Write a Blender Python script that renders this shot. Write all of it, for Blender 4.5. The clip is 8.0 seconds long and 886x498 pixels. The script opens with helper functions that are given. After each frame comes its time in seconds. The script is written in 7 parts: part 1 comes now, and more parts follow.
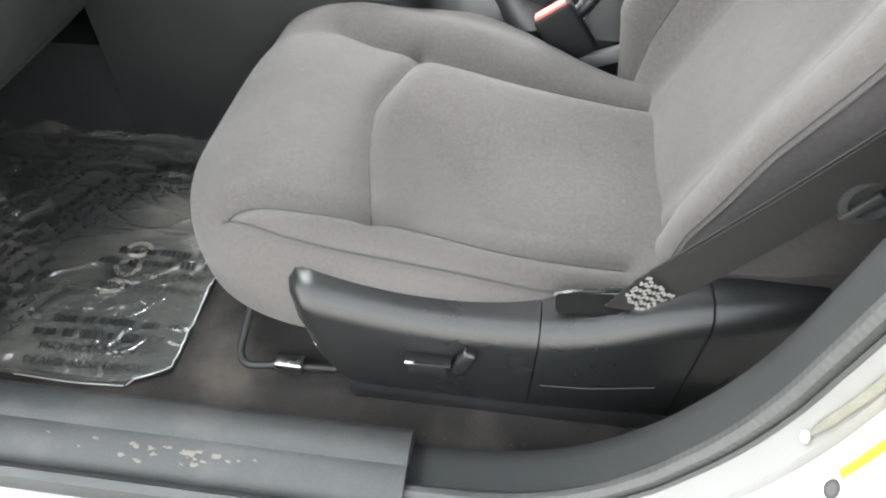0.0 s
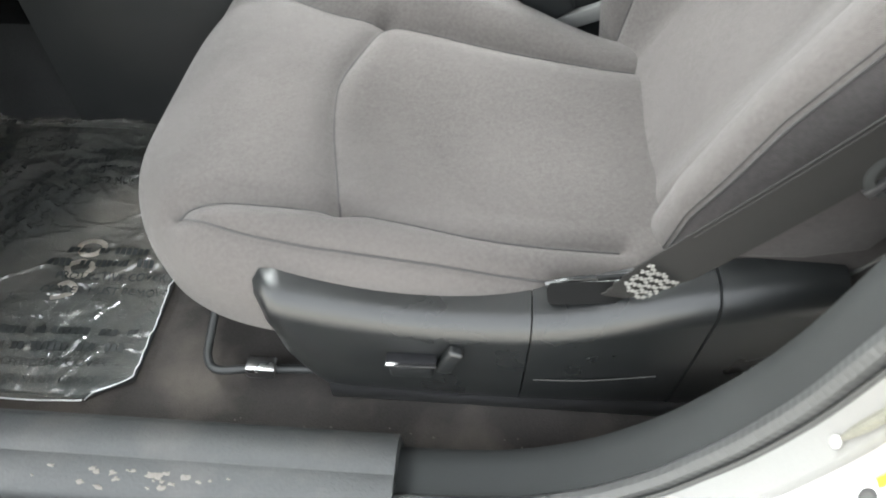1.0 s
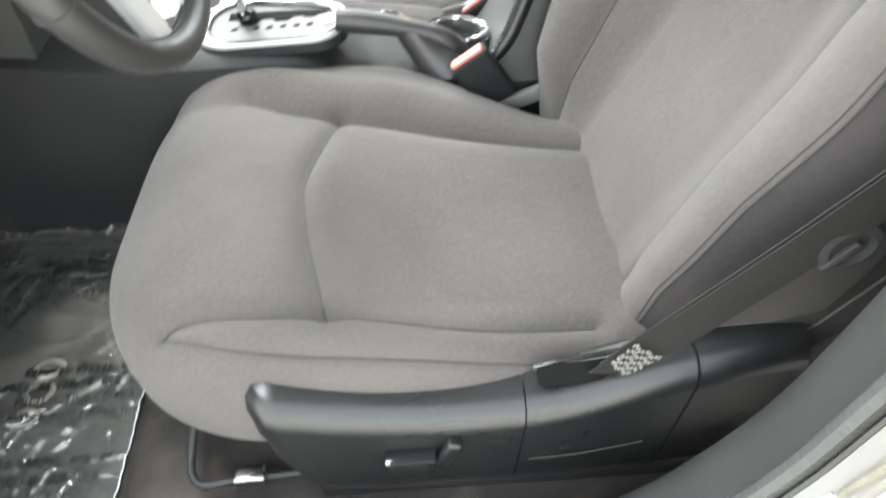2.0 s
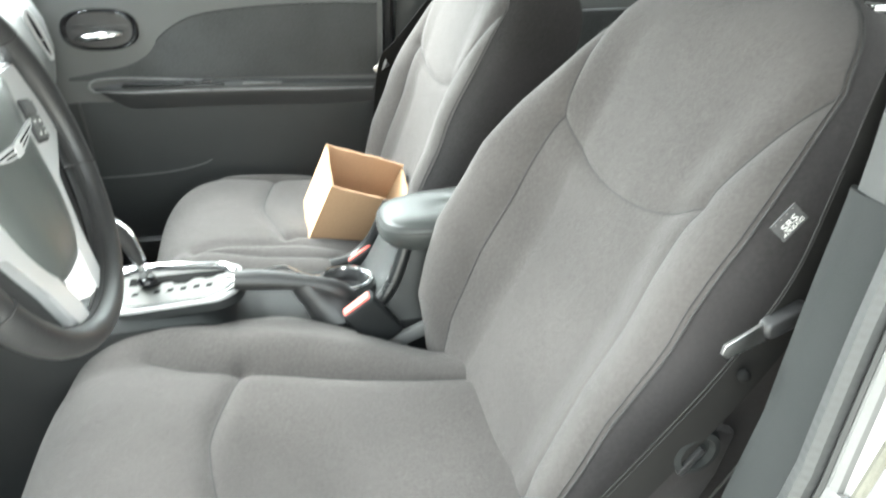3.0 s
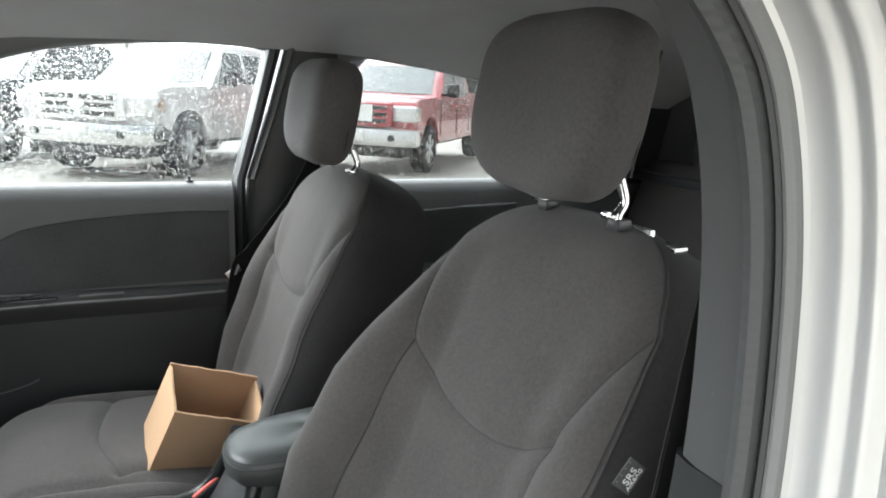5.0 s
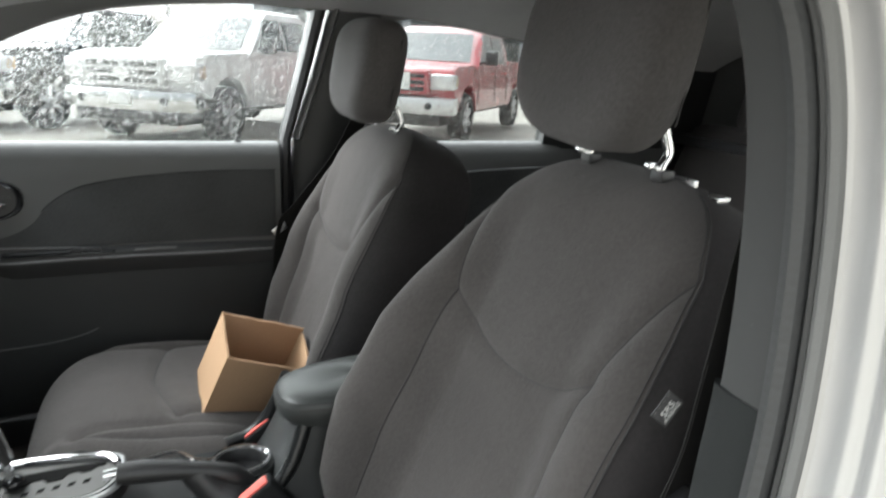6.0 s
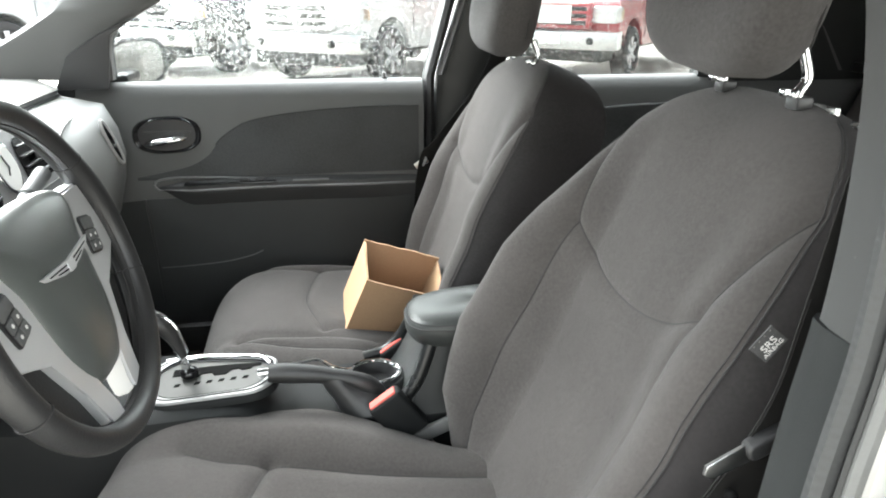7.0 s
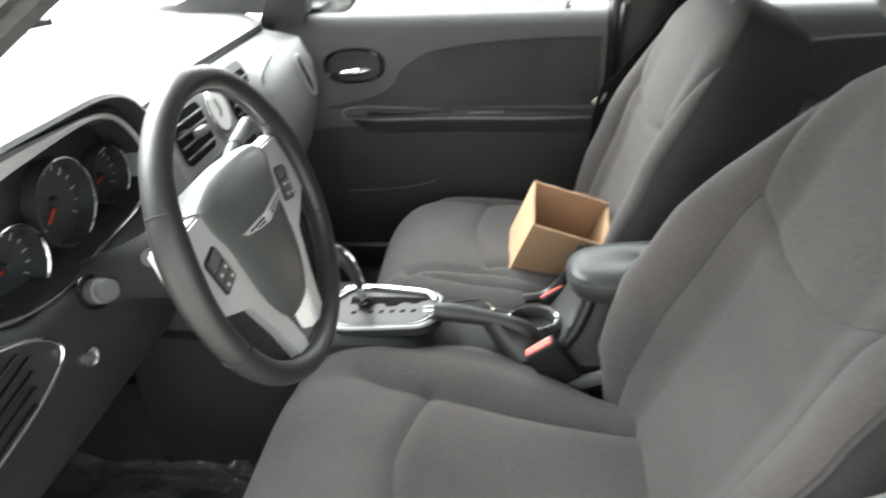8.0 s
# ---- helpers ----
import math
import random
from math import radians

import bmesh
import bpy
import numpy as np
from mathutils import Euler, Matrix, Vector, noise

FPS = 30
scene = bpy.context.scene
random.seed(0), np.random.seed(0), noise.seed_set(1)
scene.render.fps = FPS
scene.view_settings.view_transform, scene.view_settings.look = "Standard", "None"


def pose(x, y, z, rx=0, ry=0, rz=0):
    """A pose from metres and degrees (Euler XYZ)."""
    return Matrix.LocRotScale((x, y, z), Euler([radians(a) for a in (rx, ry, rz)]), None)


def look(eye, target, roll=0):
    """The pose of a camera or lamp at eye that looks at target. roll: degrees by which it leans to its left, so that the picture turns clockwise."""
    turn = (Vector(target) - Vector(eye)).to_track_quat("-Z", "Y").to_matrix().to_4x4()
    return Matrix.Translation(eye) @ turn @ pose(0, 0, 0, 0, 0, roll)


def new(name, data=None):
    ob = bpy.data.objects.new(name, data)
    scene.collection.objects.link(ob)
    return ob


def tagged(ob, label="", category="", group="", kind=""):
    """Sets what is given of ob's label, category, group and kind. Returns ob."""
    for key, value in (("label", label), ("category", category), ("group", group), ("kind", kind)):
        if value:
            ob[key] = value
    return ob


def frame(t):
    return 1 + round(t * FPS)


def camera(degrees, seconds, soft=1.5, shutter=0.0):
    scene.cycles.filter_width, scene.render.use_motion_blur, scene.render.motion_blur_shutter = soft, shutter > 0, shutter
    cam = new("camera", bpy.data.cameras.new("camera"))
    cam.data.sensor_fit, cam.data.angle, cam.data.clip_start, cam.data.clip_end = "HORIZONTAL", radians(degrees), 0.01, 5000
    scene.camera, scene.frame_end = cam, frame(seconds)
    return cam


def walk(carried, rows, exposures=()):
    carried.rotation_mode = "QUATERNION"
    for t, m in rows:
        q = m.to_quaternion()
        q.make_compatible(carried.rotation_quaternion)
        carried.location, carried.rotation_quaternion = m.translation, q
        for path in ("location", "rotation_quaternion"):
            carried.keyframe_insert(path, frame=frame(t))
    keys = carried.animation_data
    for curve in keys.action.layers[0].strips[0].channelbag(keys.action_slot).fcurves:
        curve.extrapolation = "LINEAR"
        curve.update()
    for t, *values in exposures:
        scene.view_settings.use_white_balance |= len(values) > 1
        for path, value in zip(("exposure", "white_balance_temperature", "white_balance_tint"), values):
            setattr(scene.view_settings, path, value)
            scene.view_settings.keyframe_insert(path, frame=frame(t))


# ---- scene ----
cam = camera(67.4, 8.0, soft=1.9, shutter=0.4)
PATH = [
    (0, (0.169, -1.005, 1.037), (-0.003, 0.349, -0.425), 0.3),
    (0.5, (0.17, -1.001, 1.029), (0.083, 0.313, -0.477), 1.7),
    (1, (0.161, -0.944, 1.007), (0.064, 0.336, -0.526), -0.4),
    (1.2, (0.146, -0.923, 1.004), (0.037, 0.328, -0.552), -0.4),
    (2.3, (0.096, -0.927, 1.085), (0.325, 0.573, -0.217), -0.5),
    (2.5, (0.089, -0.934, 1.1), (0.38, 0.654, -0.081), -0.9),
    (2.7, (0.09, -0.946, 1.107), (0.461, 0.702, 0.037), 2.1),
    (3, (0.082, -0.97, 1.135), (0.591, 0.729, 0.21), 2.6),
    (3.1, (0.094, -0.96, 1.138), (0.621, 0.752, 0.247), 2.0),
    (3.5, (0.101, -0.951, 1.165), (0.764, 0.771, 0.392), 2.1),
    (4, (0.101, -0.945, 1.192), (0.913, 0.795, 0.633), 2.8),
    (4.3, (0.114, -0.94, 1.2), (0.975, 0.796, 0.707), 3.1),
    (4.5, (0.115, -0.938, 1.207), (1.006, 0.788, 0.731), 3.0),
    (4.7, (0.12, -0.936, 1.211), (1.025, 0.789, 0.758), 3.0),
    (5.8, (0.103, -0.955, 1.207), (0.952, 0.788, 0.717), 2.8),
    (6, (0.095, -0.962, 1.192), (0.898, 0.788, 0.647), 3.0),
    (6.5, (0.098, -0.98, 1.178), (0.589, 0.838, 0.506), 0.9),
    (7, (0.133, -1.005, 1.187), (0.478, 0.826, 0.462), 0.4),
    (7.4, (0.155, -1.042, 1.238), (0.393, 0.805, 0.508), 0.6),
    (7.5, (0.137, -1.065, 1.256), (0.319, 0.78, 0.507), 0.4),
    (8, (0.145, -0.991, 1.256), (-0.03, 0.751, 0.29), -2.6),
]
EXPOSURES = [(0, 4.8, 6400, 8), (1.2, 4.8, 6450, 8), (2.5, 4.95, 6400, 5), (3.0, 5.0, 6300, 2), (3.5, 5.05, 6300, 4), (4.0, 4.7, 6250, 6), (4.5, 3.9, 6200, 7), (6, 3.1, 6350, 8), (6.5, 3.65, 6400, 7), (7, 4.0, 6400, 7), (7.5, 4.1, 6400, 7), (8, 3.85, 6450, 8)]
walk(cam, [(t, look(eye, target, roll)) for t, eye, target, roll in PATH], EXPOSURES)
SKY, SUN = 0.08, 3.7

# ---------------------------------------------------------------- world and light
world = bpy.data.worlds.new("world")
scene.world = world
world.use_nodes = True
wn, wl = world.node_tree.nodes, world.node_tree.links
sky = wn.new("ShaderNodeTexSky")
sky.sky_type, sky.sun_disc = "NISHITA", False
sky.sun_elevation, sky.sun_rotation = radians(42), radians(326)
sky.air_density, sky.dust_density, sky.ozone_density = 2.0, 4.0, 0.6
grey = wn.new("ShaderNodeHueSaturation")
grey.inputs["Saturation"].default_value = 0.18
wl.new(sky.outputs["Color"], grey.inputs["Color"])
wl.new(grey.outputs["Color"], wn["Background"].inputs["Color"])
wn["Background"].inputs["Strength"].default_value = SKY
sun_data = bpy.data.lights.new("sun", "SUN")
sun_data.energy, sun_data.angle, sun_data.color = SUN, radians(100), (0.965, 1.0, 1.005)
sun = new("sun", sun_data)
sun.matrix_world = look((-4.0, 6.0, 6.5), (0.1, 0, 0.5))


# ---------------------------------------------------------------- materials
def material(name, base, rough=0.6, metal=0.0, fine=300.0, bump=0.15, vary=0.12, broad=9.0, spec=0.5, dirt=None, dirt_amount=0.0, coat=0.0):
    """A painted, moulded or woven surface: colour varied at two scales, fine relief, and stains."""
    m = bpy.data.materials.new(name)
    m.use_nodes = True
    n, l = m.node_tree.nodes, m.node_tree.links
    b = n["Principled BSDF"]
    b.inputs["Roughness"].default_value, b.inputs["Metallic"].default_value = rough, metal
    b.inputs["Specular IOR Level"].default_value = spec
    b.inputs["Coat Weight"].default_value = coat
    tc = n.new("ShaderNodeTexCoord")
    big, small = n.new("ShaderNodeTexNoise"), n.new("ShaderNodeTexNoise")
    big.inputs["Scale"].default_value, big.inputs["Detail"].default_value = broad, 4
    small.inputs["Scale"].default_value, small.inputs["Detail"].default_value = fine, 3
    for t in (big, small):
        l.new(tc.outputs["Object"], t.inputs["Vector"])
    add = n.new("ShaderNodeMath")
    add.operation = "MULTIPLY_ADD"
    add.inputs[1].default_value = 0.5
    l.new(small.outputs["Fac"], add.inputs[0])
    half = n.new("ShaderNodeMath")
    half.operation, half.inputs[1].default_value = "MULTIPLY", 0.5
    l.new(big.outputs["Fac"], half.inputs[0])
    l.new(half.outputs[0], add.inputs[2])
    ramp = n.new("ShaderNodeMapRange")
    ramp.inputs["From Min"].default_value, ramp.inputs["From Max"].default_value = 0.3, 0.7
    ramp.inputs["To Min"].default_value, ramp.inputs["To Max"].default_value = 1 - vary, 1 + vary
    l.new(add.outputs[0], ramp.inputs["Value"])
    mul = n.new("ShaderNodeVectorMath")
    mul.operation = "SCALE"
    mul.inputs[0].default_value = base
    l.new(ramp.outputs["Result"], mul.inputs["Scale"])
    colour = mul.outputs["Vector"]
    if dirt:
        st = n.new("ShaderNodeTexNoise")
        st.inputs["Scale"].default_value, st.inputs["Detail"].default_value = broad * 0.6, 7
        l.new(tc.outputs["Object"], st.inputs["Vector"])
        r2 = n.new("ShaderNodeMapRange")
        r2.inputs["From Min"].default_value, r2.inputs["From Max"].default_value = 0.48, 0.68
        r2.inputs["To Max"].default_value = dirt_amount
        l.new(st.outputs["Fac"], r2.inputs["Value"])
        mix = n.new("ShaderNodeMix")
        mix.data_type = "RGBA"
        mix.inputs["B"].default_value = (*dirt, 1)
        l.new(r2.outputs["Result"], mix.inputs["Factor"])
        l.new(colour, mix.inputs["A"])
        colour = mix.outputs["Result"]
    l.new(colour, b.inputs["Base Color"])
    rr = n.new("ShaderNodeMapRange")
    rr.inputs["To Min"].default_value, rr.inputs["To Max"].default_value = max(0.02, rough - 0.08), min(1, rough + 0.08)
    l.new(big.outputs["Fac"], rr.inputs["Value"])
    l.new(rr.outputs["Result"], b.inputs["Roughness"])
    if bump:
        bp = n.new("ShaderNodeBump")
        bp.inputs["Strength"].default_value, bp.inputs["Distance"].default_value = bump, 0.001
        l.new(small.outputs["Fac"], bp.inputs["Height"])
        l.new(bp.outputs["Normal"], b.inputs["Normal"])
    return m


def fabric(name, base, sheen=0.08):
    """Woven seat cloth: crossed threads, nap with a sheen, and faint dusty wear."""
    m = material(name, base, rough=0.95, fine=240, bump=0.0, vary=0.26, broad=5, spec=0.15, dirt=tuple(c * 1.55 for c in base), dirt_amount=0.5)
    n, l = m.node_tree.nodes, m.node_tree.links
    b = n["Principled BSDF"]
    b.inputs["Sheen Weight"].default_value, b.inputs["Sheen Roughness"].default_value = sheen, 0.5
    tc = n.new("ShaderNodeTexCoord")
    heights = []
    for turn in (0.9, -0.9):
        mp = n.new("ShaderNodeMapping")
        mp.inputs["Rotation"].default_value = (0, 0.4, turn)
        w = n.new("ShaderNodeTexWave")
        w.inputs["Scale"].default_value, w.inputs["Distortion"].default_value = 330, 1.2
        l.new(tc.outputs["Object"], mp.inputs["Vector"])
        l.new(mp.outputs["Vector"], w.inputs["Vector"])
        heights.append(w.outputs["Fac"])
    mx = n.new("ShaderNodeMath")
    mx.operation = "MAXIMUM"
    l.new(heights[0], mx.inputs[0])
    l.new(heights[1], mx.inputs[1])
    bp = n.new("ShaderNodeBump")
    bp.inputs["Strength"].default_value, bp.inputs["Distance"].default_value = 0.35, 0.0006
    l.new(mx.outputs[0], bp.inputs["Height"])
    soft, lump = n.new("ShaderNodeTexNoise"), n.new("ShaderNodeBump")
    soft.inputs["Scale"].default_value, soft.inputs["Detail"].default_value = 16, 3
    lump.inputs["Strength"].default_value, lump.inputs["Distance"].default_value = 0.35, 0.006
    l.new(tc.outputs["Object"], soft.inputs["Vector"])
    l.new(soft.outputs["Fac"], lump.inputs["Height"])
    l.new(lump.outputs["Normal"], bp.inputs["Normal"])
    l.new(bp.outputs["Normal"], b.inputs["Normal"])
    return m


def glass(name, tint=(0.93, 0.96, 0.95), rough=0.0):
    """Thin pane: lets light straight through and mirrors a little of it."""
    m = bpy.data.materials.new(name)
    m.use_nodes = True
    n, l = m.node_tree.nodes, m.node_tree.links
    n.remove(n["Principled BSDF"])
    tr, gl, mix, fr = (n.new("ShaderNode" + k) for k in ("BsdfTransparent", "BsdfGlossy", "MixShader", "Fresnel"))
    tr.inputs["Color"].default_value, gl.inputs["Roughness"].default_value = (*tint, 1), rough
    fr.inputs["IOR"].default_value = 1.45
    l.new(fr.outputs[0], mix.inputs[0])
    l.new(tr.outputs[0], mix.inputs[1])
    l.new(gl.outputs[0], mix.inputs[2])
    l.new(mix.outputs[0], n["Material Output"].inputs["Surface"])
    return m


CLOTH = fabric("charcoal_cloth", (0.0520, 0.0478, 0.0460))
# darker side cloth, with the shade of the seat's flank painted in
CLOTH_SIDE = fabric("charcoal_cloth_side_shade", (0.0275, 0.0254, 0.0256), 0.05)
# same cloth as the seats, its colour lifted to stand in for light
CLOTH_HEAD = fabric("charcoal_headrest_cloth_lifted", (0.069, 0.0655, 0.0645), 0.06)
CLOTH_PANEL = fabric("grey_cloth_panel", (0.060, 0.062, 0.0625))
THREAD = material("dark_thread", (0.026, 0.025, 0.025), 0.9, fine=1500, bump=0.3)
THREAD_PALE = material("pale_thread", (0.22, 0.215, 0.21), 0.8, fine=1500, bump=0.3)
PLASTIC = material("charcoal_moulded_plastic", (0.0075, 0.0082, 0.0086), 0.30, spec=0.42, fine=900, bump=0.25, vary=0.08, dirt=(0.024, 0.0235, 0.023), dirt_amount=0.25)
PLASTIC_SOFT = material("soft_grey_plastic", (0.030, 0.0318, 0.032), 0.42, fine=1100, bump=0.3, vary=0.08, spec=0.35)
CONSOLE = material("dark_console_plastic", (0.011, 0.012, 0.0125), 0.6, fine=1000, bump=0.3, vary=0.1, spec=0.15, dirt=(0.03, 0.029, 0.028), dirt_amount=0.2)
PLASTIC_DOOR = material("door_panel_vinyl", (0.092, 0.094, 0.094), 0.55, fine=1200, bump=0.35, vary=0.08)
PLASTIC_TRIM = material("grey_pillar_plastic", (0.11, 0.111, 0.109), 0.65, fine=1300, bump=0.35, vary=0.07)
PILLAR_NEAR = material("dark_grey_pillar_plastic", (0.054, 0.055, 0.0545), 0.8, fine=1300, bump=0.35, vary=0.07, spec=0.15, dirt=(0.06, 0.058, 0.056), dirt_amount=0.25)
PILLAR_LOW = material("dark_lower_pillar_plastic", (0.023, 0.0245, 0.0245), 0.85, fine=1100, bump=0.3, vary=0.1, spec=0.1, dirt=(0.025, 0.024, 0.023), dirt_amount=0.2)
# paler than the armrest: highlights on bead and lip painted in
SATIN = material("satin_bead_highlight", (0.16, 0.163, 0.165), 0.3, fine=900, bump=0.05, vary=0.06, spec=0.6)
PLASTIC_BLACK = material("black_plastic", (0.022, 0.022, 0.023), 0.4, fine=700, bump=0.15)
GLOSS_BLACK = material("gloss_black", (0.008, 0.008, 0.009), 0.12, fine=200, bump=0.0)
SILVER = material("satin_silver_paint", (0.55, 0.555, 0.56), 0.38, 0.25, fine=1500, bump=0.05, vary=0.05)
CHROME = material("chrome", (0.78, 0.79, 0.80), 0.07, 1.0, fine=100, bump=0.0, vary=0.03)
STEEL = material("bare_steel", (0.5, 0.5, 0.5), 0.28, 1.0, fine=400, bump=0.05)
LEATHER = material("black_leather", (0.022, 0.022, 0.0225), 0.40, fine=420, bump=0.35, vary=0.12, spec=0.45)
LEATHER_LID = material("grey_vinyl_lid", (0.030, 0.0325, 0.0315), 0.36, fine=500, bump=0.25, vary=0.12, spec=0.3)
AIRBAG = material("airbag_cover", (0.078, 0.085, 0.081), 0.30, fine=900, bump=0.2, spec=0.6)
DASH = material("dashboard_skin", (0.115, 0.115, 0.108), 0.62, fine=700, bump=0.4, vary=0.06)
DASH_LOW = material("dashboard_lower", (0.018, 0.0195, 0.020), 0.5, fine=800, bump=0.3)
# face skin paled to stand in for light from windscreen and side window
DASH_FACE_LIT = material("dashboard_face_lit", (0.18, 0.182, 0.18), 0.45, fine=800, bump=0.3, vary=0.06)
GATE = material("pale_grey_plastic", (0.050, 0.050, 0.048), 0.5, fine=700, bump=0.1, vary=0.06, spec=0.3)
CARPET = material("brown_grey_carpet", (0.031, 0.0285, 0.027), 0.98, fine=450, bump=0.9, vary=0.25, broad=14, spec=0.1, dirt=(0.085, 0.075, 0.066), dirt_amount=0.7)
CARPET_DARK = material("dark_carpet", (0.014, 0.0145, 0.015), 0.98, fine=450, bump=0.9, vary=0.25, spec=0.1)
SILL = material("sill_plate_plastic", (0.024, 0.0255, 0.026), 0.6, fine=260, bump=0.5, vary=0.15, broad=25, spec=0.35, dirt=(0.06, 0.056, 0.052), dirt_amount=0.35)
RUBBER = material("black_rubber", (0.014, 0.015, 0.015), 0.55, fine=500, bump=0.2)
RUBBER_GREY = material("grey_rubber_seal", (0.028, 0.029, 0.029), 0.6, fine=500, bump=0.2)
CAR_PAINT = material("silver_beige_car_paint", (0.36, 0.357, 0.348), 0.38, 0.45, fine=2500, bump=0.02, vary=0.04, dirt=(0.24, 0.225, 0.205), dirt_amount=0.35, coat=0.3)
MATTE_BLACK = material("unlit_black_plastic", (0.006, 0.006, 0.006), 0.95, fine=300, bump=0.0, spec=0.05)
sn, sl = RUBBER_GREY.node_tree.nodes, RUBBER_GREY.node_tree.links
swell, ridge, sc = sn.new("ShaderNodeTexWave"), sn.new("ShaderNodeBump"), sn.new("ShaderNodeTexCoord")
swell.bands_direction = "Z"
swell.inputs["Scale"].default_value, swell.inputs["Distortion"].default_value = 42, 0.3
ridge.inputs["Strength"].default_value, ridge.inputs["Distance"].default_value = 0.28, 0.001
sl.new(sc.outputs["Object"], swell.inputs["Vector"])
sl.new(swell.outputs["Fac"], ridge.inputs["Height"])
sl.new(ridge.outputs["Normal"], sn["Principled BSDF"].inputs["Normal"])
HEADLINER = material("grey_headliner_cloth", (0.36, 0.36, 0.36), 0.95, fine=900, bump=0.4, vary=0.08, spec=0.1)
WEBBING = material("dark_belt_webbing", (0.0105, 0.0102, 0.0098), 0.9, fine=1600, bump=0.4, vary=0.1, spec=0.2)
RED = material("red_button", (0.62, 0.13, 0.11), 0.75, fine=300, bump=0.05, vary=0.08, spec=0.15)
CARD = material("brown_cardboard", (0.36, 0.232, 0.140), 0.85, fine=220, bump=0.25, vary=0.07, broad=7, spec=0.2)
# inside board lifted a little to stand in for light within the box
CARD_IN = material("brown_cardboard_inside_lifted", (0.40, 0.255, 0.158), 0.88, fine=220, bump=0.25, vary=0.07, broad=7, spec=0.2)
PAPER = material("white_paper", (0.75, 0.75, 0.73), 0.7, fine=300, bump=0.05, vary=0.04)
INK = material("black_ink", (0.02, 0.02, 0.02), 0.6, fine=300, bump=0.0)
YELLOW = material("yellow_print", (0.60, 0.53, 0.015), 0.5, fine=300, bump=0.0)
PANE = glass("windscreen_glass", (0.90, 0.92, 0.915))
TINTED = glass("tinted_side_glass", (0.54, 0.553, 0.55))
GAUGE = material("gauge_face", (0.030, 0.033, 0.035), 0.35, fine=300, bump=0.02, vary=0.1)


FILM = glass("clear_film", (0.93, 0.94, 0.94), 0.08)
fn, fl = FILM.node_tree.nodes, FILM.node_tree.links
fn["Fresnel"].inputs["IOR"].default_value = 1.9
# diffuse haze: reflected sky painted in as pale teal, dust as tan
haze, milky = fn.new("ShaderNodeMixShader"), fn.new("ShaderNodeBsdfDiffuse")
milky.inputs["Color"].default_value = (0.55, 0.56, 0.56, 1)
haze.inputs[0].default_value = 0.12
fl.new(fn["Mix Shader"].outputs[0], haze.inputs[1])
fl.new(milky.outputs[0], haze.inputs[2])
dust_at, dust, sheen_dust_amount, sheen_dust_tint = fn.new("ShaderNodeTexCoord"), fn.new("ShaderNodeTexNoise"), fn.new("ShaderNodeMapRange"), fn.new("ShaderNodeMix")
dust.inputs["Scale"].default_value, dust.inputs["Detail"].default_value = 5.5, 8
sheen_dust_amount.inputs["From Min"].default_value, sheen_dust_amount.inputs["From Max"].default_value = 0.50, 0.68
sheen_dust_amount.inputs["To Min"].default_value, sheen_dust_amount.inputs["To Max"].default_value = 0.10, 0.23
sheen_dust_tint.data_type = "RGBA"
sheen_dust_tint.inputs["A"].default_value, sheen_dust_tint.inputs["B"].default_value = (0.32, 0.39, 0.39, 1), (0.44, 0.37, 0.31, 1)
fl.new(dust_at.outputs["Object"], dust.inputs["Vector"])
fl.new(dust.outputs["Fac"], sheen_dust_amount.inputs["Value"])
fl.new(sheen_dust_amount.outputs["Result"], haze.inputs[0])
fl.new(dust.outputs["Fac"], sheen_dust_tint.inputs["Factor"])
fl.new(sheen_dust_tint.outputs["Result"], milky.inputs["Color"])
fl.new(haze.outputs[0], fn["Material Output"].inputs["Surface"])


# ---------------------------------------------------------------- mesh tools
def smooth(a, b, x):
    t = np.clip((np.asarray(x, float) - a) / (b - a), 0, 1)
    return t * t * (3 - 2 * t)


def link(name, me, mat, parent, label, sharp, even=True):
    me.materials.append(mat)
    if even:
        me.polygons.foreach_set("use_smooth", [True] * len(me.polygons))
        me.set_sharp_from_angle(angle=radians(sharp))
    ob = new(name, me)
    if parent is not None:
        ob.parent = parent
    return tagged(ob, label)


def part(name, bm, mat, parent=None, label="", sharp=38, even=True):
    """One bmesh as one mesh object under a thing or a part."""
    bmesh.ops.recalc_face_normals(bm, faces=bm.faces)
    me = bpy.data.meshes.new(name)
    bm.to_mesh(me)
    bm.free()
    return link(name, me, mat, parent, label, sharp, even)


def sheet(name, verts, faces, mat, parent=None, label="", sharp=50):
    me = bpy.data.meshes.new(name)
    me.from_pydata([tuple(v) for v in verts], [], faces)
    me.validate()
    bm = bmesh.new()
    bm.from_mesh(me)
    bmesh.ops.delete(bm, geom=[q for q in bm.verts if not q.link_faces], context="VERTS")
    bm.to_mesh(me)
    bm.free()
    return link(name, me, mat, parent, label, sharp)


def thing(name, label, category, group="", kind=""):
    return tagged(new(name), label, category, group, kind)


def box(bm, lo, hi, bevel=0.0, m=Matrix(), seg=2):
    """A block between two corners, bevelled, turned by m."""
    size, mid = [b - a for a, b in zip(lo, hi)], [(a + b) / 2 for a, b in zip(lo, hi)]
    r = bmesh.ops.create_cube(bm, size=1, matrix=Matrix.LocRotScale(mid, None, size))
    if bevel:
        edges = list({e for v in r["verts"] for e in v.link_edges})
        g = bmesh.ops.bevel(bm, geom=edges, offset=bevel, segments=seg, affect="EDGES", profile=0.5, clamp_overlap=True)
        vs = list({v for f in g["faces"] for v in f.verts} | {v for v in r["verts"] if v.is_valid})
    else:
        vs = r["verts"]
    bmesh.ops.transform(bm, matrix=m, verts=vs)


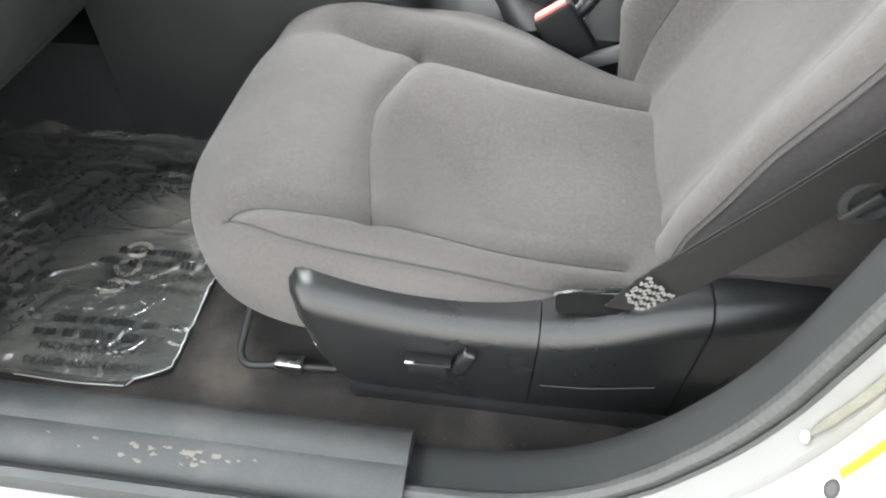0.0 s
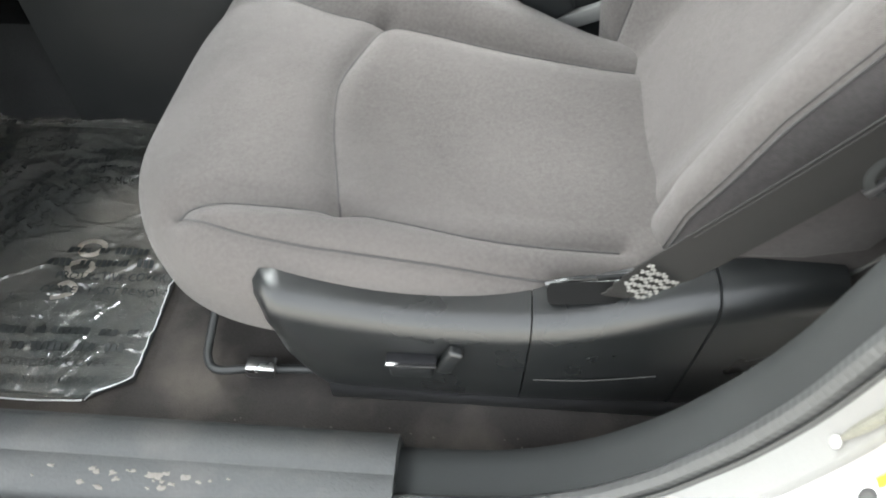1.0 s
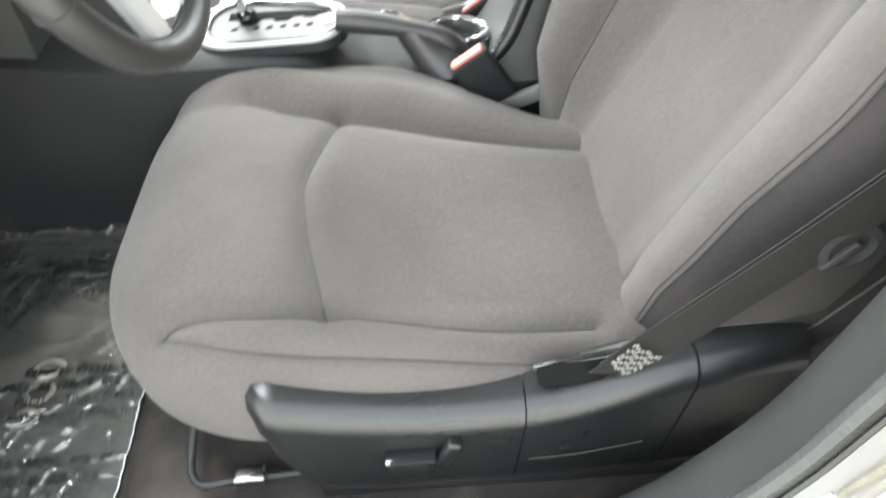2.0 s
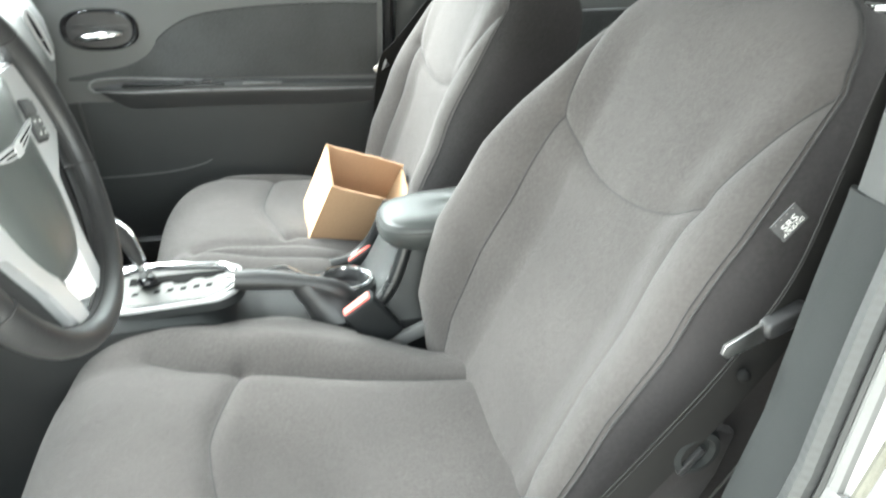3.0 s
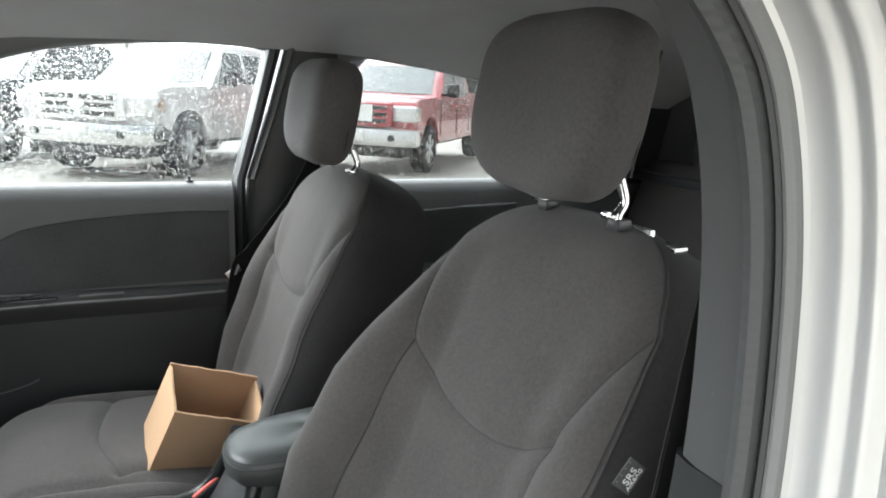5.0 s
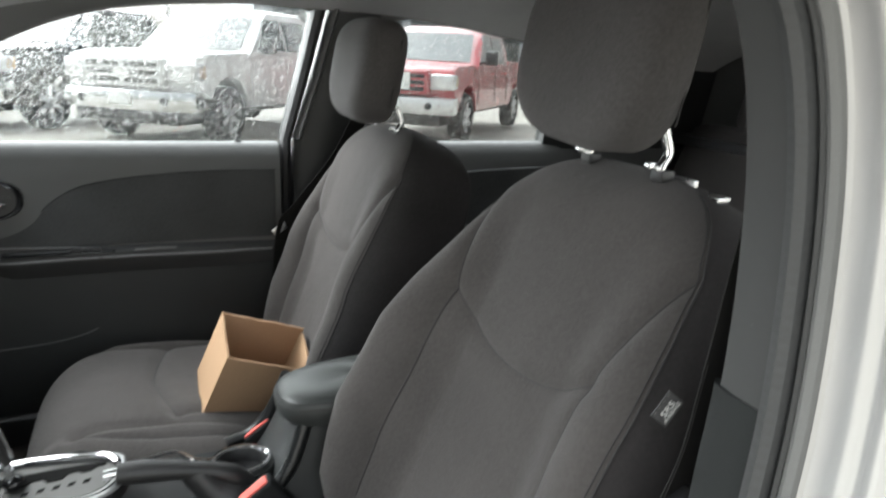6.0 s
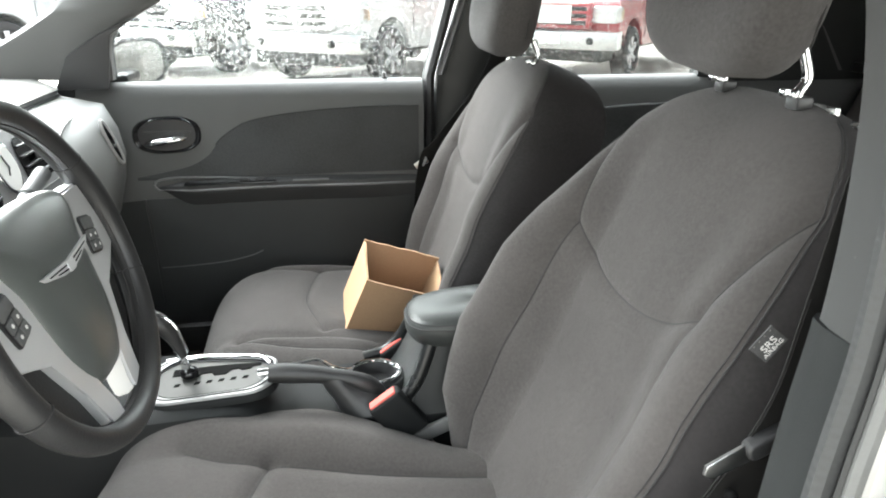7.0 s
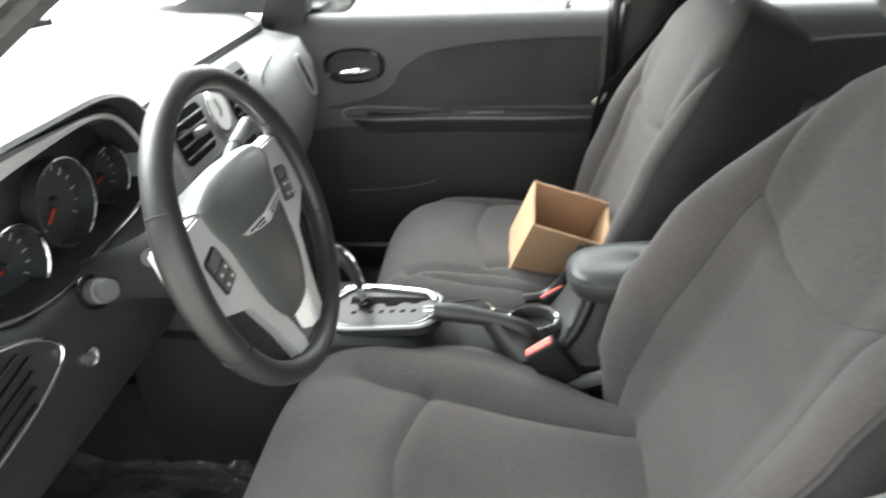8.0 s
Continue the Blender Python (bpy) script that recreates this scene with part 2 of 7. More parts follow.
def loft(bm, rings, caps=True, closed=True):
    """A skin over rings of equal length, with end caps."""
    rows = [[bm.verts.new(p) for p in ring] for ring in rings]
    n = len(rows[0])
    for a, b in zip(rows, rows[1:]):
        for i in range(n if closed else n - 1):
            j = (i + 1) % n
            bm.faces.new((a[i], a[j], b[j], b[i]))
    if caps and closed:
        bm.faces.new(rows[0][::-1])
        bm.faces.new(rows[-1])
    return rows


def curve(points, steps=8):
    """A smooth line (Catmull-Rom) through points."""
    p = [Vector(q) for q in points]
    p = [p[0] * 2 - p[1], *p, p[-1] * 2 - p[-2]]
    out = []
    for a, b, c, d in zip(p, p[1:], p[2:], p[3:]):
        for k in range(steps):
            t = k / steps
            out.append(0.5 * (2 * b + (c - a) * t + (2 * a - 5 * b + 4 * c - d) * t * t + (3 * b - a - 3 * c + d) * t ** 3))
    return out + [p[-2]]


def tube(bm, points, radius, n=8, flat=1.0, up=None, close=False):
    """A round (or flattened) tube along points; radius: a number or one for each point."""
    pts = [Vector(p) for p in points]
    rings, ref = [], Vector(up) if up else None
    for i, p in enumerate(pts):
        if close:
            d = pts[(i + 1) % len(pts)] - pts[i - 1]
        else:
            d = pts[min(i + 1, len(pts) - 1)] - pts[max(i - 1, 0)]
        d.normalize()
        if ref is None:
            ref = d.orthogonal()
        s = d.cross(ref).normalized()
        w = s.cross(d).normalized()
        if up is None:
            ref = w
        r = radius[i] if isinstance(radius, (list, tuple)) else radius
        rings.append([p + s * math.cos(2 * math.pi * k / n) * r + w * math.sin(2 * math.pi * k / n) * r * flat for k in range(n)])
    if close:
        rings.append(rings[0])
        loft(bm, rings, caps=False)
        bmesh.ops.remove_doubles(bm, verts=bm.verts, dist=1e-6)
    else:
        loft(bm, rings)


def slab(bm, outline, m, depth, bevel=0.0, seg=2):
    """A flat outline (x, y) given depth along z, laid by m."""
    vs = [bm.verts.new((x, y, 0)) for x, y in outline]
    f = bm.faces.new(vs)
    g = bmesh.ops.extrude_face_region(bm, geom=[f])
    top = [v for v in g["geom"] if isinstance(v, bmesh.types.BMVert)]
    bmesh.ops.translate(bm, verts=top, vec=(0, 0, depth))
    allv = set(vs) | set(top)
    if bevel:
        edges = [e for e in {e for v in top for e in v.link_edges} if e.verts[0] in top and e.verts[1] in top]
        g = bmesh.ops.bevel(bm, geom=edges, offset=bevel, segments=seg, affect="EDGES", profile=0.5, clamp_overlap=True)
        allv |= {v for f in g["faces"] for v in f.verts}
    bmesh.ops.transform(bm, matrix=m, verts=[v for v in allv if v.is_valid])


def rounded(w, h, r, n=5):
    """A rounded rectangle's outline about the origin."""
    out = []
    for cx, cy, a0 in ((w / 2 - r, h / 2 - r, 0), (-w / 2 + r, h / 2 - r, 90), (-w / 2 + r, -h / 2 + r, 180), (w / 2 - r, -h / 2 + r, 270)):
        for k in range(n + 1):
            a = radians(a0 + 90 * k / n)
            out.append((cx + r * math.cos(a), cy + r * math.sin(a)))
    return out


def frame_of(origin, right, up):
    """A matrix with x along right, y along up, z out of their plane."""
    r = Vector(right).normalized()
    n = r.cross(Vector(up)).normalized()
    u = n.cross(r)
    m = Matrix((r, u, n)).transposed().to_4x4()
    m.translation = Vector(origin)
    return m


def profile_along_x(bm, profile, x0, x1, n=1):
    """A (y, z) profile, closed, drawn out along x."""
    loft(bm, [[(x0 + (x1 - x0) * i / n, y, z) for y, z in profile] for i in range(n + 1)])


def distance_to(points, line):
    """Distances from 2D points to a polyline."""
    p, best = np.asarray(points, float), None
    for a, b in zip(line, line[1:]):
        a, b = np.asarray(a, float), np.asarray(b, float)
        d = b - a
        t = np.clip(((p - a) @ d) / max(d @ d, 1e-12), 0, 1)
        e = np.linalg.norm(p - a - t[..., None] * d, axis=-1)
        best = e if best is None else np.minimum(best, e)
    return best


def writing(name, text, size, m, mat, parent, flip=False):
    """Raised letters in the built-in font, as a mesh."""
    cu = bpy.data.curves.new(name, "FONT")
    cu.body, cu.size, cu.extrude, cu.align_x, cu.align_y = text, size, 0.0002, "CENTER", "CENTER"
    tmp = bpy.data.objects.new(name, cu)
    scene.collection.objects.link(tmp)
    dg = bpy.context.evaluated_depsgraph_get()
    me = bpy.data.meshes.new_from_object(tmp.evaluated_get(dg))
    bpy.data.objects.remove(tmp)
    me.transform(m)
    me.materials.clear()
    me.materials.append(mat)
    ob = new(name, me)
    ob.parent = parent
    return ob


# ---------------------------------------------------------------- seats
class Cushion:
    """The skin of a seat cushion: height over its plan, with bolsters and sewn-in seams."""

    def __init__(self, cy, side, x_front, x_rear, top, bottom, bolster=0.034, sag=0.018, two_rolls=False):
        self.bolster, self.sag, self.two_rolls = bolster, sag, two_rolls
        self.cy, self.side, self.xf, self.xr, self.top, self.zb = cy, side, x_front, x_rear, top, bottom
        self.hw, k = 0.258, x_front + 0.235
        s = side
        # side: +1 where the outer bolster lies towards -y
        front = [(0.030, 0.143), (0.009, 0.081), (-0.005, 0.027), (-0.006, -0.014), (0.002, -0.072), (0.012, -0.117), (0.026, -0.178)]
        inner = [(-0.090, 0.180), (-0.045, 0.161), (-0.001, 0.151), (0.030, 0.143), (0.094, 0.128), (0.171, 0.110), (0.280, 0.095), (0.360, 0.085)]
        crease = [(-0.134, -0.188), (-0.115, -0.183), (-0.059, -0.181), (0.026, -0.178), (0.088, -0.187), (0.148, -0.197), (0.207, -0.200), (0.300, -0.196)]
        piping = [(-0.134, -0.188), (-0.106, -0.203), (-0.067, -0.215), (-0.013, -0.221), (0.058, -0.225), (0.128, -0.228), (0.198, -0.231), (0.330, -0.232)]
        if two_rolls:
            inner = [(0.030, 0.143), (0.094, 0.140), (0.171, 0.138), (0.280, 0.136), (0.360, 0.135)]
        self.seams = [[(x + k, cy + s * d) for x, d in line] for line in (front, inner, crease, piping)]
        if two_rolls:
            self.seams += [[(x + k, cy - s * d) for x, d in line] for line in (crease, piping)]
        self.seams = [[tuple(q[:2]) for q in curve([(*a, 0) for a in line], 5)] for line in self.seams]

    def half(self, x, inner=False):
        """Half the plan's width at x; the inner edge swells and draws in again towards the back."""
        x = np.asarray(x, float)
        t = np.clip((self.xf + 0.27 - x) / 0.27, 0, 1)
        full = np.where(inner, 4.2, 2.8)
        k = x - (self.xf + 0.235)
        w = np.where(inner, 0.308 - 0.135 * smooth(0.08, 0.38, k), self.hw)
        return w * np.clip(1 - t ** full, 1e-4, 1) ** np.where(inner, 1 / 2.9, 1 / 2.3)

    def height(self, x, y):
        x, d = np.asarray(x, float), (np.asarray(y, float) - self.cy) * self.side
        k = x - (self.xf + 0.235)
        z = self.top - self.sag * smooth(0.0, 0.35, k) + 0.010 * smooth(0.02, -0.1, k)
        seam = np.interp(k, [-0.09, 0.03, 0.17, 0.36], [0.18, 0.143, 0.110, 0.085])
        inner, outer = smooth(seam - 0.01, seam + 0.065, d), smooth(0.165, 0.205, -d)
        if self.two_rolls:
            inner = smooth(0.165, 0.205, d)
        fade = 1 - 0.75 * smooth(0.08, 0.34, k)
        z = z + self.bolster * inner * fade + 0.013 * outer * (1 - 0.5 * smooth(0.15, 0.35, k)) * smooth(-0.17, -0.08, k) - 0.012 * np.exp(-((d + 0.04) / 0.10) ** 2) * smooth(-0.02, 0.06, k)
        t = np.clip((self.xf + 0.17 - x) / 0.17, 0, 1)
        z = self.zb + (z - self.zb) * np.clip(1 - t ** 3, 0, 1) ** (1 / 2.6)
        pts = np.stack(np.broadcast_arrays(x, y), -1)
        for i, line in enumerate(self.seams):
            e = distance_to(pts, line)
            deep = (0.0065, 0.0055, 0.0085, 0.0025, 0.0085, 0.0025)[i]
            z = z - deep * np.exp(-(e / 0.015) ** 2) - 0.0030 * np.exp(-(e / 0.0042) ** 2)
        return z

    def at(self, x, y):
        """The skin's height at (x, y)."""
        a = abs(y - self.cy) / float(self.half(x, (y - self.cy) * self.side > 0))
        return self.zb + (float(self.height(x, y)) - self.zb) * max(0.0, 1 - a ** 4.5) ** (1 / 3.2)

    def mesh(self, nx=170, na=190):
        t = np.linspace(0, 1, nx) ** 1.35
        x = self.xf + 0.0005 + (self.xr - self.xf) * t
        a = np.linspace(-1, 1, na)
        a = np.sign(a) * (1 - (1 - np.abs(a)) ** 1.25)
        X = np.repeat(x[:, None], na, 1)
        Y = self.cy + a[None, :] * np.where(a[None, :] * self.side > 0, self.half(x, True)[:, None], self.half(x)[:, None])
        arch = np.clip(1 - np.abs(a) ** 4.5, 0, 1) ** (1 / 3.2)
        Z = self.zb + (self.height(X, Y) - self.zb) * arch[None, :]
        bulge = 1 + 0.03 * np.sin(np.clip((Z - self.zb) / (self.top - self.zb), 0, 1) * math.pi)
        Y = self.cy + (Y - self.cy) * bulge
        v = np.stack([X, Y, Z], -1).reshape(-1, 3)
        idx = np.arange(nx * na).reshape(nx, na)
        f = [(idx[i, j], idx[i, j + 1], idx[i + 1, j + 1], idx[i + 1, j]) for i in range(nx - 1) for j in range(na - 1)]
        f.append(tuple(idx[-1, ::-1]))
        f.append((*idx[:, 0], *idx[::-1, -1]))
        return v, [tuple(int(q) for q in g) for g in f]


class Back:
    """The skin of a seat back: sections up its height, with bolsters, shoulders and sewn-in seams."""

    def __init__(self, base, cy, side, lean, length, inner=1.0):
        self.o, self.cy, self.side, self.L, self.inner = Vector((base[0], cy, base[1])), cy, side, length, inner
        r = radians(lean)
        self.up, self.out = Vector((math.sin(r), 0, math.cos(r))), Vector((-math.cos(r), 0, math.sin(r)))
        L = length / 0.62
        self.seams = [
            [(-0.150, 0.02), (-0.150, 0.12 * L), (-0.150, 0.24 * L), (-0.148, 0.33 * L), (-0.150, 0.39 * L), (-0.168, 0.45 * L), (-0.192, 0.52 * L)],
            [(0.150, 0.02), (0.150, 0.12 * L), (0.150, 0.24 * L), (0.148, 0.33 * L), (0.150, 0.39 * L), (0.168, 0.45 * L), (0.192, 0.52 * L)],
            [(-0.150, 0.390 * L), (-0.110, 0.368 * L), (-0.06, 0.353 * L), (0.0, 0.348 * L), (0.06, 0.353 * L), (0.110, 0.368 * L), (0.150, 0.390 * L)],
        ]
        self.seams = [[tuple(q[:2]) for q in curve([(*a, 0) for a in line], 6)] for line in self.seams]

    def half(self, v):
        t = np.asarray(v, float) / self.L
        h = np.interp(t, [0, 0.2, 0.45, 0.62, 0.75, 0.86, 1.0], [0.236, 0.256, 0.264, 0.256, 0.240, 0.222, 0.205])
        k = np.clip((t - 0.80) / 0.20, 0, 1)
        return h * np.clip(1 - k ** 2.6, 1e-4, 1) ** (1 / 2.6)

    def front(self, d, v):
        d, t = np.asarray(d, float), np.asarray(v, float) / self.L
        amp = np.interp(t, [0, 0.12, 0.3, 0.5, 0.72, 0.9, 1], [0.055, 0.115, 0.138, 0.118, 0.056, 0.010, 0])
        amp = amp * np.where(d * self.side > 0, self.inner, 0.52)
        w = 0.018 + amp * smooth(0.095, 0.225, np.abs(d)) + 0.012 * smooth(0.40, 0.60, t) - 0.012 * smooth(0.85, 1, t)
        pts = np.stack(np.broadcast_arrays(d, v), -1)
        for i, line in enumerate(self.seams):
            e = distance_to(pts, line)
            w = w - (0.0050 if i < 2 else 0.0045) * np.exp(-(e / 0.014) ** 2) - 0.0028 * np.exp(-(e / 0.004) ** 2)
        return w

    def point(self, d, v, w):
        return self.o + self.up * v + self.out * w + Vector((0, d, 0))

    def at(self, d, v):
        a = abs(d) / float(self.half(v))
        w = float(self.front(d, v))
        w = -0.10 + (w + 0.10) * max(0, 1 - a ** 5) ** (1 / 3)
        k = min(1.0, max(0.0, (v / self.L - 0.86) / 0.14))
        return self.point(d, v, -0.045 + (w + 0.045) * (1 - k ** 2.6) ** (1 / 2.6))

    def mesh(self, nv=170, na=170):
        v = self.L * np.linspace(0, 0.9995, nv)
        a = np.linspace(-1, 1, na)
        a = np.sign(a) * (1 - (1 - np.abs(a)) ** 1.3)
        V = np.repeat(v[:, None], na, 1)
        D = a[None, :] * self.half(v)[:, None]
        arch = np.clip(1 - np.abs(a) ** 5, 0, 1) ** (1 / 3)
        k = np.clip((v / self.L - 0.86) / 0.14, 0, 1)
        shrink = np.clip(1 - k ** 2.6, 0, 1) ** (1 / 2.6)
        F = -0.10 + (self.front(D, V) + 0.10) * arch[None, :]
        F = -0.045 + (F + 0.045) * shrink[:, None]
        B = -0.045 + (-0.075 - 0.02 * arch[None, :]) * shrink[:, None] + 0 * V
        rows = []
        for S in (F, B):
            P = np.zeros((*S.shape, 3))
            for i in range(3):
                P[..., i] = self.o[i] + self.up[i] * V + self.out[i] * S + (D if i == 1 else 0)
            rows.append(P.reshape(-1, 3))
        n = nv * na
        idx = np.arange(n).reshape(nv, na)
        f = []
        for i in range(nv - 1):
            for j in range(na - 1):
                f.append((idx[i, j], idx[i + 1, j], idx[i + 1, j + 1], idx[i, j + 1]))
                f.append((n + idx[i, j], n + idx[i, j + 1], n + idx[i + 1, j + 1], n + idx[i + 1, j]))
            f.append((idx[i, 0], n + idx[i, 0], n + idx[i + 1, 0], idx[i + 1, 0]))
            f.append((idx[i, -1], idx[i + 1, -1], n + idx[i + 1, -1], n + idx[i, -1]))
        for j in range(na - 1):
            f.append((idx[0, j], idx[0, j + 1], n + idx[0, j + 1], n + idx[0, j]))
            f.append((idx[-1, j + 1], idx[-1, j], n + idx[-1, j], n + idx[-1, j + 1]))
        return np.concatenate(rows), [tuple(int(q) for q in g) for g in f]


def headrest(seat, x, cy, z, lean, posts):
    """A padded headrest on two chromed posts."""
    r = radians(lean)
    up, out = Vector((math.sin(r), 0, math.cos(r))), Vector((-math.cos(r), 0, math.sin(r)))
    bm = bmesh.new()
    rings = []
    for i in range(29):
        t = i / 28
        s = max(1e-3, 1 - abs(2 * t - 1) ** 4.6) ** (1 / 2.6)
        hw, th = (0.110 + 0.018 * smooth(0, 0.45, t)) * s, 0.052 * s
        ring = []
        for k in range(40):
            a = 2 * math.pi * k / 40
            c, q = math.cos(a), math.sin(a)
            d = hw * math.copysign(abs(c) ** 0.62, c)
            w = th * math.copysign(abs(q) ** 0.75, q) + 0.018 * (d / 0.13) ** 2
            ring.append(Vector((x, cy, z)) + up * (0.206 * (t - 0.5)) + out * w + Vector((0, d, 0)))
        rings.append(ring)
    loft(bm, rings)
    head = part("headrest", bm, CLOTH_HEAD, seat, "charcoal cloth headrest pad")
    for d in (-0.118, 0.118):
        bm = bmesh.new()
        tube(bm, [Vector((x, cy + d, z)) + up * (0.206 * (t - 0.5)) + out * (-0.012) for t in (0.2, 0.5, 0.8)], 0.0012, 6)
        part("seam", bm, THREAD, head)
    for y, zp in posts:
        bm = bmesh.new()
        top = Vector((x, y, z)) - up * 0.060 - out * 0.046
        foot = Vector((x + 0.042, y, zp - 0.012))
        tube(bm, curve([top, top.lerp(foot, 0.45) - out * 0.008, foot.lerp(top, 0.25) + out * 0.002, foot], 5), 0.0058, 10)
        part("post", bm, CHROME, head, "bent chrome headrest post")
        bm = bmesh.new()
        box(bm, (-0.010, -0.010, -0.012), (0.010, 0.010, 0.002), 0.003, Matrix.Translation((x + 0.042, y, zp)))
        guide = part("post_guide", bm, PLASTIC_BLACK, seat, "black post guide")
        bm = bmesh.new()
        box(bm, (-0.006, 0.002, 0.001), (0.006, 0.012, 0.009), 0.002, Matrix.Translation((x + 0.030, y, zp)))
        part("release_button", bm, CHROME, guide)
    return head


EDGE = 0.870  # where the front cloth is sewn to the side panel, as a share of the half width


def seat_thing(label, cy, side, cushion, back, head):
    seat = thing("car_seat", label, "car seat", "front seats")
    v, f = cushion.mesh()
    cu = sheet("cushion", v, f, CLOTH, seat)
    for line in cushion.seams:
        bm = bmesh.new()
        pts = []
        for x, y in line:
            z = cushion.at(x, y)
            swell = 1 + 0.03 * math.sin(min(1.0, max(0.0, (z - cushion.zb) / (cushion.top - cushion.zb))) * math.pi)
            pts.append((x, cushion.cy + (y - cushion.cy) * swell, z + 0.0004))
        tube(bm, pts, 0.0011, 6)
        part("seam", bm, THREAD, cu)
    v, f = back.mesh()
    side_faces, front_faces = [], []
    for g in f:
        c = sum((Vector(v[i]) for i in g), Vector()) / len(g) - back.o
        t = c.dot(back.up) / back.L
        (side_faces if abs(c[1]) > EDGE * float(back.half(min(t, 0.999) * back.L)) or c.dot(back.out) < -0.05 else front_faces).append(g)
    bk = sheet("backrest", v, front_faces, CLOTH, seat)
    sheet("side_panel", v, side_faces, CLOTH_SIDE, bk, "darker cloth side panel with painted shade")
    for line in back.seams:
        bm = bmesh.new()
        tube(bm, [back.at(d, w) + back.out * 0.0003 for d, w in line], 0.0011, 6)
        part("seam", bm, THREAD, bk)
    # sewn double edge where the front cloth meets the side panel
    for s in (-1, 1):
        for share, r in ((EDGE, 0.0012), (EDGE - 0.016, 0.0008)):
            bm = bmesh.new()
            tube(bm, [back.at(s * share * float(back.half(t * back.L)), t * back.L) + back.out * 0.0003 for t in np.linspace(0.04, 0.985, 48)], r, 6)
            part("edge_seam", bm, THREAD, bk)
    bm = bmesh.new()
    tube(bm, [back.point(-side * 1.004 * float(back.half(t * back.L)), t * back.L, -0.088) for t in np.linspace(0.03, 0.86, 40)], 0.0014, 6)
    part("rear_piping", bm, GATE, bk, "pale piping on the rear edge")
    headrest(seat, *head)
    return seat, cu, bk


drv_cushion = Cushion(-0.325, 1, -0.235, 0.40, 0.545, 0.425)
drv_back = Back((0.352, 0.485), -0.318, 1, 24.5, 0.668)
driver_seat, _, drv_bk = seat_thing("charcoal cloth driver's car seat with plastic side trim", -0.335, 1, drv_cushion, drv_back,
                                         (0.580, -0.325, 1.203, 10, ((-0.257, 1.086), (-0.390, 1.086))))
pas_cushion = Cushion(0.362, -1, -0.145, 0.40, 0.555, 0.375, 0.012, 0.040, True)
pas_back = Back((0.345, 0.465), 0.352, -1, 19.5, 0.64, 0.5)
passenger_seat, _, _ = seat_thing("charcoal cloth front passenger car seat holding a cardboard box", 0.345, -1, pas_cushion, pas_back,
                                            (0.517, 0.350, 1.165, 10, ((0.285, 1.052), (0.415, 1.052))))


# ---------------------------------------------------------------- car shell: floor, sill, jamb, far side, roof
def wall_y(z):
    """Inner face of the car's far side at height z, leaning in above the belt line."""
    return 0.70 - max(0.0, z - 0.977) * 0.20


def ground_z(y):
    """The car park falls away gently beyond the car."""
    return -0.016 * max(0.0, min(y, 60.0) - 3.0)


ground_v, ground_f = [], []
for i in range(41):
    for j in range(41):
        ground_v.append((-60 + 3 * i if 0 < i < 40 else (-600 if i == 0 else 600), -60 + 3 * j if 0 < j < 40 else (-600 if j == 0 else 600), ground_z(-60 + 3 * j)))
for i in range(40):
    for j in range(40):
        ground_f.append((i * 41 + j, (i + 1) * 41 + j, (i + 1) * 41 + j + 1, i * 41 + j + 1))
GROUND = material("wet_pale_gravel", (0.24, 0.222, 0.195), 0.7, fine=60, bump=0.6, vary=0.2, broad=0.7, dirt=(0.36, 0.33, 0.295), dirt_amount=0.6)
tagged(sheet("ground", ground_v, ground_f, GROUND), "wet pale gravel car park ground", "ground", kind="structure")

floor_v, floor_f, NX, NY = [], [], 60, 40
for i in range(NX + 1):
    for j in range(NY + 1):
        x, y = -1.02 + 2.5 * i / NX, -0.675 + 1.375 * j / NY
        z = 0.28 + 0.20 * float(smooth(-0.74, -1.02, x)) + 0.16 * float(smooth(0.115, 0.075, abs(y)))
        z += 0.035 * float(smooth(-0.20, -0.02, x)) * float(smooth(0.62, 0.5, abs(y)))
        z += 0.05 * float(smooth(-0.64, -0.675, y)) + 0.004 * noise.noise((x * 9, y * 9, 0))
        floor_v.append((x, y, z))
for i in range(NX):
    for j in range(NY):
        a = i * (NY + 1) + j
        floor_f.append((a, a + NY + 1, a + NY + 2, a + 1))
floor = tagged(sheet("floor", floor_v, floor_f, CARPET), "brown-grey car floor carpet with dirt", "floor", kind="structure")
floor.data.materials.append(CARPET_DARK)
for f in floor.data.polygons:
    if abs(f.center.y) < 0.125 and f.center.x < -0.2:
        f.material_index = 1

# door sill: plate, lip, seal and painted outer rocker
sill = thing("trim", "scuffed dark plastic sill plate over silver rocker", "door sill", kind="structure")
bm = bmesh.new()
profile_along_x(bm, [(-0.640, 0.300), (-0.652, 0.354), (-0.664, 0.366), (-0.682, 0.371), (-0.697, 0.369), (-0.705, 0.362), (-0.640, 0.290)], -1.05, 0.093, 20)
part("sill_plate", bm, SILL, sill)
bm = bmesh.new()
profile_along_x(bm, [(-0.700, 0.366), (-0.712, 0.368), (-0.733, 0.360), (-0.744, 0.350), (-0.748, 0.335), (-0.700, 0.330)], -1.05, 0.093, 20)
part("sill_step", bm, SILL, sill)
bm = bmesh.new()
profile_along_x(bm, [(-0.746, 0.352), (-0.754, 0.360), (-0.763, 0.358), (-0.768, 0.345), (-0.768, 0.325), (-0.746, 0.325)], -1.05, 0.32, 20)
part("sill_seal", bm, RUBBER, sill)
bm = bmesh.new()
profile_along_x(bm, [(-0.766, 0.338), (-0.785, 0.342), (-0.825, 0.338), (-0.850, 0.325), (-0.872, 0.28), (-0.876, 0.20), (-0.766, 0.20)], -1.05, 0.60, 20)
